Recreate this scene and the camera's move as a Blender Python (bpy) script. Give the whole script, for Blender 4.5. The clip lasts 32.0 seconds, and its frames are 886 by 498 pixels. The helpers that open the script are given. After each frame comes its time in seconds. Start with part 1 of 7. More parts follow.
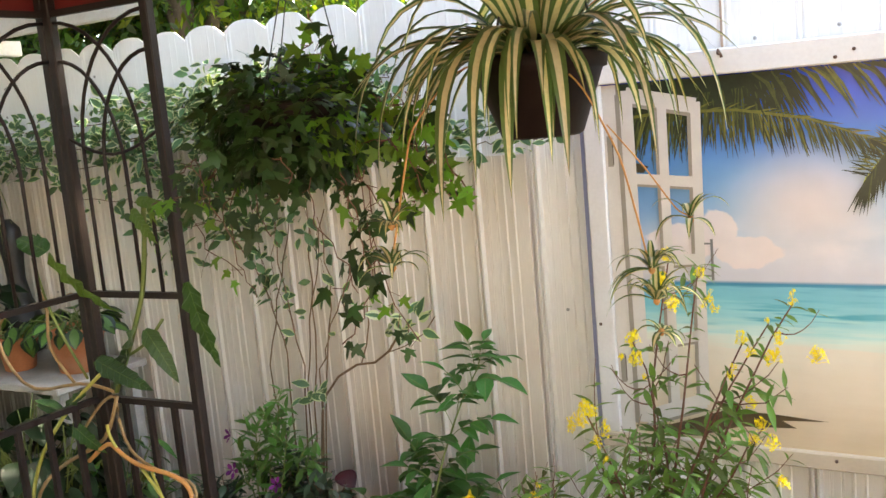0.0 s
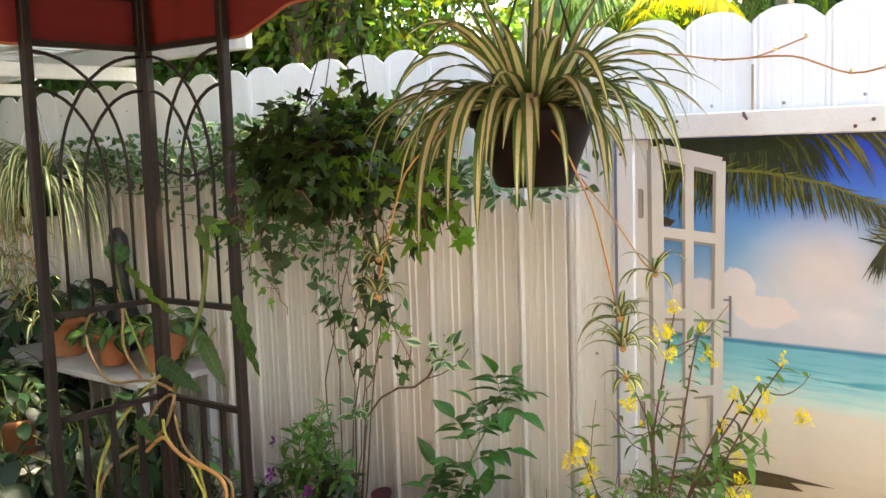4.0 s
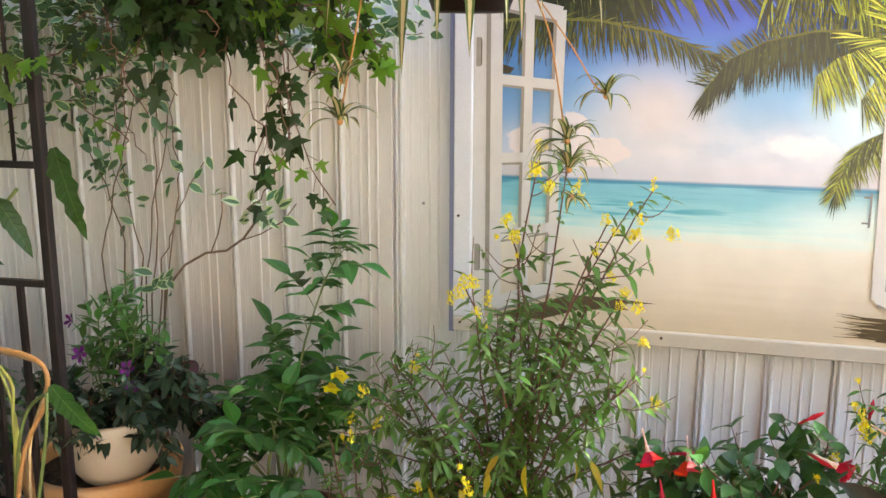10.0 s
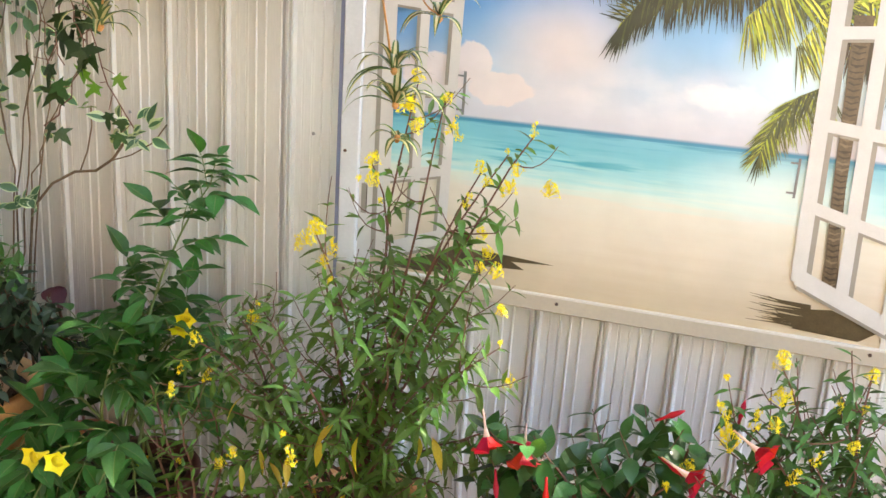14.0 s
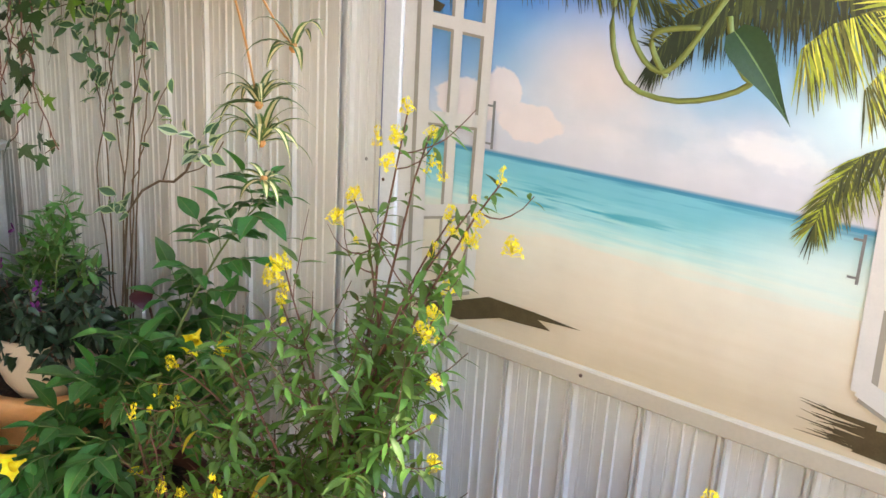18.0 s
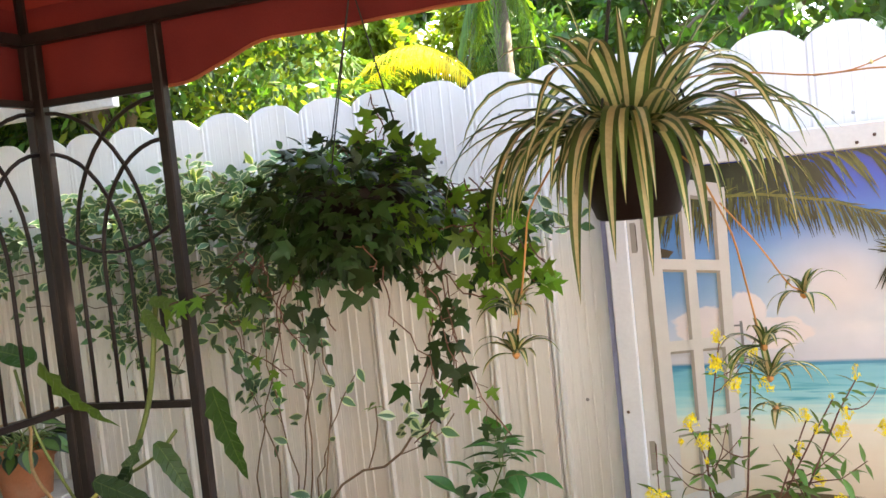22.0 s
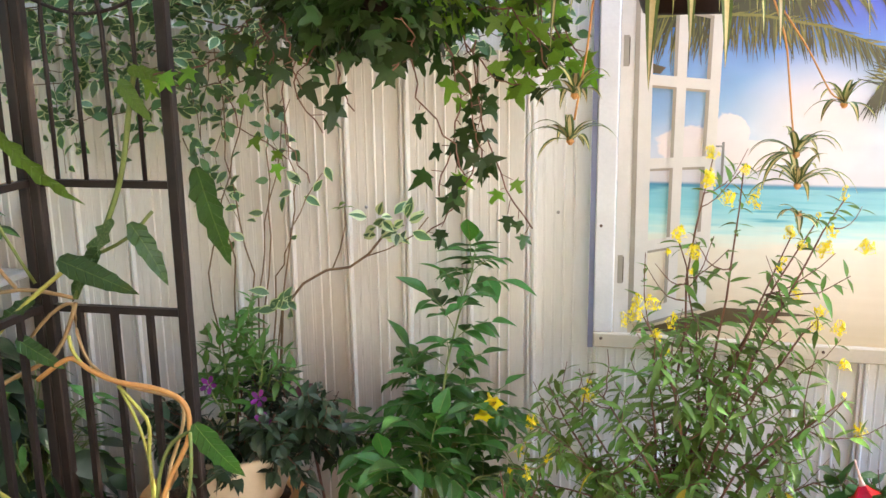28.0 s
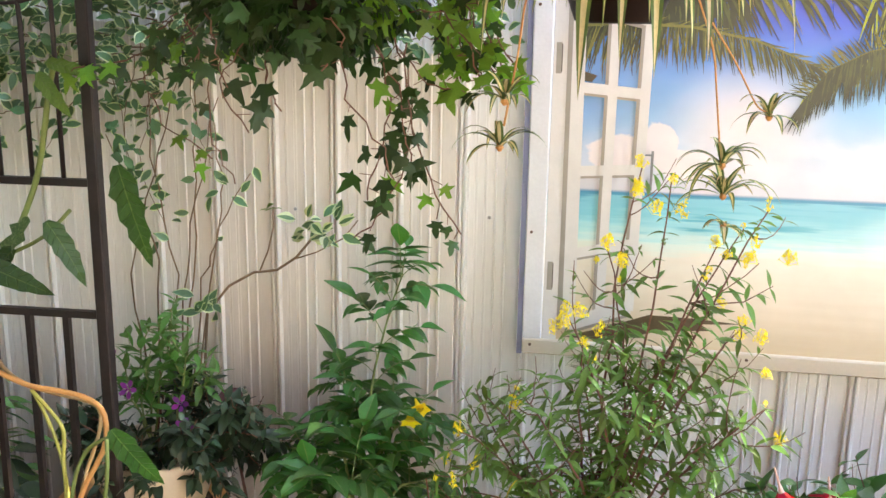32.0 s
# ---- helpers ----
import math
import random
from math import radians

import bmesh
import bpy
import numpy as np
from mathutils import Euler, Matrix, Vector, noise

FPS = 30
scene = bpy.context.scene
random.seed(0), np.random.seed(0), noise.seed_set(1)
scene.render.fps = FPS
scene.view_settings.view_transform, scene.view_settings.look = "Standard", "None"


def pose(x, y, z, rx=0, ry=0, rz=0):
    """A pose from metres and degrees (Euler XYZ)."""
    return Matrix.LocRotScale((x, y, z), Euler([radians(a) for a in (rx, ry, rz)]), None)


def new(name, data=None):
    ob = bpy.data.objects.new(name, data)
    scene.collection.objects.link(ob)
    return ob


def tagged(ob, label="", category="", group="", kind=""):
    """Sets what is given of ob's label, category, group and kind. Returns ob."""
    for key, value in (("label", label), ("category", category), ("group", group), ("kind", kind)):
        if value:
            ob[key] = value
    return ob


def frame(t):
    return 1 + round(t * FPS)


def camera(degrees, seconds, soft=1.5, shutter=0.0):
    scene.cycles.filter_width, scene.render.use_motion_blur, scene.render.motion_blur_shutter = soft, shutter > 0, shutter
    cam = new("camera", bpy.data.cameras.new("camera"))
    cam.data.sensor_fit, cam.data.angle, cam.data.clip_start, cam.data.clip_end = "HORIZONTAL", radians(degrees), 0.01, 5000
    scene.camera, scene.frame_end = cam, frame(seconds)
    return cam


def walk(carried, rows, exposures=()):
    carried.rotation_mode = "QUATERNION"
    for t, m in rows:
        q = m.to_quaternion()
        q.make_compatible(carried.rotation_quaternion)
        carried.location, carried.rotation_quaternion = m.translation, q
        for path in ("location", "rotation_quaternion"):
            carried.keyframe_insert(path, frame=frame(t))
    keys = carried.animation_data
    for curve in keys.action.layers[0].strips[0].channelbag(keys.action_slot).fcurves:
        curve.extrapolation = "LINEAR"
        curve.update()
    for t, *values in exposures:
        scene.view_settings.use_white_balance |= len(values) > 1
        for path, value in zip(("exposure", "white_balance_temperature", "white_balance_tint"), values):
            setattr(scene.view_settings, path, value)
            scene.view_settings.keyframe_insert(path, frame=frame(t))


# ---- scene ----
cam = camera(50.0, 32.0)
METRES, EYE, TILT, LEAN, TURN = 4.70, 1.556, 0.0, 0.0, 31.2
ROWS = [
    (0.0, 0.0, 0.0, 0.0, -0.79, -8.78, 5.13),
    (0.5, -0.0029, -0.0016, -0.0014, -0.05, -8.95, 4.53),
    (1.0, -0.0036, -0.0046, -0.0018, 0.12, -8.93, 4.5),
    (1.5, 0.001, -0.0023, -0.002, 1.82, -8.43, 3.76),
    (2.0, 0.0089, -0.0098, -0.006, 6.31, -6.91, 1.77),
    (2.5, 0.0271, -0.0235, -0.005, 6.08, -7.05, 2.35),
    (4.5, 0.0588, -0.0223, 0.0017, 8.72, -5.84, 1.58),
    (5.0, 0.0581, -0.022, 0.0011, 8.95, -5.57, 1.25),
    (5.5, 0.0517, -0.0227, -0.0012, 11.64, -5.5, -0.56),
    (6.0, 0.0307, -0.0338, -0.0036, 10.68, -5.02, -1.4),
    (6.5, -0.0023, -0.045, -0.0046, 8.42, -5.71, -0.04),
    (7.0, -0.0431, -0.043, -0.0041, 3.31, -2.5, 2.65),
    (7.5, -0.0809, -0.0488, -0.0037, -7.33, -2.6, 2.34),
    (8.0, -0.0948, -0.061, -0.0073, -11.41, -6.77, 3.47),
    (8.5, -0.0883, -0.06, -0.0105, -9.34, -7.42, 0.89),
    (9.0, -0.0812, -0.0419, -0.0202, -6.61, -9.2, -1.41),
    (9.5, -0.081, -0.0168, -0.0246, -12.9, -12.87, -1.44),
    (10.0, -0.0763, -0.0129, -0.0252, -16.58, -12.4, -0.2),
    (10.5, -0.0699, -0.0179, -0.0246, -16.98, -12.75, -1.4),
    (11.0, -0.0675, -0.0199, -0.0228, -17.17, -13.2, -2.6),
    (11.5, -0.0709, -0.0179, -0.0235, -18.27, -12.83, -3.9),
    (12.0, -0.0636, -0.0162, -0.0222, -18.78, -13.49, -2.36),
    (12.5, -0.052, -0.0156, -0.0251, -19.18, -15.73, -0.0),
    (13.0, -0.0342, -0.0177, -0.0307, -17.08, -19.1, 0.15),
    (13.5, -0.0135, -0.0054, -0.0343, -15.04, -20.04, -1.19),
    (14.0, 0.0141, 0.0174, -0.0295, -13.09, -16.59, -3.69),
    (14.5, 0.0492, 0.0234, -0.0284, -7.49, -18.44, -2.66),
    (15.0, 0.0864, 0.0233, -0.0257, 2.65, -20.29, -3.83),
    (15.5, 0.1156, 0.0364, -0.0251, 7.97, -15.53, -5.86),
    (17.5, 0.1559, 0.0608, -0.0178, 15.3, -16.88, -2.13),
    (18.0, 0.1533, 0.0572, -0.0182, 7.64, -17.41, -3.15),
    (18.5, 0.1631, 0.0506, -0.0124, 0.19, -10.81, -2.69),
    (19.0, 0.1639, 0.0412, -0.0098, 1.88, -6.1, -1.78),
    (19.5, 0.1492, 0.0285, -0.0004, -1.28, -4.96, 2.02),
    (20.0, 0.1177, 0.0113, 0.0046, -2.43, -6.52, 5.1),
    (20.5, 0.0669, 0.007, 0.0048, -0.21, -3.43, 5.72),
    (21.0, 0.0093, 0.0111, 0.0038, -0.54, -2.43, 4.81),
    (21.5, -0.037, 0.0135, 0.0049, -7.07, -4.64, 5.31),
    (22.0, -0.0865, 0.0206, 0.0002, -10.15, -3.31, 5.94),
    (22.5, -0.1302, 0.0339, -0.0002, -7.27, -1.22, 5.91),
    (23.0, -0.1457, 0.0361, -0.0062, -16.1, -6.39, 3.4),
    (23.5, -0.1489, 0.0333, -0.0086, -20.36, -8.31, 2.26),
    (24.0, -0.1384, 0.0366, -0.0102, -17.08, -7.54, 1.63),
    (24.5, -0.1328, 0.0431, -0.0101, -19.76, -7.99, 2.58),
    (25.0, -0.1331, 0.0433, -0.0088, -18.82, -7.36, 2.72),
    (25.5, -0.1325, 0.042, -0.0086, -18.24, -7.13, 2.45),
    (26.0, -0.1348, 0.0392, -0.0084, -17.41, -8.15, 2.21),
    (26.5, -0.1409, 0.0412, -0.0125, -17.56, -12.32, 0.83),
    (28.5, -0.1399, 0.0462, -0.0168, -17.62, -13.99, 0.77),
    (29.0, -0.1345, 0.0463, -0.0164, -17.48, -15.02, 0.32),
    (29.5, -0.1368, 0.0444, -0.0172, -17.32, -15.16, 0.18),
    (30.0, -0.1395, 0.0458, -0.017, -17.55, -14.64, 0.04),
    (30.5, -0.1383, 0.0456, -0.0165, -17.97, -14.26, -0.4),
    (31.0, -0.1359, 0.0449, -0.0164, -18.6, -13.8, -0.13),
    (31.5, -0.1362, 0.0444, -0.0159, -19.27, -13.0, 0.05),
    (32.0, -0.1376, 0.0472, -0.0167, -21.22, -13.24, -0.95),
]
walk(cam, [(t, pose(0, 0, EYE, TILT, LEAN, TURN) @ pose(METRES * x, METRES * y, METRES * z, 90 + pitch, roll, yaw)) for t, x, y, z, yaw, pitch, roll in ROWS],
     [(0.0, 3.57, 7900, 7), (5.0, 3.47, 7900, 7), (6.0, 3.47, 7900, 7), (7.0, 3.67, 7800, 6), (8.0, 3.57, 7900, 7), (10.0, 3.65, 7350, 6), (12.0, 3.55, 7350, 5), (14.0, 3.75, 7350, 5), (15.5, 3.8, 7350, 6), (18.1, 3.65, 7250, 6), (18.9, 3.02, 6900, 5), (20.0, 2.77, 7100, 5), (21.0, 3.32, 7350, 9), (22.0, 3.52, 7450, 10), (23.0, 3.67, 7450, 10), (26.0, 3.57, 7450, 10), (27.5, 3.9, 7350, 8), (29.0, 4.05, 7250, 6), (32.0, 4.0, 7250, 6)])

# ---------------------------------------------------------------- light
world = bpy.data.worlds.new("world")
scene.world = world
world.use_nodes = True
wn, wl = world.node_tree.nodes, world.node_tree.links
sky = wn.new("ShaderNodeTexSky")
sky.sky_type = "NISHITA"
sky.sun_disc = False
SUN_EL, SUN_AZ = radians(52), radians(55)      # azimuth from +y towards +x
sky.sun_elevation, sky.sun_rotation = SUN_EL, SUN_AZ
wl.new(sky.outputs[0], wn["Background"].inputs[0])
wn["Background"].inputs[1].default_value = 0.15
sun = bpy.data.lights.new("sun", "SUN")
sun.energy, sun.angle, sun.color = 4.0, radians(0.6), (1.0, 0.95, 0.86)
sun_ob = new("sun", sun)
sun_dir = Vector((math.sin(SUN_AZ) * math.cos(SUN_EL), math.cos(SUN_AZ) * math.cos(SUN_EL), math.sin(SUN_EL)))
sun_ob.matrix_world = Matrix.Translation(sun_dir * 20) @ sun_dir.to_track_quat("Z", "Y").to_matrix().to_4x4()


# ---------------------------------------------------------------- materials
def mat(name, color, rough=0.6, vary=0.15, scale=8.0, fine=60.0, bump=0.15, metal=0.0, trans=0.0, hue=0.0,
        stain=None, stain_amount=0.35, stain_scale=3.0, spec=0.5, objvary=0.0, stretch=(1, 1, 1)):
    """Base colour broken at two scales, fine relief, optional stains, leaf translucency and change from piece to piece."""
    m = bpy.data.materials.new(name)
    m.use_nodes = True
    n, l = m.node_tree.nodes, m.node_tree.links
    bsdf = n["Principled BSDF"]
    bsdf.inputs["Roughness"].default_value = rough
    bsdf.inputs["Metallic"].default_value = metal
    bsdf.inputs["Specular IOR Level"].default_value = spec
    co = n.new("ShaderNodeTexCoord")
    mp = n.new("ShaderNodeMapping")
    mp.inputs["Scale"].default_value = stretch
    l.new(co.outputs["Object"], mp.inputs["Vector"])
    big, small = n.new("ShaderNodeTexNoise"), n.new("ShaderNodeTexNoise")
    big.inputs["Scale"].default_value, small.inputs["Scale"].default_value = scale, fine
    big.inputs["Detail"].default_value = 4
    for t in (big, small):
        l.new(mp.outputs[0], t.inputs["Vector"])
    mixn = n.new("ShaderNodeMath")
    mixn.operation = "MULTIPLY_ADD"
    mixn.inputs[1].default_value = 0.6
    l.new(big.outputs["Fac"], mixn.inputs[0])
    half = n.new("ShaderNodeMath")
    half.operation = "MULTIPLY"
    half.inputs[1].default_value = 0.4
    l.new(small.outputs["Fac"], half.inputs[0])
    l.new(half.outputs[0], mixn.inputs[2])
    ramp = n.new("ShaderNodeMapRange")
    ramp.inputs["From Min"].default_value, ramp.inputs["From Max"].default_value = 0.3, 0.7
    ramp.inputs["To Min"].default_value, ramp.inputs["To Max"].default_value = 1 - vary, 1 + vary
    l.new(mixn.outputs[0], ramp.inputs["Value"])
    hsv = n.new("ShaderNodeHueSaturation")
    hsv.inputs["Color"].default_value = (*color, 1)
    src = ramp.outputs[0]
    if objvary or hue:
        info = n.new("ShaderNodeObjectInfo")
        geo = n.new("ShaderNodeNewGeometry")
        rnd = n.new("ShaderNodeMath")
        rnd.operation = "ADD"
        l.new(info.outputs["Random"], rnd.inputs[0])
        l.new(geo.outputs["Random Per Island"], rnd.inputs[1])
        fr = n.new("ShaderNodeMath")
        fr.operation = "FRACT"
        l.new(rnd.outputs[0], fr.inputs[0])
        ov = n.new("ShaderNodeMapRange")
        ov.inputs["To Min"].default_value, ov.inputs["To Max"].default_value = 1 - objvary, 1 + objvary
        l.new(fr.outputs[0], ov.inputs["Value"])
        mul = n.new("ShaderNodeMath")
        mul.operation = "MULTIPLY"
        l.new(src, mul.inputs[0])
        l.new(ov.outputs[0], mul.inputs[1])
        src = mul.outputs[0]
        if hue:
            hv = n.new("ShaderNodeMapRange")
            hv.inputs["To Min"].default_value, hv.inputs["To Max"].default_value = 0.5 - hue, 0.5 + hue
            l.new(fr.outputs[0], hv.inputs["Value"])
            l.new(hv.outputs[0], hsv.inputs["Hue"])
    l.new(src, hsv.inputs["Value"])
    col = hsv.outputs[0]
    if stain:
        st = n.new("ShaderNodeTexNoise")
        st.inputs["Scale"].default_value, st.inputs["Detail"].default_value = stain_scale, 6
        l.new(mp.outputs[0], st.inputs["Vector"])
        sr = n.new("ShaderNodeMapRange")
        sr.inputs["From Min"].default_value, sr.inputs["From Max"].default_value = 0.5, 0.75
        sr.inputs["To Max"].default_value = stain_amount
        l.new(st.outputs["Fac"], sr.inputs["Value"])
        mx = n.new("ShaderNodeMix")
        mx.data_type = "RGBA"
        mx.inputs["B"].default_value = (*stain, 1)
        l.new(sr.outputs[0], mx.inputs["Factor"])
        l.new(col, mx.inputs["A"])
        col = mx.outputs["Result"]
    l.new(col, bsdf.inputs["Base Color"])
    if bump:
        bp = n.new("ShaderNodeBump")
        bp.inputs["Strength"].default_value, bp.inputs["Distance"].default_value = bump, 0.004
        l.new(mixn.outputs[0], bp.inputs["Height"])
        l.new(bp.outputs[0], bsdf.inputs["Normal"])
    if trans:
        tr = n.new("ShaderNodeBsdfTranslucent")
        warm = n.new("ShaderNodeMix")
        warm.data_type, warm.blend_type = "RGBA", "MULTIPLY"
        warm.inputs["Factor"].default_value = 1.0
        warm.inputs["B"].default_value = (1.6, 1.5, 0.6, 1) if trans < 0.6 else (1, 1, 1, 1)
        l.new(col, warm.inputs["A"])
        l.new(warm.outputs["Result"], tr.inputs["Color"])
        ms = n.new("ShaderNodeMixShader")
        ms.inputs["Fac"].default_value = trans
        l.new(bsdf.outputs[0], ms.inputs[1])
        l.new(tr.outputs[0], ms.inputs[2])
        l.new(ms.outputs[0], n["Material Output"].inputs["Surface"])
    return m


WHITE_METAL = mat("white_painted_steel", (0.80, 0.79, 0.77), 0.32, 0.05, 4, 90, 0.06, stain=(0.55, 0.50, 0.42), stain_amount=0.25, stain_scale=2.2, stretch=(3, 3, 0.5))
WHITE_WOOD = mat("white_painted_wood", (0.80, 0.79, 0.77), 0.5, 0.06, 9, 120, 0.2, stain=(0.5, 0.46, 0.4), stain_amount=0.3, stain_scale=5)
SCREW = mat("screw_head", (0.35, 0.34, 0.33), 0.4, 0.2, 40, 200, 0.1, metal=0.7)
RUST = mat("rust_mark", (0.12, 0.07, 0.05), 0.8, 0.3, 60, 300, 0.2)
IRON = mat("dark_bronze_steel", (0.020, 0.014, 0.013), 0.5, 0.25, 20, 150, 0.15, stain=(0.05, 0.034, 0.026), stain_amount=0.4, stain_scale=14, spec=0.25)
CANVAS = mat("red_canvas", (0.165, 0.014, 0.014), 0.85, 0.14, 6, 260, 0.3, trans=0.015, stain=(0.20, 0.022, 0.018), stain_amount=0.5)
PIPING = mat("orange_binding", (0.45, 0.13, 0.06), 0.8, 0.15, 20, 200, 0.3)
TILE = mat("oxblood_floor_tile", (0.082, 0.029, 0.022), 0.55, 0.25, 9, 120, 0.25, objvary=0.2, stain=(0.05, 0.03, 0.025), stain_amount=0.6, stain_scale=6)
GROUT = mat("grout", (0.10, 0.08, 0.065), 0.9, 0.2, 20, 200, 0.3)
GRASS = mat("ground_earth", (0.09, 0.08, 0.045), 0.95, 0.35, 1.5, 30, 0.4, stain=(0.05, 0.08, 0.03), stain_amount=0.8, stain_scale=0.8)
TERRA = mat("terracotta", (0.42, 0.15, 0.065), 0.75, 0.15, 10, 140, 0.25, stain=(0.45, 0.33, 0.24), stain_amount=0.4, stain_scale=9)
TERRA_L = mat("pale_terracotta_plastic", (0.56, 0.27, 0.10), 0.55, 0.12, 8, 120, 0.15, stain=(0.55, 0.40, 0.25), stain_amount=0.35, stain_scale=7)
CREAM = mat("cream_ceramic", (0.66, 0.55, 0.42), 0.4, 0.06, 10, 120, 0.08, stain=(0.45, 0.33, 0.22), stain_amount=0.4, stain_scale=6)
BROWN_POT = mat("dark_brown_plastic", (0.014, 0.0075, 0.006), 0.5, 0.15, 10, 150, 0.1, stain=(0.035, 0.024, 0.018), stain_amount=0.5, stain_scale=12, spec=0.22)
SOIL = mat("potting_soil", (0.045, 0.028, 0.018), 0.95, 0.5, 60, 300, 1.0, stain=(0.16, 0.11, 0.08), stain_amount=0.7, stain_scale=70)
STRING = mat("dark_string", (0.03, 0.03, 0.028), 0.8, 0.2, 60, 300, 0.2)
CHAIN = mat("chain_steel", (0.30, 0.29, 0.27), 0.4, 0.2, 60, 300, 0.1, metal=0.8)
BARK = mat("brown_stem", (0.16, 0.10, 0.055), 0.85, 0.3, 40, 200, 0.5, objvary=0.15)
TRUNK = mat("tree_bark", (0.10, 0.075, 0.055), 0.9, 0.35, 12, 90, 0.8)
BOUNCE_WALL = mat("bounce_wall_stucco", (0.54, 0.46, 0.37), 0.85, 0.08, 4, 120, 0.4)


# ---------------------------------------------------------------- mesh building
class Mesh:
    """Vertices and faces gathered in world metres, with a material slot for each face."""

    def __init__(self):
        self.v, self.f, self.m = [], [], []

    def add(self, verts, faces, slot=0):
        k = len(self.v)
        self.v += [tuple(p) for p in verts]
        self.f += [tuple(i + k for i in f) for f in faces]
        self.m += [slot] * len(faces)
        return self

    def box(self, a, b, slot=0, bevel=0.0):
        (x0, y0, z0), (x1, y1, z1) = a, b
        if not bevel:
            vs = [(x, y, z) for z in (z0, z1) for y in (y0, y1) for x in (x0, x1)]
            return self.add(vs, [(0, 2, 3, 1), (4, 5, 7, 6), (0, 1, 5, 4), (2, 6, 7, 3), (0, 4, 6, 2), (1, 3, 7, 5)], slot)
        bm = bmesh.new()
        bmesh.ops.create_cube(bm, size=1)
        bmesh.ops.transform(bm, matrix=Matrix.Translation(((x0 + x1) / 2, (y0 + y1) / 2, (z0 + z1) / 2)) @ Matrix.Diagonal((x1 - x0, y1 - y0, z1 - z0, 1)), verts=bm.verts)
        bmesh.ops.bevel(bm, geom=bm.edges, offset=bevel, segments=1, affect="EDGES", profile=0.5)
        self.take(bm, slot)
        return self

    def take(self, bm, slot=0):
        bm.verts.index_update()
        self.add([v.co for v in bm.verts], [[v.index for v in f.verts] for f in bm.faces], slot)
        bm.free()

    def tube(self, pts, r, seg=6, slot=0, square=False, cap=True):
        """A tube along pts; r one radius or one for each point."""
        pts = [Vector(p) for p in pts]
        rs = r if isinstance(r, (list, tuple)) else [r] * len(pts)
        if square:
            seg = 4
        ref = Vector((0, 0, 1)) if abs((pts[-1] - pts[0]).normalized().z) < 0.9 else Vector((1, 0, 0))
        vs, fs = [], []
        for i, p in enumerate(pts):
            d = (pts[min(i + 1, len(pts) - 1)] - pts[max(i - 1, 0)]).normalized()
            s = d.cross(ref)
            s = s.normalized() if s.length > 1e-5 else Vector((1, 0, 0))
            u = s.cross(d).normalized()
            for k in range(seg):
                a = 2 * math.pi * (k + (0.5 if square else 0)) / seg
                q = rs[i] * (1.41421 if square else 1)
                vs.append(p + s * (q * math.cos(a)) + u * (q * math.sin(a)))
            if i:
                o = (i - 1) * seg
                fs += [(o + k, o + (k + 1) % seg, o + seg + (k + 1) % seg, o + seg + k) for k in range(seg)]
        if cap:
            fs.append(tuple(range(seg))[::-1])
            fs.append(tuple(len(vs) - seg + k for k in range(seg)))
        return self.add(vs, fs, slot)

    def lathe(self, c, prof, seg=28, slot=0, wob=0.0):
        """Turned about z at c; prof rows of radius, z."""
        vs, fs = [], []
        for i, (r, z) in enumerate(prof):
            for k in range(seg):
                a = 2 * math.pi * k / seg
                rr = r * (1 + wob * math.sin(3 * a + i))
                vs.append((c[0] + rr * math.cos(a), c[1] + rr * math.sin(a), c[2] + z))
            if i:
                o = (i - 1) * seg
                fs += [(o + k, o + (k + 1) % seg, o + seg + (k + 1) % seg, o + seg + k) for k in range(seg)]
        fs.append(tuple(range(seg))[::-1])
        fs.append(tuple(len(vs) - seg + k for k in range(seg)))
        return self.add(vs, fs, slot)

    def put(self, other, m, slot=None):
        """Another Mesh, moved by the matrix m."""
        k = len(self.v)
        self.v += [tuple(m @ Vector(p)) for p in other.v]
        self.f += [tuple(i + k for i in f) for f in other.f]
        self.m += other.m if slot is None else [slot] * len(other.f)
        return self

    def data(self, name, mats, smooth=False):
        me = bpy.data.meshes.new(name)
        me.from_pydata(self.v, [], self.f)
        for x in mats if isinstance(mats, (list, tuple)) else [mats]:
            me.materials.append(x)
        me.polygons.foreach_set("material_index", self.m)
        if smooth:
            me.polygons.foreach_set("use_smooth", [True] * len(self.f))
        me.update()
        return me


WORLD = {}


def thing(name, at, label, category, group="", kind=""):
    ob = new(name)
    ob.location = at
    ob.empty_display_size = 0.05
    WORLD[ob] = Matrix.Translation(at)
    return tagged(ob, label, category, group, kind)


def part(name, shape, material, parent, label="", smooth=False, at=None, kind=""):
    """Links a Mesh, or ready mesh data, as one object under its thing or part. World metres, or moved by at."""
    me = shape.data(name, material, smooth) if isinstance(shape, Mesh) else shape
    ob = new(name, me)
    m = at if at is not None else Matrix.Identity(4)
    if parent is not None:
        ob.parent = parent
        ob.matrix_parent_inverse = WORLD[parent].inverted()
    ob.matrix_basis = m
    WORLD[ob] = m
    if label or kind:
        tagged(ob, label, kind=kind)
    return ob


def solid(name, shape, material, label, category="", kind="", group="", smooth=False):
    ob = new(name, shape.data(name, material, smooth))
    WORLD[ob] = Matrix.Identity(4)
    return tagged(ob, label, category, group, kind)


def rnd(a, b):
    return random.uniform(a, b)


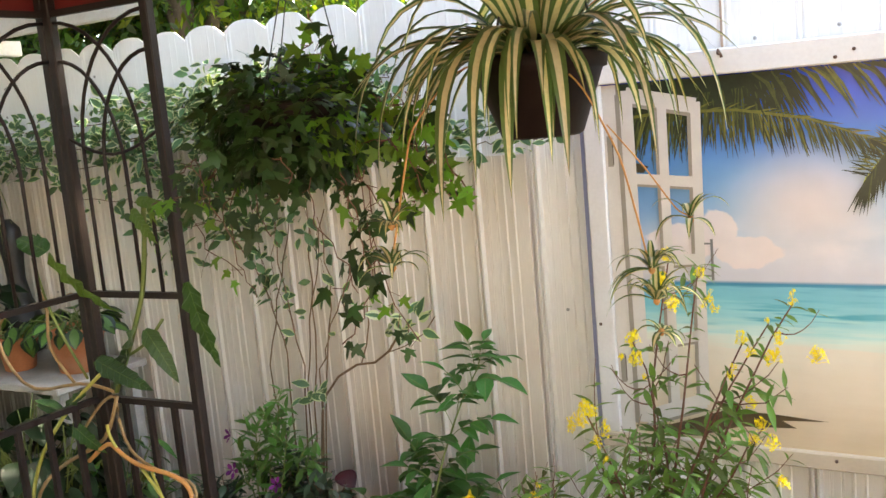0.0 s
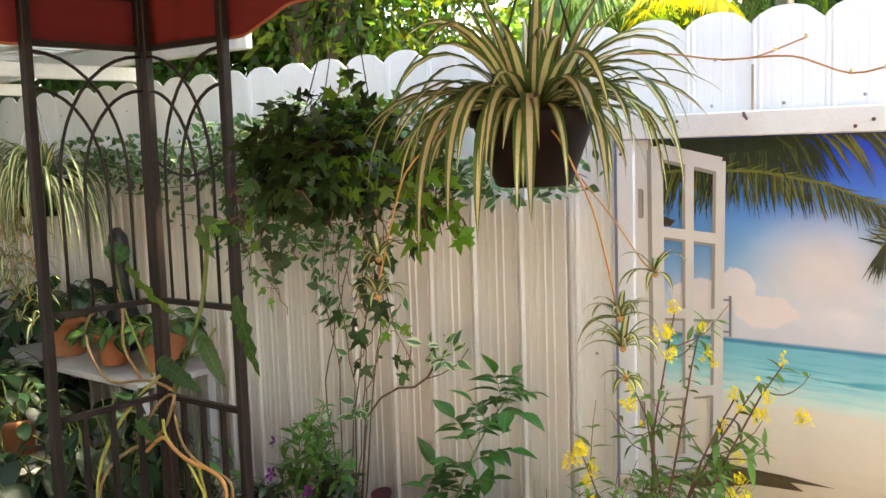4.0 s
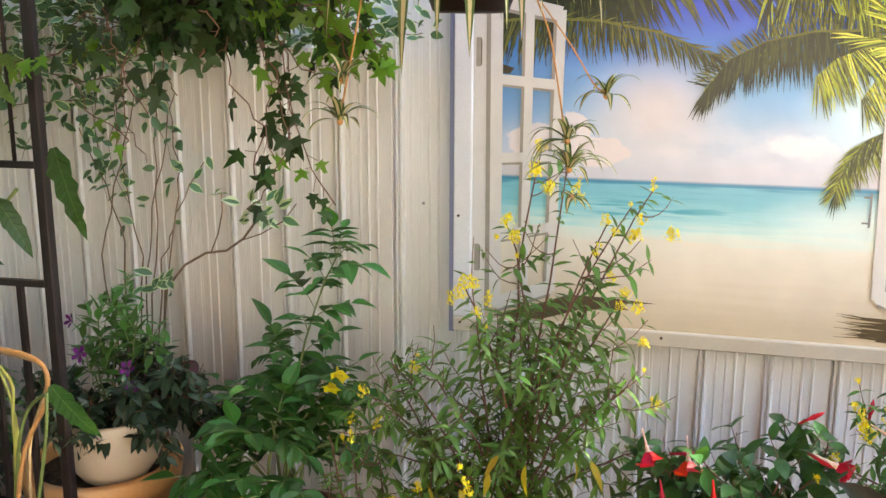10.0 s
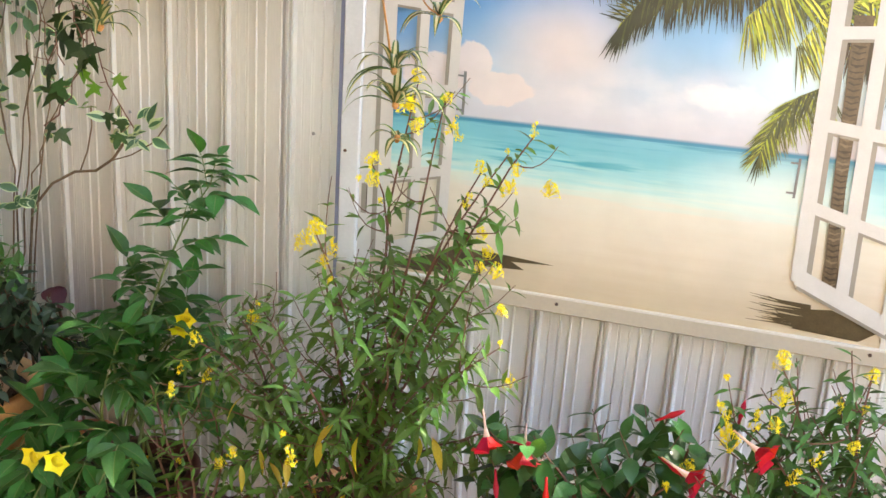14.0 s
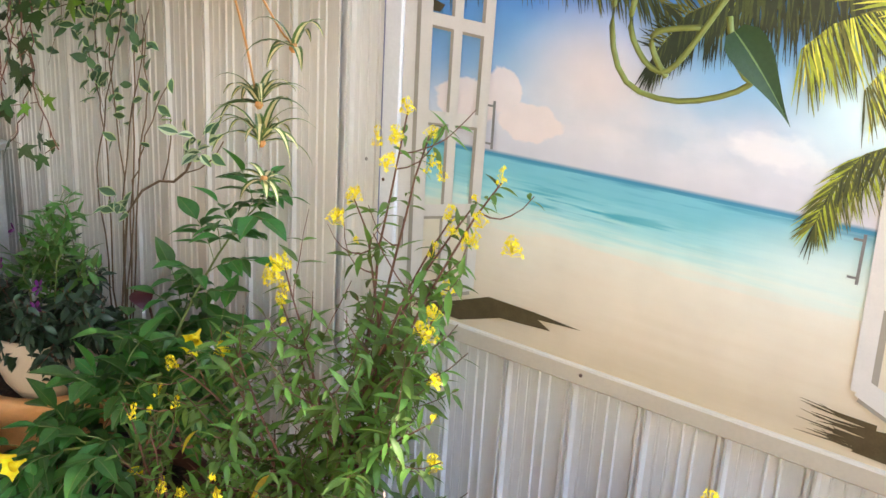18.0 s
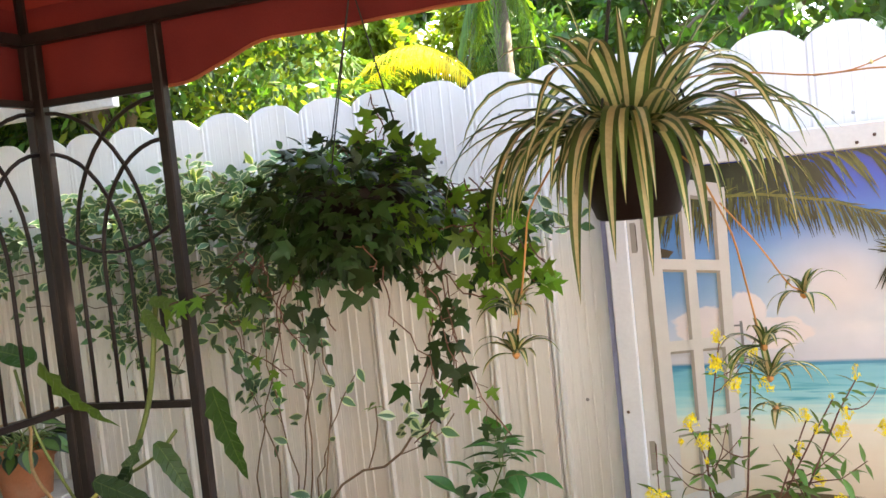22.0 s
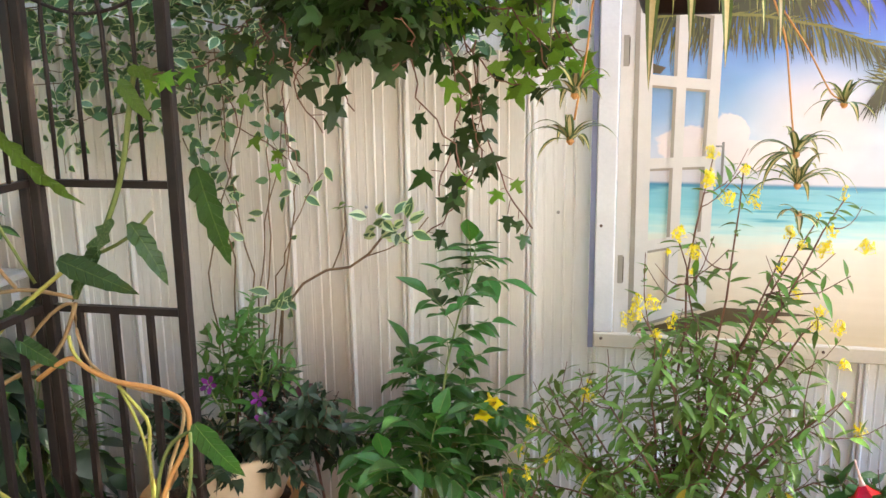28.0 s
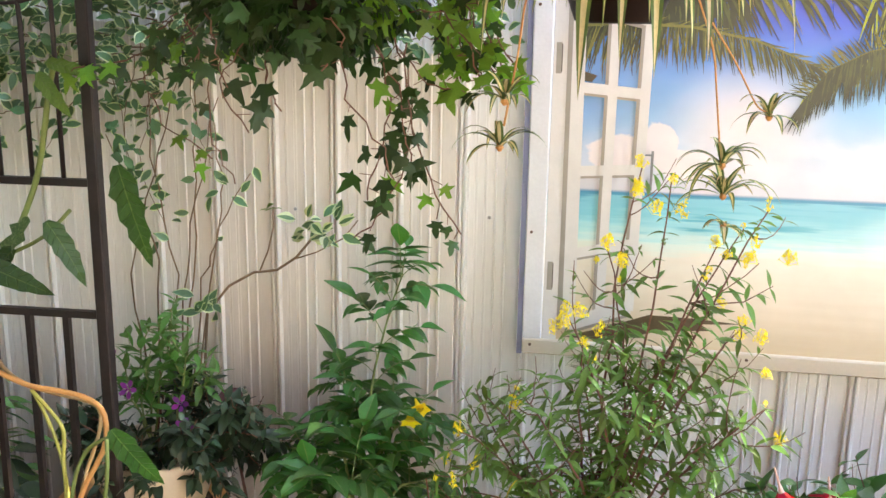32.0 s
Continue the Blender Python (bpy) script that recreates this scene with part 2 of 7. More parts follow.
# ---------------------------------------------------------------- ground, floor, walls
solid("ground", Mesh().add([(-600, -600, -0.06), (600, -600, -0.06), (600, 600, -0.06), (-600, 600, -0.06)], [(0, 1, 2, 3)]), GRASS, "bare earth and grass round the garden", "ground", "structure")
floor = solid("floor", Mesh().box((-4.30, -3.2, -0.055), (4.0, 2.17, -0.008)), GROUT, "dark red tiled patio floor", "floor", "structure")

FENCE_Y, RIB, RIB0 = 2.15, 0.1600, 0.092


def fence_z(u):
    """Top of the sheet at u, 0 to 1 across one rounded lobe."""
    return 1.808 + 0.036 * (1 - abs(2 * u - 1) ** 2.4) ** 0.8


def fence_profile():
    """Offsets towards the camera across one rib spacing: a narrow double rib, then flats broken by fine grooves and low beads."""
    mm = [(0, -3), (3, -3), (5, 9), (10, 9), (13, -2), (16, -2), (18, 10), (23, 10), (28, 0), (42, 0), (43, -1.8), (46, -1.8), (47, 0.8), (49, 0.8), (51, 0),
          (66, 0), (67, -1.8), (69.5, -1.8), (70.5, 0.8), (73, 0.8), (75, 0), (90, 0), (92, 3.4), (95, 3.4), (97.5, -0.6), (99, 0),
          (115, 0), (117, 3.4), (120, 3.4), (122.5, -0.6), (124, 0), (158, 0), (160, -3)]
    return [(x / 160, d / 1000) for x, d in mm]


def fence_sheet(x0, lobes, lift):
    m = Mesh()
    vs, fs, n = [], [], 0
    cols = []
    for k in range(lobes):
        for i, (u, d) in enumerate(fence_profile()):
            if k and i == 0:
                continue
            cols.append((x0 + (k + u) * RIB, FENCE_Y - d - lift, FENCE_Y - 0.16 * d - lift, fence_z(u)))
    for x, y, yt, z in cols:
        vs += [(x, y, 0.0), (x, y, 1.38), (x, yt, 1.60), (x, yt, z), (x, FENCE_Y + 0.006 - lift, z), (x, FENCE_Y + 0.006 - lift, 0.0)]
    for c in range(len(cols) - 1):
        a, b = c * 6, (c + 1) * 6
        fs += [(a + i, b + i, b + i + 1, a + i + 1) for i in range(5)] + [(a + 5, b + 5, b, a)]
    fs += [(5, 4, 3, 2, 1, 0), tuple(len(vs) - 6 + i for i in range(6))]
    return m.add(vs, fs)


fence = thing("wall_north", (0, FENCE_Y, 0), "white ribbed steel fence with a scalloped top edge", "fence", kind="structure")
for s in range(-7, 4):
    part("panel", fence_sheet(RIB0 + s * 4 * RIB, 4, 0.0015 * (s % 2)), WHITE_METAL, fence)
# shorter, duller sheets standing in front of the fence
low = thing("low_fence", (-2.3, FENCE_Y - 0.03, 0), "dull beige ribbed steel sheets standing against the white fence", "fence", kind="structure")
DULL_METAL = mat("dull_beige_steel", (0.66, 0.60, 0.53), 0.36, 0.08, 4, 90, 0.08, stain=(0.46, 0.39, 0.31), stain_amount=0.35, stain_scale=2.6, stretch=(3, 3, 0.4))


def low_top(x):
    return 1.412 + 0.075 * min(max((-1.2 - x) / 0.9, 0), 1) + 0.07 * min(max((-2.1 - x) / 1.2, 0), 1)


for k in range(-26, -7):
    m = Mesh()
    prof = fence_profile()
    for i, (u, d) in enumerate(prof):
        x = RIB0 + (k + u) * RIB
        m.v += [(x, FENCE_Y - 0.024 - d, 0.0), (x, FENCE_Y - 0.024 - d, low_top(x)), (x, FENCE_Y - 0.0225 - d, low_top(x)), (x, FENCE_Y - 0.0225 - d, 0.0)]
        if i:
            o = 4 * i
            m.f += [(o - 4 + j, o + j, o + (j + 1) % 4, o - 4 + (j + 1) % 4) for j in range(4)]
    m.m = [0] * len(m.f)
    part("panel", m, DULL_METAL, low)
# rail behind the sheets and posts
rails = Mesh()
for z in (0.35, 1.55):
    rails.box((-4.3, FENCE_Y + 0.008, z), (2.6, FENCE_Y + 0.05, z + 0.09))
part("rail", rails, WHITE_WOOD, fence)
# screws along the upper rail and at mid height
for k in range(-26, 16):
    for z, odd in ((1.637, 0), (1.02, 1), (1.735, 2)):
        if (k + odd) % (1 if z == 1.637 else 3):
            continue
        x = RIB0 + (k + 0.5) * RIB + rnd(-0.01, 0.01)
        part("screw", Mesh().lathe((0, 0, 0), [(0.0045, 0), (0.0045, 0.0016), (0.0025, 0.0032)], 8), SCREW, fence, at=Matrix.Translation((x, FENCE_Y - (0.0365 if z < 1.4 and x < -1.15 else 0.0125), z + rnd(-0.006, 0.006))) @ Matrix.Rotation(radians(90), 4, "X"))

part("slit", Mesh().box((-1.0595, FENCE_Y - 0.0032, 0.690), (-1.0565, FENCE_Y - 0.0005, 0.742)), RUST, fence, "short dark cut in the sheet")
west = thing("wall_west", (-4.92, 0, 0), "plain white fence panels at the garden's side", "fence", kind="structure")
part("panel", Mesh().box((-4.95, -3.2, 0), (-4.90, 2.14, 1.60)), WHITE_METAL, west)
# Unseen wall added behind the patio; its pale colour bounces warm light.
solid("wall_south", Mesh().box((-1.3, -2.35, 0), (5.1, -2.2, 3.4)), BOUNCE_WALL, "added plain stucco wall behind the patio, unseen, bouncing warm light", "wall", "structure")
# Unseen fence added to cut the low light from the east.
east = thing("wall_east", (2.62, 0, 0), "added plain white low fence, out of view, blocking low light", "fence", kind="structure")
part("panel", Mesh().box((2.60, -2.2, 0), (2.64, 1.2, 1.10)), WHITE_METAL, east)
part("panel", Mesh().box((2.60, 1.202, 0), (2.64, 2.10, 1.60)), WHITE_METAL, east)

# floor tiles, laid on the grout bed
tile = Mesh().box((-0.147, -0.147, -0.008), (0.147, 0.147, 0.004), bevel=0.004).data("tile", TILE)
for i in range(-13, 7):
    for j in range(-3, 8):
        part("tile", tile, TILE, floor, at=Matrix.Translation((-0.1 + i * 0.302, -0.05 + j * 0.302, rnd(-0.001, 0.001))))

# ---------------------------------------------------------------- mural
MY = 2.085


def srgb(r, g, b, k=1.0):
    return tuple(k * (c / 255 / 12.92 if c / 255 < 0.04045 else ((c / 255 + 0.055) / 1.055) ** 2.4) for c in (r, g, b))


def print_mat(name, color, vary=0.12, scale=30):
    return mat(name, color, 0.3, vary, scale, 250, 0.0, spec=0.5)


def mural_mat():
    m = bpy.data.materials.new("printed_beach_picture")
    m.use_nodes = True
    n, l = m.node_tree.nodes, m.node_tree.links
    b = n["Principled BSDF"]
    b.inputs["Roughness"].default_value = 0.22
    co = n.new("ShaderNodeTexCoord")
    sep = n.new("ShaderNodeSeparateXYZ")
    l.new(co.outputs["Object"], sep.inputs[0])

    def math_node(op, a, c=None, d=None):
        x = n.new("ShaderNodeMath")
        x.operation = op
        for i, v in enumerate((a, c, d)):
            if v is None:
                continue
            if isinstance(v, (int, float)):
                x.inputs[i].default_value = v
            else:
                l.new(v, x.inputs[i])
        return x.outputs[0]

    def mix(fac, a, c):
        x = n.new("ShaderNodeMix")
        x.data_type = "RGBA"
        l.new(fac, x.inputs["Factor"])
        for key, v in (("A", a), ("B", c)):
            if isinstance(v, tuple):
                x.inputs[key].default_value = (*v, 1)
            else:
                l.new(v, x.inputs[key])
        return x.outputs["Result"]

    def noise_at(sx, sz, detail=4):
        mp = n.new("ShaderNodeMapping")
        mp.inputs["Scale"].default_value = (sx, 1, sz)
        l.new(co.outputs["Object"], mp.inputs["Vector"])
        t = n.new("ShaderNodeTexNoise")
        t.inputs["Scale"].default_value, t.inputs["Detail"].default_value = 1, detail
        l.new(mp.outputs[0], t.inputs["Vector"])
        return t.outputs["Fac"]

    def spot(x, z, rx, rz):
        """1 at the centre, falling to 0 at the edge of an oval."""
        dx = math_node("DIVIDE", math_node("SUBTRACT", sep.outputs[0], x), rx)
        dz = math_node("DIVIDE", math_node("SUBTRACT", sep.outputs[2], z), rz)
        r = math_node("SQRT", math_node("ADD", math_node("MULTIPLY", dx, dx), math_node("MULTIPLY", dz, dz)))
        s = n.new("ShaderNodeMapRange")
        s.interpolation_type = "SMOOTHSTEP"
        s.inputs["From Min"].default_value, s.inputs["From Max"].default_value = 1, 0
        l.new(r, s.inputs["Value"])
        return s.outputs[0]

    def soft_edge(v, at_, width=0.12):
        s = n.new("ShaderNodeMapRange")
        s.interpolation_type = "SMOOTHSTEP"
        s.inputs["From Min"].default_value, s.inputs["From Max"].default_value = at_, at_ + width
        l.new(v, s.inputs["Value"])
        return s.outputs[0]

    ramp = n.new("ShaderNodeValToRGB")
    stops = [(0.715, srgb(204, 184, 154)), (0.78, srgb(210, 192, 166)), (0.88, srgb(221, 207, 187)), (0.955, srgb(222, 214, 198)), (0.985, srgb(206, 222, 212)),
             (1.005, srgb(172, 214, 212)), (1.03, srgb(146, 204, 210)), (1.055, srgb(122, 190, 202)), (1.085, srgb(116, 184, 200)), (1.098, srgb(74, 146, 172)),
             (1.107, srgb(60, 128, 162)), (1.109, srgb(200, 198, 206)), (1.15, srgb(204, 204, 212)), (1.21, srgb(182, 198, 214)), (1.28, srgb(150, 184, 212)),
             (1.35, srgb(112, 162, 208)), (1.43, srgb(62, 118, 202)), (1.50, srgb(32, 78, 196)), (1.56, srgb(20, 54, 182))]
    el = ramp.color_ramp.elements
    while len(el) < len(stops):
        el.new(0.5)
    for e, (z, c) in zip(el, stops):
        e.position, e.color = (z - 0.7) / 0.87, (*c, 1)
    wave = math_node("MULTIPLY", math_node("SUBTRACT", noise_at(5, 70), 0.5), 0.075)
    below = math_node("LESS_THAN", sep.outputs[2], 1.099)
    shore = math_node("MULTIPLY", math_node("SUBTRACT", noise_at(3, 3, 2), 0.5), 0.05)
    zz = math_node("ADD", sep.outputs[2], math_node("MULTIPLY", math_node("ADD", wave, shore), below))
    l.new(math_node("DIVIDE", math_node("SUBTRACT", zz, 0.7), 0.87), ramp.inputs[0])
    col = ramp.outputs[0]
    above = math_node("GREATER_THAN", sep.outputs[2], 1.109)
    # deep teal streaks in the middle water, pale shallows to one side
    streak = n.new("ShaderNodeMapRange")
    streak.inputs["From Min"].default_value, streak.inputs["From Max"].default_value = 0.52, 0.66
    l.new(noise_at(6, 95, 3), streak.inputs["Value"])
    col = mix(math_node("MULTIPLY", math_node("MULTIPLY", spot(-0.38, 1.035, 0.42, 0.055), streak.outputs[0]), 1.0), col, srgb(66, 158, 178))
    col = mix(math_node("MULTIPLY", math_node("MULTIPLY", spot(0.12, 1.02, 0.30, 0.10), below), 0.75), col, srgb(226, 232, 224))
    # sky: bluer behind the one casement, pale and bright towards the palm
    col = mix(math_node("MULTIPLY", math_node("MULTIPLY", spot(-0.74, 1.34, 0.34, 0.22), above), 0.7), col, srgb(70, 128, 190))
    col = mix(math_node("MULTIPLY", math_node("MULTIPLY", spot(-0.10, 1.34, 0.20, 0.12), above), 0.45), col, srgb(126, 184, 222))
    cloud = n.new("ShaderNodeMapRange")
    cloud.inputs["From Min"].default_value, cloud.inputs["From Max"].default_value = 0.42, 0.62
    l.new(noise_at(6, 13, 6), cloud.inputs["Value"])
    band = math_node("MULTIPLY", spot(-0.20, 1.185, 0.75, 0.10), cloud.outputs[0])
    col = mix(math_node("MULTIPLY", band, math_node("MULTIPLY", above, 0.8)), col, srgb(222, 218, 222))
    col = mix(math_node("MULTIPLY", math_node("MULTIPLY", spot(-0.36, 1.275, 0.22, 0.17), above), 0.85), col, srgb(226, 208, 202))
    edge = soft_edge(math_node("ADD", math_node("MAXIMUM", math_node("MAXIMUM", spot(-0.555, 1.225, 0.075, 0.075), spot(-0.64, 1.195, 0.13, 0.075)), spot(-0.49, 1.175, 0.12, 0.06)), math_node("MULTIPLY", math_node("SUBTRACT", noise_at(26, 34), 0.5), 0.6)), 0.30)
    col = mix(math_node("MULTIPLY", edge, math_node("MULTIPLY", above, 0.75)), col, srgb(232, 214, 208))
    puff = soft_edge(math_node("ADD", spot(-0.02, 1.20, 0.16, 0.06), math_node("MULTIPLY", math_node("SUBTRACT", noise_at(26, 44), 0.5), 0.9)), 0.36, 0.4)
    col = mix(math_node("MULTIPLY", puff, math_node("MULTIPLY", above, 0.55)), col, srgb(240, 236, 236))
    col = mix(math_node("MULTIPLY", spot(0.12, 1.285, 0.19, 0.15), math_node("MULTIPLY", above, 0.95)), col, srgb(222, 246, 248))
    mott = n.new("ShaderNodeMapRange")
    mott.inputs["To Min"].default_value, mott.inputs["To Max"].default_value = 0.90, 1.08
    l.new(noise_at(14, 14, 6), mott.inputs["Value"])
    hs = n.new("ShaderNodeHueSaturation")
    l.new(col, hs.inputs["Color"])
    l.new(mott.outputs[0], hs.inputs["Value"])
    l.new(hs.outputs[0], b.inputs["Base Color"])
    bp = n.new("ShaderNodeBump")
    bp.inputs["Strength"].default_value, bp.inputs["Distance"].default_value = 0.25, 0.012
    l.new(noise_at(4, 2.5, 1), bp.inputs["Height"])
    l.new(bp.outputs[0], b.inputs["Normal"])
    return m


mural = thing("wall_mural", (-0.21, MY, 0.697), "framed beach picture with painted open windows, screwed to the fence", "wall mural")
part("board", Mesh().box((-0.806, MY, 0.70), (0.368, MY + 0.045, 1.575)), mural_mat(), mural, "printed beach, sea and sky")
P_CREAM = mat("cream_vinyl_edge", (0.56, 0.48, 0.37), 0.4, 0.06, 8, 120, 0.1, stain=(0.5, 0.42, 0.32), stain_amount=0.3)
FRAME_SIDE = mat("weathered_white_wood", (0.66, 0.65, 0.65), 0.5, 0.08, 9, 120, 0.2, stain=(0.45, 0.41, 0.36), stain_amount=0.3, stain_scale=5)
# Blue-grey strip for the shadow gap at the frame's left; shade in its colour.
part("edge_strip", Mesh().box((-0.864, MY + 0.004, 0.690), (-0.851, MY + 0.05, 1.60)), mat("blue_grey_shade", (0.24, 0.26, 0.42), 0.4, 0.1, 8, 100, 0.1), mural, "blue-grey strip, the shaded gap beside the frame put in colour")
for name, a, b in (("frame_top", (-0.850, MY - 0.012, 1.562), (0.425, MY + 0.05, 1.617)), ("frame_bottom", (-0.850, MY - 0.012, 0.697), (0.425, MY + 0.05, 0.735)),
                   ("frame_side", (-0.850, MY - 0.010, 0.735), (-0.803, MY + 0.05, 1.562)), ("frame_side", (0.366, MY - 0.010, 0.735), (0.425, MY + 0.05, 1.562))):
    part(name, Mesh().box(a, b, bevel=0.003), P_CREAM if name == "frame_bottom" else FRAME_SIDE if name == "frame_side" else WHITE_WOOD, mural)
for x, z in ((-0.836, 1.002), (-0.836, 1.528), (-0.836, 1.56), (-0.83, 0.721), (-0.318, 0.720), (0.325, 0.722), (-0.72, 1.603), (-0.69, 1.60), (-0.265, 1.588), (-0.30, 1.575), (0.02, 1.59), (0.39, 1.0), (0.395, 1.59)):
    part("screw", Mesh().lathe((0, 0, 0), [(0.004, 0), (0.004, 0.0015), (0.002, 0.003)], 8), RUST, mural, at=Matrix.Translation((x, MY - 0.012, z)) @ Matrix.Rotation(radians(90), 4, "X"))
part("hook", Mesh().tube([(-0.532, MY - 0.012, 1.605), (-0.529, MY - 0.022, 1.612), (-0.524, MY - 0.026, 1.604), (-0.522, MY - 0.022, 1.598)], 0.0035), RUST, mural)
part("rust_streak", Mesh().box((-0.541, FENCE_Y - 0.0150, 1.62), (-0.536, FENCE_Y - 0.0120, 1.72)), mat("rust_streak", (0.40, 0.28, 0.2), 0.8), mural)

P_WHITE = print_mat("print_white", srgb(208, 202, 196), 0.05)
P_SHADE = print_mat("print_shade", srgb(150, 141, 130), 0.08)
P_DARK = print_mat("print_dark", srgb(62, 52, 36), 0.25)
P_PALM = print_mat("print_palm_dark", srgb(34, 42, 26), 0.35, 60)
P_PALM2 = print_mat("print_palm_olive", srgb(66, 74, 36), 0.35, 60)
P_LIME = print_mat("print_palm_lime", srgb(158, 168, 56), 0.3, 60)
P_TRUNK = print_mat("print_trunk", srgb(92, 76, 58), 0.45, 90)
P_OLIVE = print_mat("print_palm_pale_olive", srgb(104, 104, 46), 0.3, 60)
P_SUN = print_mat("print_palm_yellow", srgb(226, 220, 92), 0.2, 60)
P_BROWN = print_mat("print_trunk_dark", srgb(58, 44, 34), 0.4, 90)
P_STONE = print_mat("print_trunk_pale", srgb(122, 104, 82), 0.3, 90)
P_SIL = print_mat("print_sill_shadow", srgb(88, 74, 52), 0.25, 50)


def flat(pts, y):
    """A flat printed patch from outline points x, z."""
    return [(x, y, z) for x, z in pts], [tuple(range(len(pts)))]


def strip(m, pts, y, w, slot=0):
    """A printed band of width w (or one width a point) along points x, z."""
    ws = w if isinstance(w, (list, tuple)) else [w] * len(pts)
    vs, fs = [], []
    for i, (x, z) in enumerate(pts):
        a, b = pts[max(i - 1, 0)], pts[min(i + 1, len(pts) - 1)]
        d = Vector((b[0] - a[0], b[1] - a[1])).normalized()
        vs += [(x - d.y * ws[i] / 2, y, z + d.x * ws[i] / 2), (x + d.y * ws[i] / 2, y, z - d.x * ws[i] / 2)]
        if i:
            o = 2 * i
            fs.append((o - 2, o - 1, o + 1, o))
    m.add(vs, fs, slot)


def printed(name, mesh, mats, label=""):
    part(name, mesh, mats, mural, label)


def inside(p):
    return (min(max(p[0], -0.80), 0.364), min(max(p[1], 0.737), 1.560))


def fringe(m, spine, lead, trail_, length, n, y, slots, w, spread=12):
    """Printed leaflets along a spine; their heading turns from lead to trail_ degrees, their length from length[0] to length[1]."""
    sp = [Vector(p) for p in spine]
    segs = len(sp) - 1
    for i in range(n):
        f = min((i + rnd(0, 0.9)) / n, 0.999)
        k = int(f * segs)
        p = sp[k].lerp(sp[k + 1], f * segs - k)
        a = radians(lead + (trail_ - lead) * f + rnd(-spread, spread))
        ln = (length[0] + (length[1] - length[0]) * f) * rnd(0.7, 1.12)
        v = Vector((math.cos(a), math.sin(a)))
        sag = Vector((0, -0.10 * ln))
        if p.y > 1.60 or (p + v * ln).y > 1.575:
            continue
        strip(m, [inside(p), inside(p + v * ln * 0.5 + sag * 0.2), inside(p + v * ln + sag)], y - 0.000003 * i, [w * 0.5, w, w * 0.12], random.choice(slots))


m = Mesh()
m.add(*flat([(-0.80, 1.56), (-0.80, 1.44), (-0.72, 1.455), (-0.60, 1.475), (-0.50, 1.50), (-0.44, 1.53), (-0.40, 1.56)], MY - 0.0006))
fringe(m, [(-0.80, 1.53), (-0.66, 1.52), (-0.50, 1.53), (-0.40, 1.55)], -112, -68, (0.12, 0.10), 150, MY - 0.0008, [0, 0, 0, 1], 0.006, 16)
fringe(m, [(-0.82, 1.475), (-0.66, 1.488), (-0.50, 1.482), (-0.36, 1.455), (-0.215, 1.398)], -112, -55, (0.115, 0.055), 190, MY - 0.0012, [0, 0, 1, 1, 2], 0.0042, 14)
fringe(m, [(-0.62, 1.49), (-0.50, 1.482), (-0.36, 1.455), (-0.215, 1.398)], 30, -10, (0.04, 0.05), 30, MY - 0.0013, [1, 1, 2], 0.004, 12)
strip(m, [(-0.80, 1.478), (-0.66, 1.490), (-0.50, 1.484), (-0.36, 1.457), (-0.215, 1.398)], MY - 0.0016, [0.007, 0.007, 0.006, 0.006, 0.002], 2)
fringe(m, [(-0.52, 1.598), (-0.36, 1.598), (-0.20, 1.598), (-0.04, 1.598)], -58, -48, (0.15, 0.15), 34, MY - 0.0018, [0, 0, 0, 1], 0.0085, 7)
fringe(m, [(-0.44, 1.57), (-0.30, 1.565), (-0.16, 1.57)], -60, -42, (0.10, 0.11), 16, MY - 0.0020, [0, 1, 2], 0.006, 9)
printed("palm_frond", m, [P_PALM, P_PALM2, P_OLIVE], "dark hanging palm fronds")
m = Mesh()
arch = [(0.17, 1.435), (0.08, 1.462), (-0.02, 1.460), (-0.12, 1.437), (-0.20, 1.395), (-0.245, 1.33)]
fringe(m, arch, -58, -112, (0.13, 0.075), 330, MY - 0.0024, [0, 0, 0, 0, 1], 0.0040, 12)
fringe(m, arch, -66, -116, (0.07, 0.05), 260, MY - 0.0026, [0, 0, 1], 0.0044, 14)
fringe(m, arch, 60, 165, (0.05, 0.05), 120, MY - 0.0027, [0, 1, 2, 2], 0.0035, 16)
fringe(m, [(-0.10, 1.437), (-0.20, 1.395), (-0.25, 1.33)], -105, -95, (0.075, 0.05), 60, MY - 0.0029, [1, 2, 3], 0.0034, 16)
strip(m, arch, MY - 0.0030, [0.006, 0.006, 0.005, 0.005, 0.004, 0.002], 2)
printed("palm_frond", m, [P_PALM, P_PALM2, P_OLIVE, P_LIME], "dark arching palm frond")
m = Mesh()
fringe(m, [(-0.13, 1.57), (-0.06, 1.56), (0.02, 1.55), (0.10, 1.55)], -98, -80, (0.13, 0.13), 90, MY - 0.0023, [1, 2, 3, 0, 0], 0.0042, 14)
fringe(m, [(0.16, 1.44), (0.10, 1.43), (0.03, 1.40), (-0.01, 1.36)], -35, -80, (0.12, 0.09), 110, MY - 0.0031, [1, 2, 3, 3, 4], 0.004, 16)
fringe(m, [(0.17, 1.40), (0.12, 1.36), (0.09, 1.31)], -30, -75, (0.10, 0.08), 60, MY - 0.0032, [2, 3, 4, 1], 0.0036, 18)
fringe(m, [(0.02, 1.50), (0.10, 1.47), (0.18, 1.43)], 110, 60, (0.08, 0.12), 70, MY - 0.0031, [1, 2, 3, 3], 0.0044, 18)
lower = [(0.155, 1.245), (0.105, 1.215), (0.07, 1.16), (0.055, 1.10)]
fringe(m, lower, -140, -130, (0.06, 0.05), 100, MY - 0.0030, [1, 1, 2, 3], 0.0032, 14)
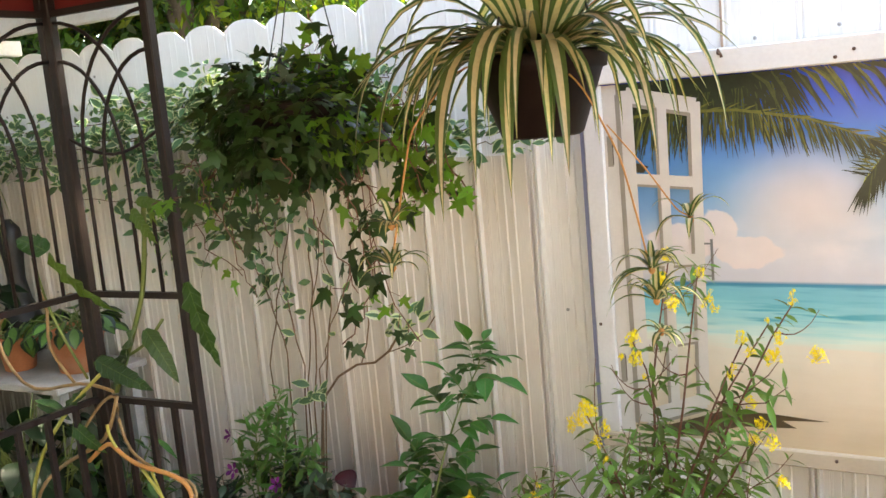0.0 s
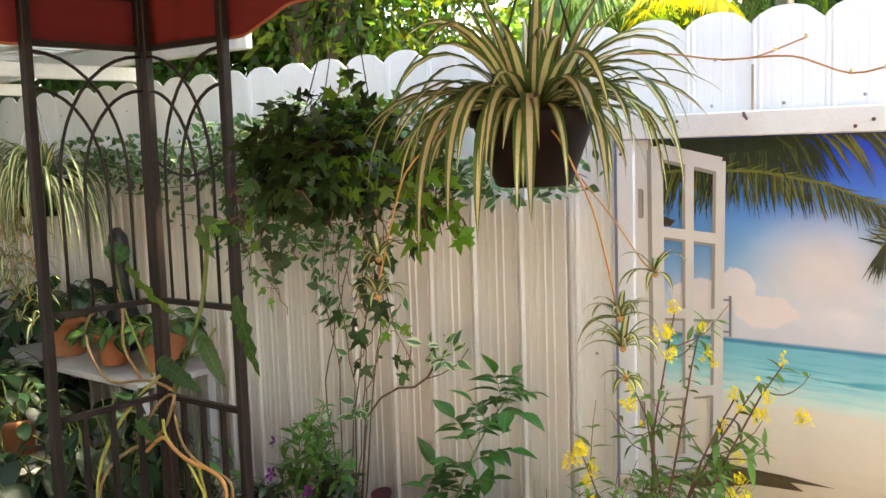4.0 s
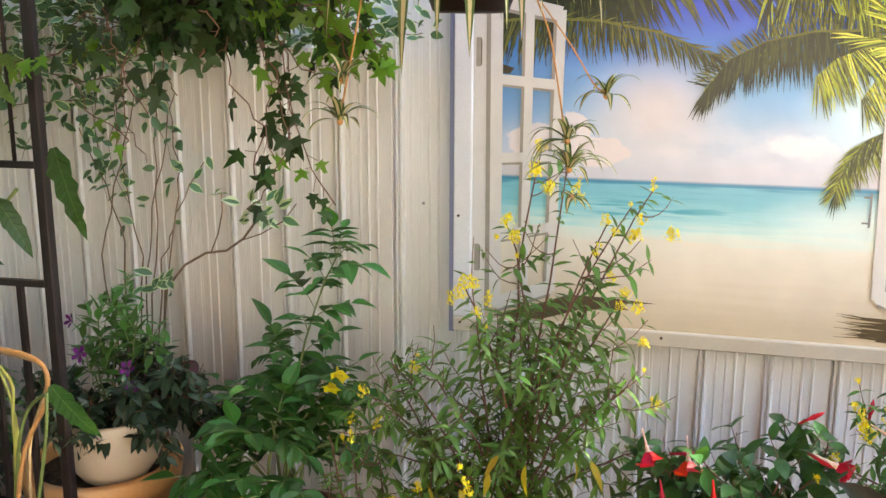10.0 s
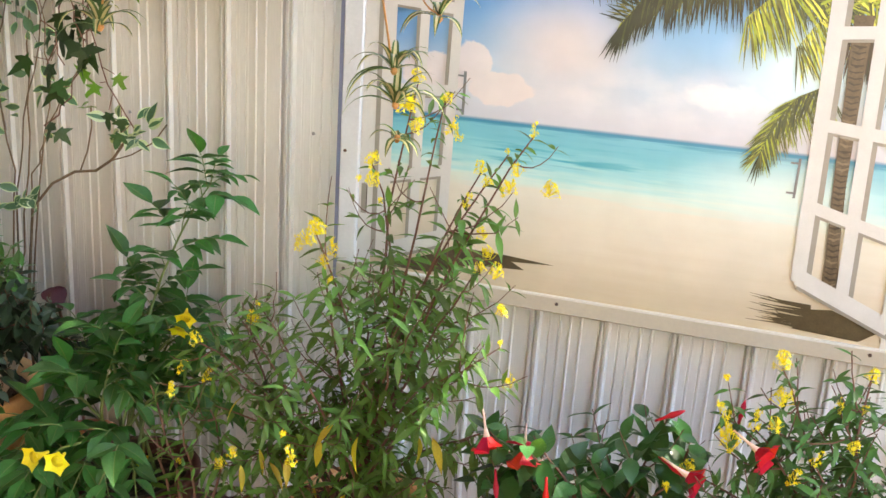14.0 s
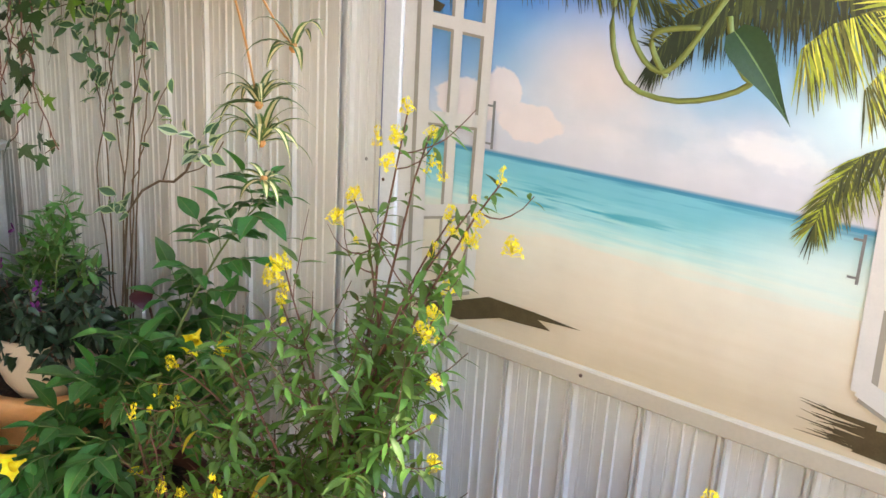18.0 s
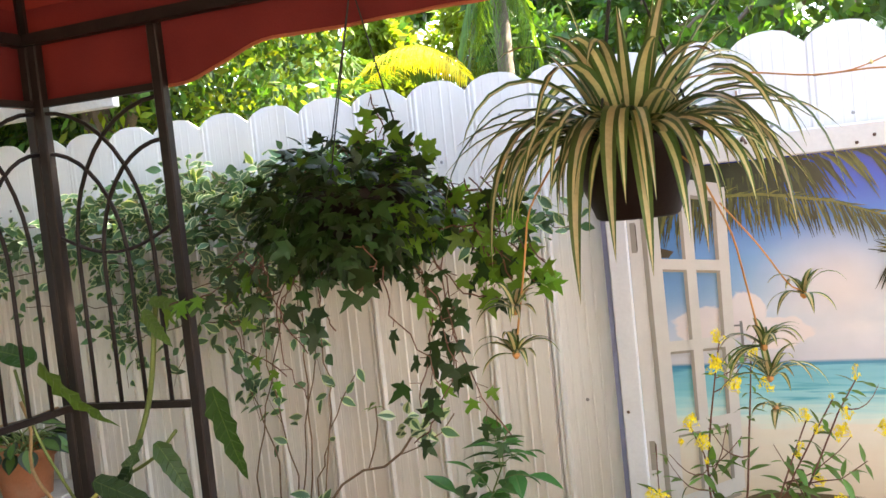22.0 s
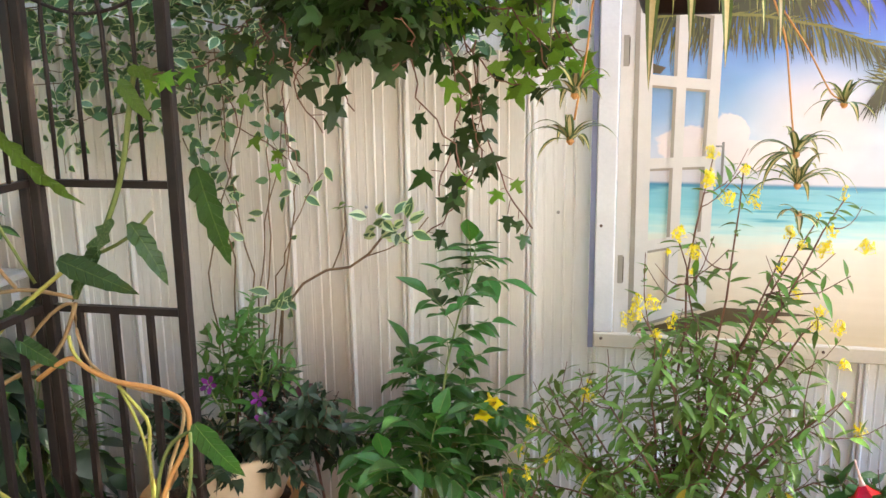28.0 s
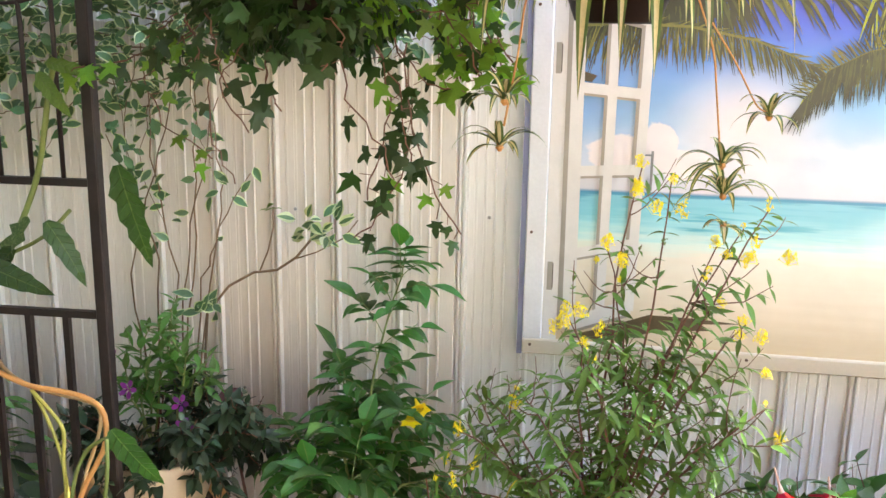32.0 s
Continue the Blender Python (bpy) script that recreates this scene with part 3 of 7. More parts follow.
fringe(m, lower, -65, -75, (0.10, 0.05), 100, MY - 0.0031, [1, 2, 3], 0.0032, 14)
fringe(m, lower, -95, -100, (0.07, 0.06), 60, MY - 0.0032, [0, 1, 1], 0.0032, 10)
printed("palm_frond", m, [P_PALM, P_PALM2, P_OLIVE, P_LIME, P_SUN], "sunlit lime palm fronds")
m = Mesh()
for k, (a, ln) in enumerate(((150, 0.14), (120, 0.16), (95, 0.15), (70, 0.17), (45, 0.19), (25, 0.19), (5, 0.17), (-20, 0.15))):
    c, s_ = math.cos(radians(a)), math.sin(radians(a))
    spine = [(0.20, 1.405), (0.20 + c * ln * 0.5, 1.405 + s_ * ln * 0.5), (0.20 + c * ln, 1.405 + s_ * ln * 0.9 - 0.02)]
    for side in (55, -55):
        fringe(m, spine, a + side, a + side * 0.6 - 15, (0.10, 0.07), 34, MY - 0.0032 - k * 0.00004, [1, 2, 3, 3, 4], 0.0052, 8)
fringe(m, [(0.21, 1.36), (0.29, 1.34), (0.35, 1.29)], -75, -100, (0.10, 0.07), 60, MY - 0.0034, [0, 0, 1], 0.0046, 12)
fringe(m, [(0.24, 1.30), (0.30, 1.27), (0.34, 1.22)], -100, -120, (0.06, 0.07), 40, MY - 0.0034, [0, 0, 1], 0.0046, 14)
fringe(m, [(0.17, 1.36), (0.20, 1.34), (0.235, 1.36)], -110, -70, (0.09, 0.10), 40, MY - 0.00345, [0, 5, 5], 0.006, 14)
printed("palm_crown", m, [P_PALM, P_PALM2, P_OLIVE, P_LIME, P_SUN, P_BROWN], "sunlit lime and olive palm crown")
m = Mesh()
strip(m, [(0.200, 1.38), (0.203, 1.27), (0.211, 1.05), (0.222, 0.90), (0.230, 0.816)], MY - 0.0036, [0.036, 0.030, 0.024, 0.025, 0.036])
for i in range(46):
    f = i / 46
    x, z = 0.201 + 0.028 * f ** 1.6, 1.36 - 0.54 * f
    strip(m, [(x - 0.012, z + rnd(-0.002, 0.002)), (x, z - 0.004), (x + 0.012, z + rnd(-0.002, 0.002))], MY - 0.0037, [0.002, rnd(0.003, 0.006), 0.002], random.choice((1, 1, 2)))
printed("palm_trunk", m, [P_TRUNK, P_BROWN, P_STONE])
m = Mesh()
m.add(*flat([(-0.75, 0.742), (-0.65, 0.775), (-0.55, 0.812), (-0.44, 0.810), (-0.333, 0.803), (-0.43, 0.797), (-0.40, 0.782), (-0.52, 0.775), (-0.62, 0.742)], MY - 0.0012))
printed("printed_shadow", m, [P_SIL], "brown shadow on the printed sill")
m = Mesh()
m.add(*flat([(0.17, 0.748), (0.20, 0.795), (0.24, 0.80), (0.335, 0.768), (0.30, 0.742)], MY - 0.0012))
for i in range(22):
    z = 0.752 + 0.0024 * i
    strip(m, [(0.20, z), (0.14, z + rnd(-0.002, 0.005)), (0.075 + rnd(0, 0.06), z + rnd(-0.006, 0.014))], MY - 0.0013 - 0.000004 * i, [0.004, 0.003, 0.0006])
printed("printed_shadow", m, [P_SIL])


def window_leaf(corners, cols, rows, wide, side):
    """A printed open casement: corners TL, TR, BR, BL; cols and rows are fractions of the bars."""
    win = part("printed_window", Mesh().add(*flat([corners[0], (corners[0][0] + 0.004, corners[0][1]), (corners[3][0] + 0.004, corners[3][1]), corners[3]], MY - 0.0040)), P_WHITE, mural, "white printed casement standing open")
    tl, tr, br, bl = [Vector(c) for c in corners]
    at = lambda u, v: tl.lerp(tr, u).lerp(bl.lerp(br, u), v)
    y = MY - 0.0042
    for i, u in enumerate((0.0, *cols, 1.0)):
        w = wide[i]
        m = Mesh()
        strip(m, [tuple(at(u, 0)), tuple(at(u, 1))], y - 0.0004, w)
        off = Vector((side * w * 0.62, 0))
        strip(m, [tuple(at(u, 0.01) + off), tuple(at(u, 0.99) + off)], y, w * 0.5, 1)
        part("stile", m, [P_WHITE, P_SHADE], win)
    for v in (0.012, *rows, 0.985):
        w = 0.024 if v in rows else 0.034
        m = Mesh()
        strip(m, [tuple(at(0, v)), tuple(at(1, v))], y - 0.0008, w)
        strip(m, [tuple(at(0, v) - Vector((0, w * 0.6))), tuple(at(1, v) - Vector((0, w * 0.6)))], y - 0.0002, w * 0.3, 1)
        part("bar", m, [P_WHITE, P_SHADE], win)


(window_leaf([(-0.745, 1.545), (-0.588, 1.508), (-0.598, 0.820), (-0.740, 0.765)], [0.52], [0.255, 0.505, 0.76], [0.03, 0.021, 0.022], -1))
(window_leaf([(0.150, 1.50), (0.322, 1.545), (0.352, 0.770), (0.166, 0.850)], [0.47], [0.24, 0.507, 0.757], [0.028, 0.025, 0.034], 1))
for pts, w, y, mt_ in (([(-0.785, 1.56), (-0.785, 0.716)], 0.034, 0.0030, P_WHITE), ([(-0.765, 1.56), (-0.765, 0.76)], 0.012, 0.0028, P_SHADE), ([(0.352, 1.56), (0.352, 0.716)], 0.022, 0.0026, P_WHITE)):
    m = Mesh()
    strip(m, pts, MY - y, w)
    printed("printed_jamb", m, mt_)
P_STEEL = print_mat("print_steel", srgb(120, 118, 116))
for x, z1, z0, w in ((-0.566, 1.205, 1.112, 0.006), (0.131, 1.10, 1.02, 0.005)):
    m = Mesh()
    strip(m, [(x, z1), (x, z0)], MY - 0.0062, w)
    handle = part("printed_handle", m, P_STEEL, mural, "grey printed window handle")
    for z in (z1 - 0.01, z0 + 0.01):
        m = Mesh()
        strip(m, [(x - 0.016, z), (x, z)], MY - 0.0060, 0.004)
        part("bracket", m, P_STEEL, handle)
# small dark bird-like mark in the printed sky
m = Mesh()
m.add(*flat([(-0.752, 1.375), (-0.735, 1.383), (-0.70, 1.372), (-0.712, 1.358), (-0.74, 1.360)], MY - 0.0040))
printed("printed_leaf", m, P_DARK)
for z1, z0 in ((1.445, 1.375), (0.93, 0.86)):
    m = Mesh()
    strip(m, [(-0.789, z1), (-0.789, z0)], MY - 0.0040, 0.013)
    strip(m, [(-0.782, z1 - 0.004), (-0.782, z0 + 0.004)], MY - 0.0042, 0.002, 1)
    printed("printed_hinge", m, [P_SHADE, P_DARK], "grey printed hinge")

# ---------------------------------------------------------------- gazebo
gazebo = thing("gazebo", (-1.975, 1.535, 0), "dark steel gazebo with arched corner panels and red canvas top", "gazebo")
P1, P2, P3 = (-1.985, 1.215), (-1.978, 1.535), (-1.652, 1.550)
post = lambda x, y, r=0.0125: Mesh().box((x - r, y - r, 0), (x + r, y + r, 1.99), bevel=0.003)
part("post", post(*P1), IRON, gazebo)
part("post", post(*P3), IRON, gazebo)
part("post", post(P2[0] - 0.014, P2[1] + 0.004), IRON, gazebo)
part("post", post(P2[0] + 0.014, P2[1] + 0.002), IRON, gazebo)
for (xa, ya), (xb, yb) in ((P2, P3), (P2, P1)):
    at = lambda u, z: (xa + (xb - xa) * u, ya + (yb - ya) * u, z)
    for z in (0.896, 1.166, 1.845, 0.12):
        part("crossbar", Mesh().tube([at(0.04, z), at(0.97, z)], 0.0075, square=True), IRON, gazebo)
    for u in (0.25, 0.5, 0.75):
        part("baluster", Mesh().tube([at(u, 0.12), at(u, 0.896)], 0.0065, square=True), IRON, gazebo)
    for u, z1 in ((0.2, 1.825), (0.4, 1.735), (0.6, 1.735), (0.8, 1.825)):
        end, z0 = (0.97, 1.50 if z1 > 1.8 else 1.47) if u < 0.5 else (0.03, 1.50 if z1 > 1.8 else 1.47)
        arc = [at(u, 1.166), at(u, 1.35), at(u, z0)]
        for i in range(1, 11):
            a = i / 10 * math.pi / 2
            arc.append(at(u + (end - u) * (1 - math.cos(a)), z0 + (z1 - z0) * math.sin(a)))
        part("arched_rod", Mesh().tube(arc, 0.0048, 6), IRON, gazebo, smooth=True)
    if xb > xa + 0.1:
        part("swag_rod", Mesh().tube([at(0.03 + 0.94 * i / 10, 1.555 - 0.05 * math.sin(math.pi * i / 10)) for i in range(11)], 0.004, 6), IRON, gazebo, smooth=True)

GX0, GX1, GY0, GY1 = -2.005, 0.85, -1.50, 1.555
for a, b in (((GX0, GY1 - 0.03), (GX1, GY1 - 0.03)), ((GX0 + 0.02, GY1), (GX0 + 0.02, GY0)), ((GX1, GY0), (GX1, GY1)), ((GX0, GY0), (GX1, GY0))):
    part("beam", Mesh().tube([(*a, 1.985), (*b, 1.985)], 0.0125, square=True), IRON, gazebo)
for x, y in ((GX1, GY1), (GX1, GY0), (GX0, GY0)):
    part("post", Mesh().box((x - 0.02, y - 0.02, 0), (x + 0.02, y + 0.02, 1.99), bevel=0.003), IRON, gazebo)
apex = ((GX0 + GX1) / 2, (GY0 + GY1) / 2, 2.75)
for c in ((GX0, GY1), (GX1, GY1), (GX1, GY0), (GX0, GY0)):
    part("rafter", Mesh().tube([(*c, 1.985), apex], 0.011, 6), IRON, gazebo)
roof = Mesh()
cs = [(GX0 - 0.03, GY1 + 0.02, 2.06), (GX1 + 0.03, GY1 + 0.02, 2.06), (GX1 + 0.03, GY0 - 0.03, 2.06), (GX0 - 0.03, GY0 - 0.03, 2.06)]
for i in range(4):
    a, b, c = Vector(cs[i]), Vector(cs[(i + 1) % 4]), Vector(apex) + Vector((0, 0, 0.03))
    n = 10
    vs, fs = [], []
    for r in range(n + 1):
        for q in range(n + 1):
            t = r / n
            p = a.lerp(b, q / n).lerp(c, t)
            p.z -= 0.05 * math.sin(math.pi * t) * math.sin(math.pi * q / n)
            vs.append(p)
    for r in range(n):
        for q in range(n):
            o = r * (n + 1) + q
            fs.append((o, o + 1, o + n + 2, o + n + 1))
    roof.add(vs, fs)
part("canopy", roof, CANVAS, gazebo, "red canvas roof", smooth=True)


def hem(s):
    """Height of the valance hem, s metres from a corner: low over the corner panel, then sweeping up."""
    t = min(max((s - 0.40) / 0.27, 0), 1)
    return 1.848 + 0.057 * t * t * (3 - 2 * t)


for (x0, y0), (x1, y1), name in (((GX0 - 0.02, GY1 + 0.012), (GX1 + 0.02, GY1 + 0.012), "valance"), ((GX0 - 0.022, GY1 + 0.01), (GX0 - 0.022, GY0), "valance")):
    length = math.hypot(x1 - x0, y1 - y0)
    n = 130
    vs, fs, low = [], [], []
    for i in range(n + 1):
        s = length * i / n
        x, y = x0 + (x1 - x0) * i / n, y0 + (y1 - y0) * i / n
        w = 0.006 * math.sin(s * 19) + 0.003 * math.sin(s * 47 + 1)
        z = hem(min(s, length - s)) + 0.002 * math.sin(s * 13)
        nx, ny = (0, 1) if name == "valance" and abs(y1 - y0) < 0.1 else (-1, 0)
        for k in range(6):
            f = k / 5
            vs.append((x + nx * w * f, y + ny * w * f, 2.065 + (z - 2.065) * f))
        low.append(vs[-1])
        if i:
            o = (i - 1) * 6
            fs += [(o + k, o + k + 1, o + k + 7, o + k + 6) for k in range(5)]
    val = part(name, Mesh().add(vs, fs), CANVAS, gazebo, "red canvas valance with a sweeping hem", smooth=True)
    part("binding", Mesh().tube(low, 0.004, 5), PIPING, val, "orange bound edge")

# ---------------------------------------------------------------- pergola and lattice in the corner
PERGOLA = mat("aged_white_paint", (0.70, 0.67, 0.62), 0.6, 0.12, 9, 120, 0.25, stain=(0.28, 0.22, 0.16), stain_amount=0.5, stain_scale=6)
pergola = thing("pergola", (-3.2, 1.4, 1.86), "white painted pergola with a lattice roof resting on the fence", "pergola")
for x in (-3.95, -3.0):
    part("beam", Mesh().box((x - 0.02, -0.4, 1.848), (x + 0.02, 2.20, 1.900), bevel=0.003), PERGOLA, pergola)
for y in (2.10, 1.2, 0.3):
    part("crossbeam", Mesh().box((-4.05, y - 0.014, 1.902), (-2.22, y + 0.014, 1.980), bevel=0.003), PERGOLA, pergola)
for i in range(10):
    y = -0.32 + i * 0.27
    part("slat", Mesh().box((-4.02, y - 0.022, 1.982), (-2.22, y + 0.022, 1.990)), PERGOLA, pergola)
for i in range(20):
    x = -4.0 + i * 0.093
    part("slat", Mesh().box((x - 0.021, -0.40, 1.992), (x + 0.021, 2.15, 2.000)), PERGOLA, pergola)
lattice = thing("lattice", (-4.03, 1.0, 0), "white diagonal lattice screen against the side fence", "lattice")
LY0, LY1, LZ0, LZ1 = -0.4, 1.93, 0.05, 1.85
for k in range(-17, 21):
    for sgn, x in ((1, -4.030), (-1, -4.022)):
        y0 = LY0 + k * 0.118
        # clip the 45 degree strip against the panel
        za, zb = LZ0, LZ1
        ya = y0 if sgn > 0 else y0 + (LZ1 - LZ0)
        yb = y0 + (LZ1 - LZ0) if sgn > 0 else y0
        pts = []
        for (yy, zz), (y2, z2) in (((ya, za), (yb, zb)),):
            t0, t1 = 0.0, 1.0
            d = y2 - yy
            lo, hi = sorted(((LY0 - yy) / d, (LY1 - yy) / d))
            t0, t1 = max(t0, lo), min(t1, hi)
            if t1 - t0 > 0.02:
                pts = [(x, yy + d * t0, zz + (z2 - zz) * t0), (x, yy + d * t1, zz + (z2 - zz) * t1)]
        if pts:
            a, b = Vector(pts[0]), Vector(pts[1])
            u = (b - a).normalized().cross(Vector((1, 0, 0))) * 0.0170
            h = Vector((0.003, 0, 0))
            vs = [p + i * u + j * h for p in (a, b) for i in (-1, 1) for j in (-1, 1)]
            part("lath", Mesh().add(vs, [(0, 1, 3, 2), (4, 6, 7, 5), (0, 4, 5, 1), (2, 3, 7, 6), (0, 2, 6, 4), (1, 5, 7, 3)]), PERGOLA, lattice)
for a, b in (((-4.04, LY0 - 0.03, 0), (-4.01, LY0 + 0.01, 1.88)), ((-4.04, LY1 - 0.01, 0), (-4.01, LY1 + 0.03, 1.88)), ((-4.04, LY0, 1.84), (-4.012, LY1, 1.88))):
    part("lattice_frame", Mesh().box(a, b), WHITE_WOOD, lattice)

# ---------------------------------------------------------------- plants: colours and leaf shapes
def leafy(name, color, trans=0.3, rough=0.42, objvary=0.3, hue=0.015, vary=0.18, spec=0.4):
    return mat(name, color, rough, vary, 25, 160, 0.25, trans=trans, objvary=objvary, hue=hue, spec=spec)


def veined(m, count, slope, pale, amount, width=0.10):
    """Pale side veins running out from the rib, in the leaf's own space."""
    n, l = m.node_tree.nodes, m.node_tree.links
    b = n["Principled BSDF"]
    src = b.inputs["Base Color"].links[0].from_socket
    co = n.new("ShaderNodeTexCoord")
    sep = n.new("ShaderNodeSeparateXYZ")
    l.new(co.outputs["Object"], sep.inputs[0])

    def op(kind, *args):
        x = n.new("ShaderNodeMath")
        x.operation = kind
        for i, v in enumerate(args):
            if isinstance(v, (int, float)):
                x.inputs[i].default_value = v
            else:
                l.new(v, x.inputs[i])
        return x.outputs[0]

    side = op("MULTIPLY", op("ABSOLUTE", sep.outputs[0]), slope)
    saw = op("FRACT", op("MULTIPLY", op("SUBTRACT", sep.outputs[1], side), count))
    near = op("ABSOLUTE", op("SUBTRACT", saw, 0.5))
    mask = n.new("ShaderNodeMapRange")
    mask.inputs["From Min"].default_value, mask.inputs["From Max"].default_value = 0.5 - width, 0.5
    mask.inputs["To Max"].default_value = amount
    l.new(near, mask.inputs["Value"])
    mx = n.new("ShaderNodeMix")
    mx.data_type = "RGBA"
    mx.inputs["B"].default_value = (*pale, 1)
    l.new(mask.outputs[0], mx.inputs["Factor"])
    l.new(src, mx.inputs["A"])
    l.new(mx.outputs["Result"], b.inputs["Base Color"])
    bp = n["Bump"]
    up = n.new("ShaderNodeBump")
    up.inputs["Strength"].default_value, up.inputs["Distance"].default_value, up.invert = 0.6, 0.05, True
    l.new(mask.outputs[0], up.inputs["Height"])
    l.new(bp.outputs[0], up.inputs["Normal"])
    l.new(up.outputs[0], b.inputs["Normal"])
    return m


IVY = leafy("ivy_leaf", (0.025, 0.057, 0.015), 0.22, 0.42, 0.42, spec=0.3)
# Pale leaf for young shoots, with sunlight put into the right side's colour.
IVY_L = leafy("young_and_sunlit_ivy_leaf", (0.125, 0.26, 0.035), 0.45)
SP_GREEN = leafy("spider_green", (0.085, 0.145, 0.042), 0.2, 0.4, 0.25)
SP_CREAM = leafy("spider_cream", (0.60, 0.54, 0.32), 0.2, 0.45, 0.2, 0.02)
PHIL = leafy("philodendron_leaf", (0.014, 0.040, 0.009), 0.25, 0.34, 0.3, spec=0.25)
PHIL_L = leafy("young_philodendron_leaf", (0.12, 0.22, 0.045), 0.38, 0.35)
RIBC = leafy("leaf_rib", (0.10, 0.17, 0.05), 0.3, 0.4)
THRY = leafy("thryallis_leaf", (0.105, 0.195, 0.042), 0.35, 0.45, 0.42, 0.022)
YELLOWED = leafy("yellowed_leaf", (0.46, 0.36, 0.03), 0.4, 0.45, 0.25)
TECO = leafy("tecoma_leaf", (0.046, 0.138, 0.030), 0.35, 0.42, 0.4)
TIBO = leafy("tibouchina_leaf", (0.022, 0.045, 0.022), 0.2, 0.4, 0.4)
TIBO_L = leafy("young_tibouchina_leaf", (0.07, 0.17, 0.04), 0.35)
VINE_G = leafy("vine_leaf", (0.065, 0.135, 0.060), 0.32)
VINE_W = leafy("vine_leaf_margin", (0.44, 0.50, 0.33), 0.35, 0.5, 0.25)
DARK = leafy("dark_house_plant", (0.016, 0.038, 0.014), 0.2, 0.32, 0.4)
MARANTA = leafy("prayer_plant", (0.08, 0.17, 0.04), 0.3, 0.4)
STEM_G = mat("green_stem", (0.14, 0.18, 0.045), 0.6, 0.2, 40, 200, 0.2)
STEM_O = mat("orange_stolon", (0.50, 0.24, 0.075), 0.6, 0.2, 40, 200, 0.2)
STEM_R = mat("red_brown_twig", (0.14, 0.060, 0.035), 0.7, 0.25, 40, 200, 0.3)
YELLOW = leafy("yellow_petal", (0.84, 0.70, 0.030), 0.25, 0.5, 0.12, 0.012)
RED = leafy("red_petal", (0.50, 0.007, 0.022), 0.25, 0.45, 0.2, 0.012)
PINKW = leafy("flower_throat", (0.75, 0.55, 0.50), 0.3, 0.5)
PURPLE = leafy("purple_petal", (0.14, 0.015, 0.16), 0.25, 0.5)
PINK = leafy("pink_petal", (0.60, 0.10, 0.16), 0.3, 0.5)


def leaf_shape(widths, fold=0.2, droop=0.25, margin=0.0, rib=0.0):
    """A leaf along +y, one long: half widths at even steps, folded on its rib, tip bent down. margin: share that is a second colour."""
    m = Mesh()
    n = len(widths)
    row = [-1, -0.5, -rib, rib, 0.5, 1] if rib else [-1, 0, 1] if not margin else [-1, -(1 - margin), 0, 1 - margin, 1]
    vs, fs, k = [], [], len(row)
    for i, w in enumerate(widths):
        t = i / (n - 1)
        for u in row:
            vs.append((u * w, t, abs(u) * w * fold - droop * t * t))
    for i in range(n - 1):
        for j in range(k - 1):
            o = i * k + j
            m.add([], [])
            fs.append(((o, o + 1, o + k + 1, o + k), 1 if (margin and j in (0, k - 2)) or (rib and j == 2) else 0))
    m.v = vs
    m.f = [f for f, _ in fs]
    m.m = [s for _, s in fs]
    return m


def ivy_shape(lobes=5, wob=0.0):
    """A lobed ivy leaf about 1 wide, stalk at the origin, tip along +y."""
    m = Mesh()
    half = [(140, 0.22), (122, 0.38), (104, 0.27), (88, 0.36), (72, 0.54), (56, 0.38), (40, 0.26), (24, 0.36), (10, 0.58)]
    spec = [(-a, r) for a, r in half] + [(0, 0.76)] + [(a, r) for a, r in half[::-1]]
    spec = [(a + (rnd(-6, 6) if wob else 0), r * (1 + wob * rnd(-1, 1))) for a, r in spec]
    vs = [(0, 0.28, 0.03)] + [(r * math.sin(radians(a)) * 1.05, 0.28 + r * math.cos(radians(a)), -0.10 * (r ** 2) * 2) for a, r in spec] + [(0, 0.12, 0)]
    n = len(vs)
    fs = [(0, i + 1, i) for i in range(1, n - 1)] + [(0, 1, n - 1)]
    return m.add(vs, fs)


def heart_shape(long=1.0, wide=0.36):
    return leaf_shape([wide * w for w in (0.50, 0.92, 1.0, 0.95, 0.84, 0.68, 0.50, 0.33, 0.18, 0.07, 0.0)], 0.25, 0.35, rib=0.045)


OVAL = (0.0, 0.13, 0.20, 0.21, 0.17, 0.09, 0.0)
LANCE = (0.0, 0.09, 0.14, 0.145, 0.11, 0.06, 0.0)
ROUND = (0.0, 0.22, 0.32, 0.34, 0.28, 0.15, 0.0)


def variants(name, make, mats, n=3):
    return [make(i).data(name, mats, True) for i in range(n)]


def leaf_at(p, d, s, roll=0.0, up=None):
    """Pose of a unit leaf at p, along d, s long."""
    d = Vector(d).normalized()
    up = Vector(up) if up is not None else Vector((0, 0, 1))
    x = d.cross(up)
    x = x.normalized() if x.length > 1e-4 else Vector((1, 0, 0))
    z = x.cross(d)
    m = Matrix(((x.x, d.x, z.x, p[0]), (x.y, d.y, z.y, p[1]), (x.z, d.z, z.z, p[2]), (0, 0, 0, 1)))
    return m @ Matrix.Rotation(roll, 4, "Y") @ Matrix.Diagonal((s, s, s, 1))


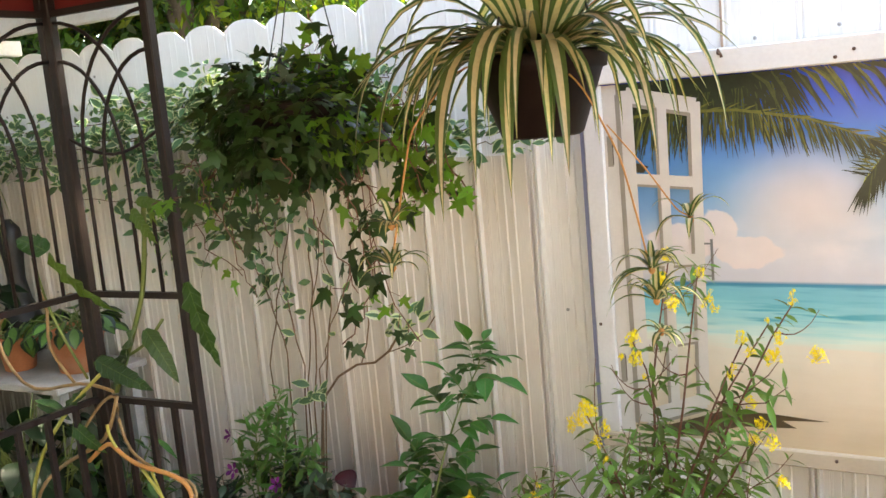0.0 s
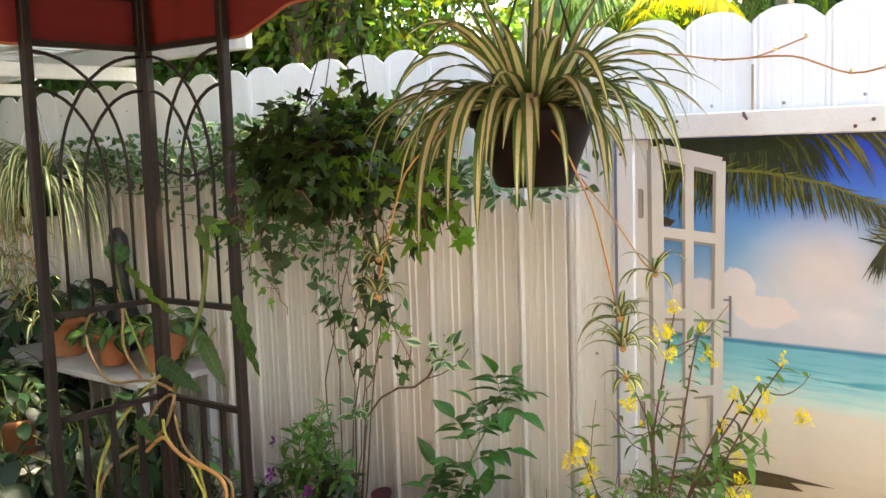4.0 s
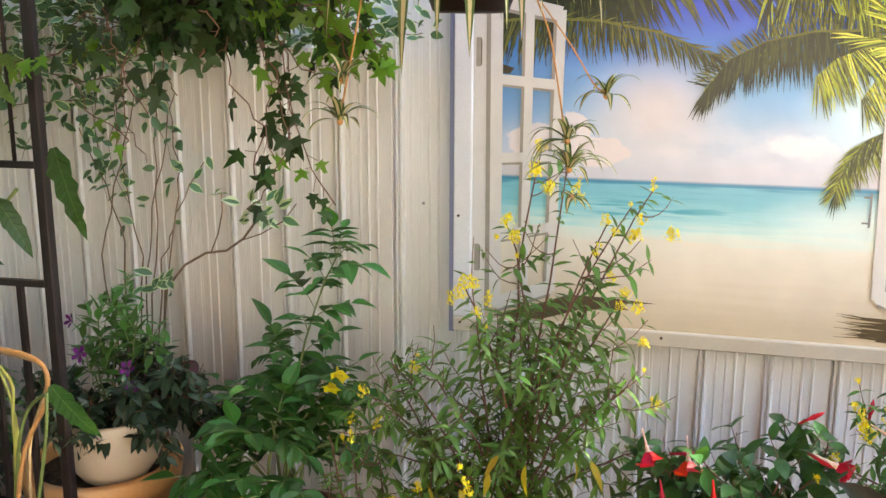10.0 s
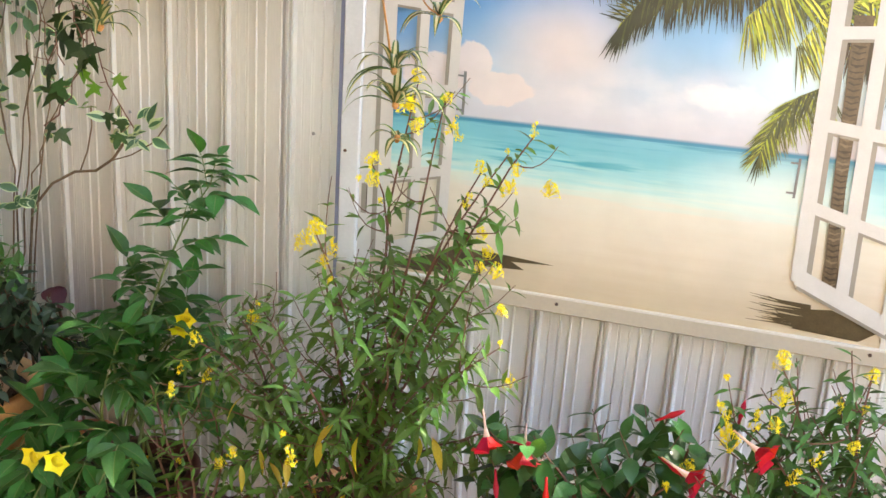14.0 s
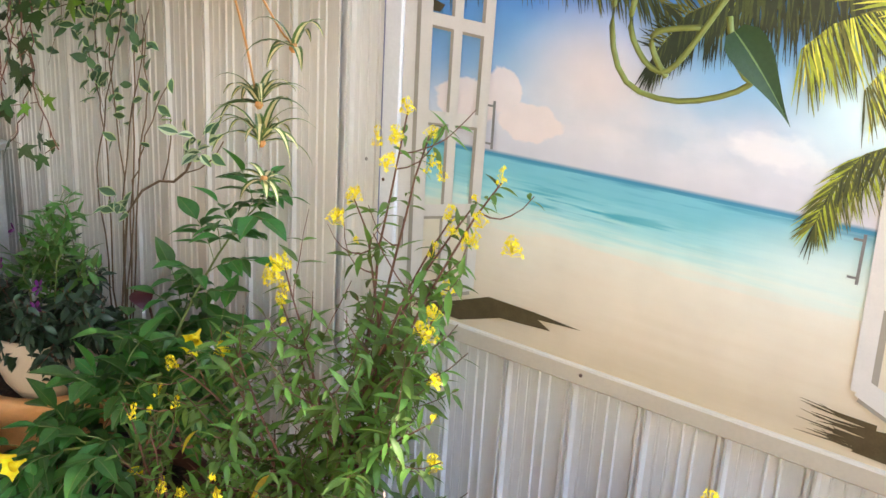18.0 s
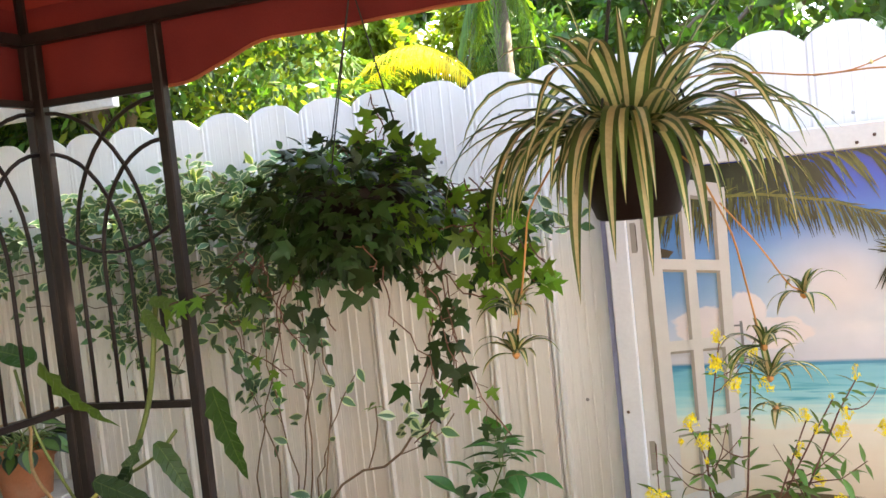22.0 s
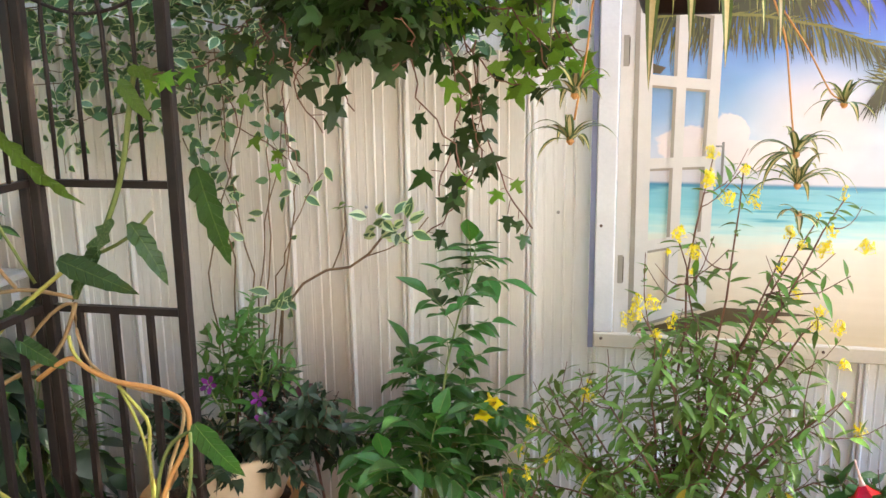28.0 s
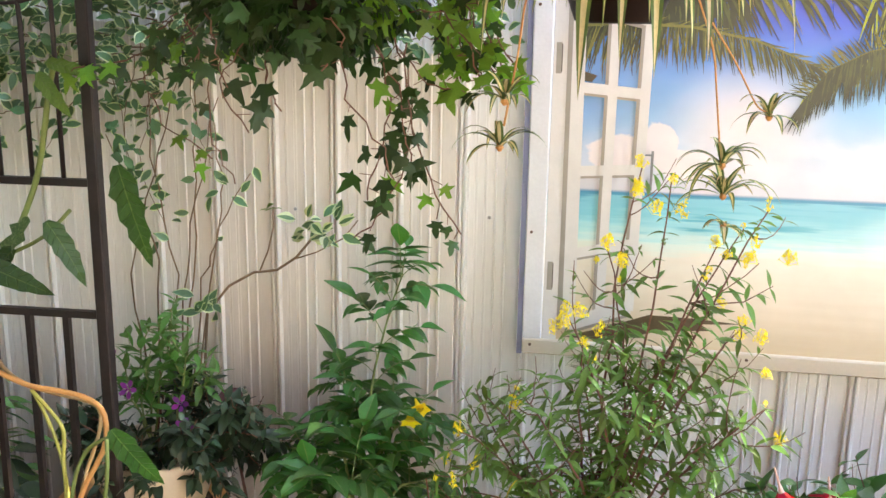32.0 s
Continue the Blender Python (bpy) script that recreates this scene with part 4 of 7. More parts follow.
def leaves(parent, name, kinds, poses, limit=300, label=""):
    """Leaves as objects that share a few meshes; those past limit are joined into one part."""
    random.shuffle(poses)
    for i, m in enumerate(poses[:limit]):
        part(name, kinds[i % len(kinds)], None, parent, label, at=m)
    rest = poses[limit:]
    if rest:
        v, f, slots = [], [], []
        mats = list(kinds[0].materials)
        for i, m in enumerate(rest):
            me = kinds[i % len(kinds)]
            k = len(v)
            v += [tuple(m @ x.co) for x in me.vertices]
            f += [tuple(j + k for j in p.vertices) for p in me.polygons]
            slots += [p.material_index for p in me.polygons]
        joined = Mesh()
        joined.v, joined.f, joined.m = v, f, slots
        part("foliage", joined, mats, parent, kind="stuff", smooth=True)


def bow(a, b, lift=0.0, side=0.0, n=7, wob=0.0):
    """A bent line from a to b, lifted in the middle."""
    a, b = Vector(a), Vector(b)
    d = b - a
    q = d.cross(Vector((0, 0, 1)))
    q = q.normalized() if q.length > 1e-4 else Vector((1, 0, 0))
    out = []
    for i in range(n):
        t = i / (n - 1)
        k = 4 * t * (1 - t)
        out.append(a.lerp(b, t) + Vector((0, 0, lift * k)) + q * side * k + Vector((rnd(-wob, wob), rnd(-wob, wob), rnd(-wob, wob))) * k)
    return out


def along(pts, t):
    x = t * (len(pts) - 1)
    k = min(int(x), len(pts) - 2)
    return pts[k].lerp(pts[k + 1], x - k), (pts[k + 1] - pts[k]).normalized()


def around(d, angle, az):
    """A direction angle away from d, turned az about it."""
    d = Vector(d).normalized()
    q = d.cross(Vector((0.3, 0.2, 1))).normalized()
    return (d * math.cos(angle) + (Matrix.Rotation(az, 3, d) @ q) * math.sin(angle)).normalized()


def pot(parent, c, r_top, r_bot, h, material, rim=0.018, rim_h=0.04, soil=True, label="", name="pot", smooth=True):
    """A tapered pot with a rolled rim, hollow, standing at c."""
    prof = [(r_bot * 0.9, 0.0), (r_bot, 0.004), (r_top - rim * 0.6, h - rim_h), (r_top, h - rim_h + 0.002), (r_top + rim * 0.25, h - 0.006), (r_top, h), (r_top - rim, h - 0.003),
            (r_top - rim * 1.3, h - 0.035), (r_top - rim * 1.3, h - 0.04)]
    ob = part(name, Mesh().lathe(c, prof, 32), material, parent, label, smooth=smooth)
    if soil:
        m = Mesh()
        rr = r_top - rim * 1.2
        for i in range(90):
            a, q = rnd(0, 6.28), rr * math.sqrt(rnd(0, 1)) * 0.96
            s = rnd(0.004, 0.010)
            p = Vector((c[0] + q * math.cos(a), c[1] + q * math.sin(a), c[2] + h - 0.028 + rnd(-0.004, 0.006)))
            m.add([p + Vector((rnd(-s, s), rnd(-s, s), rnd(0, s))) for _ in range(4)], [(0, 1, 2), (0, 2, 3), (0, 3, 1), (1, 3, 2)])
        m.lathe((c[0], c[1], c[2] + h - 0.045), [(rr, 0), (rr, 0.013), (rr * 0.5, 0.018), (0.002, 0.02)], 20)
        part("soil", m, SOIL, parent)
    return ob


IVY_M = variants("ivy_leaf", lambda i: ivy_shape(wob=0.18), [IVY], 6)
IVY_LM = variants("ivy_leaf", lambda i: ivy_shape(wob=0.18), [IVY_L], 4)
HEART_M = variants("leaf", lambda i: heart_shape(wide=0.25 + 0.035 * i), [PHIL, RIBC], 3)
HEART_N = variants("leaf", lambda i: heart_shape(wide=0.14 + 0.03 * i), [PHIL, RIBC], 3)
HEART_LM = variants("leaf", lambda i: heart_shape(wide=0.30 + 0.03 * i), [PHIL_L, RIBC], 2)
THRY_M = variants("leaf", lambda i: leaf_shape([w * 0.86 for w in LANCE], 0.3, 0.15 + 0.15 * i), [THRY], 3)
TECO_M = variants("leaf", lambda i: leaf_shape([w * 1.7 for w in LANCE], 0.35, 0.1 + 0.15 * i, rib=0.06), [TECO, RIBC], 3)
TIBO_M = variants("leaf", lambda i: leaf_shape(OVAL, 0.25, 0.15 + 0.1 * i), [TIBO], 3)
TIBO_LM = variants("leaf", lambda i: leaf_shape(LANCE, 0.25, 0.1 + 0.1 * i), [TIBO_L], 2)
VINE_M = variants("leaf", lambda i: leaf_shape([w * 1.3 for w in OVAL], 0.2, 0.1 + 0.1 * i, 0.30), [VINE_G, VINE_W], 3)
CREAM_M = variants("leaf", lambda i: leaf_shape([w * 1.35 for w in OVAL], 0.2, 0.1 + 0.1 * i, 0.62), [VINE_G, VINE_W], 3)
VINE_GM = variants("leaf", lambda i: leaf_shape([w * 1.3 for w in OVAL], 0.2, 0.1 + 0.1 * i), [VINE_G], 2)
DARK_M = variants("leaf", lambda i: leaf_shape(ROUND if i else OVAL, 0.2, 0.2 + 0.1 * i), [DARK], 3)
MAR_M = variants("leaf", lambda i: leaf_shape(ROUND, 0.15, 0.2, 0.45), [MARANTA, DARK], 2)


def blade(p, d, length, w, droop, n=9, twist=0.0):
    """A strap leaf that arches from p along d and falls under its weight; cream centre, green edges."""
    m = Mesh()
    p, d = Vector(p), Vector(d).normalized()
    vs, fs, ms = [], [], []
    step = length / (n - 1)
    for i in range(n):
        t = i / (n - 1)
        ww = w * (0.55 + 0.45 * math.sin(math.pi * min(t * 1.6, 0.5) )) * (1 - max(0, (t - 0.35) / 0.65) ** 1.6)
        x = d.cross(Vector((0, 0, 1)))
        x = x.normalized() if x.length > 1e-3 else Vector((1, 0, 0))
        x = Matrix.Rotation(twist * t, 3, d) @ x
        nrm = x.cross(d)
        for u, lift in ((-1, 0.25), (-0.42, 0.05), (0.42, 0.05), (1, 0.25)):
            vs.append(p + x * (u * ww / 2) + nrm * lift * ww / 2)
        if i:
            o = (i - 1) * 4
            for j in range(3):
                fs.append((o + j, o + j + 1, o + j + 5, o + j + 4))
                ms.append(1 if j == 1 else 0)
        p = p + d * step
        d = (d + Vector((0, 0, -droop * step * (0.6 + 1.6 * t) * 10))).normalized()
    m.v, m.f, m.m = [tuple(v) for v in vs], fs, ms
    return m


# ---------------------------------------------------------------- hanging ivy
ivy = thing("hanging_ivy", (-1.17, 1.44, 1.46), "dense dark green ivy trailing from a hanging basket", "hanging plant")
pot(ivy, (-1.17, 1.44, 1.47), 0.105, 0.075, 0.115, BROWN_POT)
for a in (0.4, 2.5, 4.6):
    part("string", Mesh().tube([(-1.17 + 0.11 * math.cos(a), 1.44 + 0.08 * math.sin(a), 1.585), (-1.165, 1.50, 1.965)], 0.0016, 4), STRING, ivy)
part("hook", Mesh().tube([(-1.165, 1.50, 1.96), (-1.165, 1.503, 1.985), (-1.165, 1.525, 2.003), (-1.165, 1.545, 1.985)], 0.003, 5), STRING, ivy)
poses, light, vines = [], [], Mesh()
C = Vector((-1.185, 1.44, 1.54))
for i in range(1050):
    a, b = rnd(0, 6.283), math.acos(rnd(-0.92, 1))
    n = Vector((math.sin(b) * math.cos(a), math.sin(b) * math.sin(a), math.cos(b)))
    k = rnd(0.66, 1.10) * (1 + 0.26 * noise.noise(n * 2.6))
    p = C + Vector((n.x * 0.18, n.y * 0.16, n.z * 0.115)) * k
    d = (n + Vector((rnd(-0.6, 0.6), rnd(-0.6, 0.6), -0.75 + rnd(-0.3, 0.4)))).normalized()
    # +x side gets pale leaves, sunlight put into the colour; a few on top
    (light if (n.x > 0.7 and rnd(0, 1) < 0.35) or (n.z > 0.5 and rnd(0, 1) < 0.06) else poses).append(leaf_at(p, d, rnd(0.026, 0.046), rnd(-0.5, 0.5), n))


def trail(pts, step, s0, s1, lite=0.0, list_dark=poses, list_light=light, r=0.0014):
    pts = [Vector(p) for p in pts]
    fine = []
    for i in range(len(pts) - 1):
        for k in range(4):
            fine.append(pts[i].lerp(pts[i + 1], k / 4) + Vector((rnd(-0.006, 0.006), rnd(-0.006, 0.006), rnd(-0.004, 0.004))))
    fine.append(pts[-1])
    vines.tube(fine, r, 4)
    total = sum((fine[i + 1] - fine[i]).length for i in range(len(fine) - 1))
    n = max(2, int(total / step))
    for i in range(n):
        p, d = along(fine, (i + rnd(0.1, 0.9)) / n)
        out = Vector((rnd(-1, 1), rnd(-1.2, 0.5), rnd(-0.9, 0.2))).normalized()
        q = p + out * rnd(0.01, 0.03)
        vines.tube([p, q], 0.0009, 3, cap=False)
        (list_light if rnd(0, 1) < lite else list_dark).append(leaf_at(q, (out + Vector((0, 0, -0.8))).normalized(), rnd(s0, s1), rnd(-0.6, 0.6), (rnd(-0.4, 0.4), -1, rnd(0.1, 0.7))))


for i in range(6):
    a = rnd(-3.3, 0.15)
    e = C + Vector((0.22 * math.cos(a), 0.17 * math.sin(a), -0.05))
    drop = rnd(0.04, 0.12)
    trail([e, e + Vector((rnd(-0.03, 0.03), rnd(-0.03, 0.02), -drop * 0.5)), e + Vector((rnd(-0.05, 0.05), rnd(-0.03, 0.02), -drop))], 0.036, 0.034, 0.055, 0.06)
trail([(-1.30, 1.42, 1.46), (-1.36, 1.42, 1.36), (-1.345, 1.42, 1.27), (-1.31, 1.42, 1.20)], 0.075, 0.024, 0.040, 0.5)
trail([(-1.26, 1.36, 1.45), (-1.30, 1.34, 1.38), (-1.25, 1.34, 1.30)], 0.055, 0.034, 0.054)
trail([(-1.05, 1.40, 1.45), (-1.02, 1.38, 1.36), (-1.04, 1.38, 1.27), (-1.06, 1.38, 1.19)], 0.034, 0.036, 0.056)
trail([(-1.00, 1.40, 1.45), (-0.99, 1.38, 1.34), (-0.955, 1.38, 1.23), (-0.90, 1.38, 1.14)], 0.024, 0.026, 0.042, 0.2)
trail([(-1.02, 1.42, 1.46), (-0.985, 1.40, 1.36), (-0.99, 1.40, 1.28), (-1.03, 1.40, 1.17), (-1.09, 1.40, 1.12)], 0.040, 0.032, 0.048, 0.1)
# right-hand cascade: mostly pale leaves that stand for sunlit ones
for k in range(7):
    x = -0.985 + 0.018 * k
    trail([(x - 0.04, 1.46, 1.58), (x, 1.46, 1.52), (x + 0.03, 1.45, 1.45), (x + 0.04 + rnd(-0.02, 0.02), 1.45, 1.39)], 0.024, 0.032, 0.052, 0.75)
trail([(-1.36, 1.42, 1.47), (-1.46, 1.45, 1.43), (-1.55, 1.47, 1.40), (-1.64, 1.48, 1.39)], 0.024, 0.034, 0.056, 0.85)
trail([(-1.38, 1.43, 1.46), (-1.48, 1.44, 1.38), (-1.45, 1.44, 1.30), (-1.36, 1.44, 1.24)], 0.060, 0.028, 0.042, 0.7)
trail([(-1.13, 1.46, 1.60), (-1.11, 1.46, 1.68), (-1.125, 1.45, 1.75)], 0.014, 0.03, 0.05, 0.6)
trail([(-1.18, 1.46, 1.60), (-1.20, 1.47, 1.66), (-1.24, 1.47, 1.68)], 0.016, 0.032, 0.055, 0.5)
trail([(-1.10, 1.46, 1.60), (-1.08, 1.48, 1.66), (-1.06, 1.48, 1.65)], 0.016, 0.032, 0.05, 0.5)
# right-hand trails, again mostly in the sunlit colour
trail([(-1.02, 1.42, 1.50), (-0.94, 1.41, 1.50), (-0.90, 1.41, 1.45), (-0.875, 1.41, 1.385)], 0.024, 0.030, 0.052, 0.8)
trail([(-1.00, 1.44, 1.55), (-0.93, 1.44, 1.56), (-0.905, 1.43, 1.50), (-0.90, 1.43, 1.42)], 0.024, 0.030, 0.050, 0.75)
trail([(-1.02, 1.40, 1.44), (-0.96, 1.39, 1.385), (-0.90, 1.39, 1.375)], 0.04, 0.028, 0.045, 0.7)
trail([(-1.10, 1.37, 1.44), (-1.09, 1.36, 1.36), (-1.03, 1.36, 1.28), (-1.01, 1.36, 1.23)], 0.07, 0.036, 0.056)
trail([(-1.05, 1.38, 1.44), (-1.01, 1.37, 1.38), (-0.995, 1.37, 1.30), (-0.985, 1.37, 1.24)], 0.034, 0.030, 0.050, 0.2)
trail([(-1.22, 1.37, 1.44), (-1.23, 1.36, 1.38), (-1.20, 1.36, 1.335)], 0.05, 0.05, 0.07)
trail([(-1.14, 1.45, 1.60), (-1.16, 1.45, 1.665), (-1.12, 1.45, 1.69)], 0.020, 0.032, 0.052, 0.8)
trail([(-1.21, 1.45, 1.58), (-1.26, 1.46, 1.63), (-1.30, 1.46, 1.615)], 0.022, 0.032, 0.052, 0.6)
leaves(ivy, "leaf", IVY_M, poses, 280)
leaves(ivy, "leaf", IVY_LM, light, 160, "light green leaf of the young shoots and painted sunlit side")
part("vine", vines, STEM_R, ivy)


# ---------------------------------------------------------------- hanging spider plant
def spiderling(parent, c, s, n=14):
    """A young plantlet at the end of a runner."""
    pl = part("plantlet", Mesh().lathe((c[0], c[1], c[2] - 0.006), [(0.002, 0), (0.006, 0.005), (0.004, 0.012)], 8), STEM_O, parent, "young striped plantlet")
    for i in range(n):
        a = 6.283 * i / n + rnd(-0.3, 0.3)
        e = rnd(0.1, 1.2)
        part("leaf", blade(c, (math.cos(a) * math.cos(e), math.sin(a) * math.cos(e), math.sin(e)), s * rnd(0.8, 1.25), 0.012, 1.15 / max(s * 6, 0.3), 9), [SP_GREEN, SP_CREAM], pl, smooth=True)


spider = thing("hanging_spider_plant", (-0.665, 1.45, 1.485), "striped green and cream spider plant in a hanging dark brown pot", "hanging plant")
pot(spider, (-0.665, 1.45, 1.485), 0.112, 0.068, 0.135, BROWN_POT, rim=0.012, rim_h=0.03)
for a in (0.2, 2.3, 4.4):
    part("hanger", Mesh().tube([(-0.665 + 0.108 * math.cos(a), 1.45 + 0.108 * math.sin(a), 1.61), (-0.668 + 0.01 * math.cos(a), 1.48, 1.93)], 0.0022, 5), STRING, spider)
part("hook", Mesh().tube([(-0.668, 1.48, 1.925), (-0.668, 1.49, 1.965), (-0.668, 1.515, 2.003), (-0.668, 1.54, 1.985)], 0.003, 5), STRING, spider)
for i in range(128):
    a = 6.283 * i * 0.381966 + rnd(-0.2, 0.2)
    k = i % 5
    e, dr, ln = ((rnd(0.15, 0.6), rnd(0.22, 0.42), rnd(0.28, 0.40)), (rnd(0.7, 1.25), rnd(0.35, 0.7), rnd(0.30, 0.42)), (rnd(0.4, 0.9), rnd(0.7, 1.1), rnd(0.28, 0.40)), (rnd(0.9, 1.45), rnd(0.15, 0.4), rnd(0.22, 0.34)), (rnd(0.2, 0.7), rnd(0.45, 0.8), rnd(0.25, 0.36)))[k]
    base = Vector((-0.665 + 0.035 * math.cos(a), 1.45 + 0.035 * math.sin(a), 1.612))
    part("leaf", blade(base, (math.cos(a) * math.cos(e), math.sin(a) * math.cos(e), math.sin(e)), ln * 0.86, rnd(0.016, 0.029), dr * 1.35, 11, rnd(-0.9, 0.9)), [SP_GREEN, SP_CREAM], spider, smooth=True)
for az, e, ln, w, dr in ((-1.75, 0.5, 0.42, 0.032, 1.15), (-1.35, 0.4, 0.36, 0.03, 1.2), (-1.0, 0.5, 0.34, 0.028, 1.3), (-2.3, 0.6, 0.4, 0.028, 1.0), (-0.6, 0.6, 0.40, 0.026, 0.9), (-2.8, 0.7, 0.42, 0.028, 0.8), (-0.2, 0.7, 0.42, 0.024, 0.8), (-1.55, 0.7, 0.38, 0.028, 1.3)):
    part("leaf", blade((-0.665 + 0.05 * math.cos(az), 1.45 + 0.05 * math.sin(az), 1.62), (math.cos(az) * math.cos(e), math.sin(az) * math.cos(e), math.sin(e)), ln, w, dr, 12), [SP_GREEN, SP_CREAM], spider, smooth=True)


def runner(pts, r=0.0017):
    fine = []
    for i in range(len(pts) - 1):
        a, b = Vector(pts[i]), Vector(pts[i + 1])
        fine += [a.lerp(b, k / 4) for k in range(4)]
    fine.append(Vector(pts[-1]))
    sm = [fine[0]] + [(fine[i - 1] + fine[i] * 2 + fine[i + 1]) / 4 for i in range(1, len(fine) - 1)] + [fine[-1]]
    part("runner", Mesh().tube(sm, r, 6), STEM_O, spider, "thin orange runner", smooth=True)


runner([(-0.70, 1.40, 1.625), (-0.76, 1.33, 1.60), (-0.795, 1.25, 1.52), (-0.80, 1.22, 1.44), (-0.815, 1.20, 1.34)])
spiderling(spider, (-0.815, 1.20, 1.375), 0.07, 12)
spiderling(spider, (-0.82, 1.20, 1.31), 0.075, 12)
runner([(-0.62, 1.40, 1.61), (-0.56, 1.38, 1.56), (-0.515, 1.40, 1.45), (-0.50, 1.42, 1.35), (-0.488, 1.43, 1.27)])
spiderling(spider, (-0.485, 1.43, 1.265), 0.085, 15)
spiderling(spider, (-0.48, 1.43, 1.215), 0.095, 16)
spiderling(spider, (-0.475, 1.43, 1.165), 0.05, 8)
runner([(-0.53, 1.39, 1.50), (-0.48, 1.41, 1.43), (-0.44, 1.43, 1.36), (-0.42, 1.43, 1.35)], 0.0014)
spiderling(spider, (-0.42, 1.43, 1.345), 0.07, 9)
runner([(-0.64, 1.50, 1.66), (-0.58, 1.56, 1.715), (-0.48, 1.60, 1.71), (-0.38, 1.60, 1.69), (-0.26, 1.60, 1.69), (-0.17, 1.60, 1.65), (-0.09, 1.60, 1.665)])
runner([(-0.38, 1.60, 1.69), (-0.32, 1.60, 1.69), (-0.24, 1.60, 1.715)], 0.0014)
for p in ((-0.09, 1.60, 1.667), (-0.24, 1.60, 1.717), (-0.17, 1.60, 1.657), (-0.12, 1.60, 1.66), (-0.29, 1.60, 1.70)):
    part("bud", Mesh().lathe((p[0], p[1], p[2] - 0.004), [(0.0015, 0), (0.0035, 0.003), (0.0015, 0.008)], 7), SP_CREAM, spider)

# ---------------------------------------------------------------- hanging philodendron
phil = thing("hanging_philodendron", (0.335, 1.42, 1.485), "glossy dark green philodendron in a hanging brown plastic pot", "hanging plant")
prof = [(0.066, 0), (0.070, 0.004), (0.096, 0.10), (0.100, 0.101), (0.107, 0.128), (0.110, 0.130), (0.108, 0.134), (0.098, 0.132), (0.094, 0.10), (0.05, 0.098)]
part("pot", Mesh().lathe((0.335, 1.42, 1.485), prof, 36), mat("brown_plastic", (0.019, 0.009, 0.0065), 0.42, 0.1, 8, 140, 0.08, stain=(0.035, 0.024, 0.018), stain_amount=0.35, stain_scale=14, spec=0.25), phil, smooth=True)
for k in range(8):
    a = k * math.pi / 4
    part("foot", Mesh().box((-0.012, -0.006, -0.006), (0.012, 0.006, 0.006), bevel=0.002), BROWN_POT, phil, at=Matrix.Translation((0.335 + 0.062 * math.cos(a), 1.42 + 0.062 * math.sin(a), 1.484)) @ Matrix.Rotation(a + math.pi / 2, 4, "Z"))
for a in (0.2, 2.3, 4.4):
    part("hanger", Mesh().tube([(0.335 + 0.105 * math.cos(a), 1.42 + 0.105 * math.sin(a), 1.612), (0.335, 1.48, 1.95)], 0.0022, 5), STRING, phil)
part("hook", Mesh().tube([(0.335, 1.48, 1.94), (0.335, 1.49, 1.975), (0.335, 1.515, 2.003), (0.335, 1.54, 1.985)], 0.003, 5), STRING, phil)
poses = []
for i in range(120):
    a, e = rnd(0, 6.283), rnd(0.05, 1.4)
    d = Vector((math.cos(a) * math.cos(e), math.sin(a) * math.cos(e), math.sin(e)))
    if d.y < -0.2:
        e = max(e, 0.85)
        d = Vector((math.cos(a) * math.cos(e), math.sin(a) * math.cos(e), math.sin(e)))
    root = Vector((0.335 + rnd(-0.06, 0.06), 1.42 + rnd(-0.06, 0.06), 1.60))
    q = root + d * rnd(0.06, 0.16) + Vector((0, 0, 0.03))
    part("petiole", Mesh().tube(bow(root, q, 0.02, 0, 5), 0.0022, 5), STEM_G, phil, smooth=True)
    poses.append(leaf_at(q, (d * 0.8 + Vector((rnd(-0.3, 0.3), rnd(-0.3, 0.3), -0.75))).normalized(), rnd(0.055, 0.09), rnd(-0.7, 0.7), d))
for p, d, s in (((0.141, 1.36, 1.589), (-0.102, 0.0, -0.033), 0.107),
                ((0.285, 1.08, 1.440), (0.045, 0.0, -0.045), 0.052),
                ((0.312, 1.29, 1.600), (0.045, -0.02, -0.065), 0.078),
                ((0.235, 1.22, 1.5), (-0.031, 0.0, -0.029), 0.042),
                ((0.228, 1.34, 1.595), (-0.05, 0.0, -0.029), 0.058),
                ((0.431, 1.25, 1.333), (-0.026, 0.0, 0.016), 0.031),
                ((0.145, 1.36, 1.648), (-0.042, 0.0, -0.029), 0.051),
                ((0.242, 1.34, 1.625), (-0.019, 0.0, -0.03), 0.036),
                ((0.29, 1.165, 1.512), (0.8, 0.3, 0.05), 0.075)):
    part("leaf", random.choice(HEART_N), None, phil, at=leaf_at(p, d, s * 1.05, rnd(-0.3, 0.3), (0.1, -0.75, 0.6)))
for i in range(46):
    q = Vector((rnd(0.15, 0.30), rnd(1.30, 1.44), rnd(1.57, 1.70)))
    poses.append(leaf_at(q, (rnd(-0.8, 0.3), rnd(-0.5, 0.2), rnd(-1.0, -0.3)), rnd(0.05, 0.085), rnd(-0.6, 0.6), (rnd(-0.5, 0.1), -0.4, 0.7)))
    part("petiole", Mesh().tube(bow((0.30, 1.40, 1.60), q, 0.03, 0, 5), 0.0018, 5), STEM_G, phil, smooth=True)
leaves(phil, "leaf", HEART_M, poses, 300)
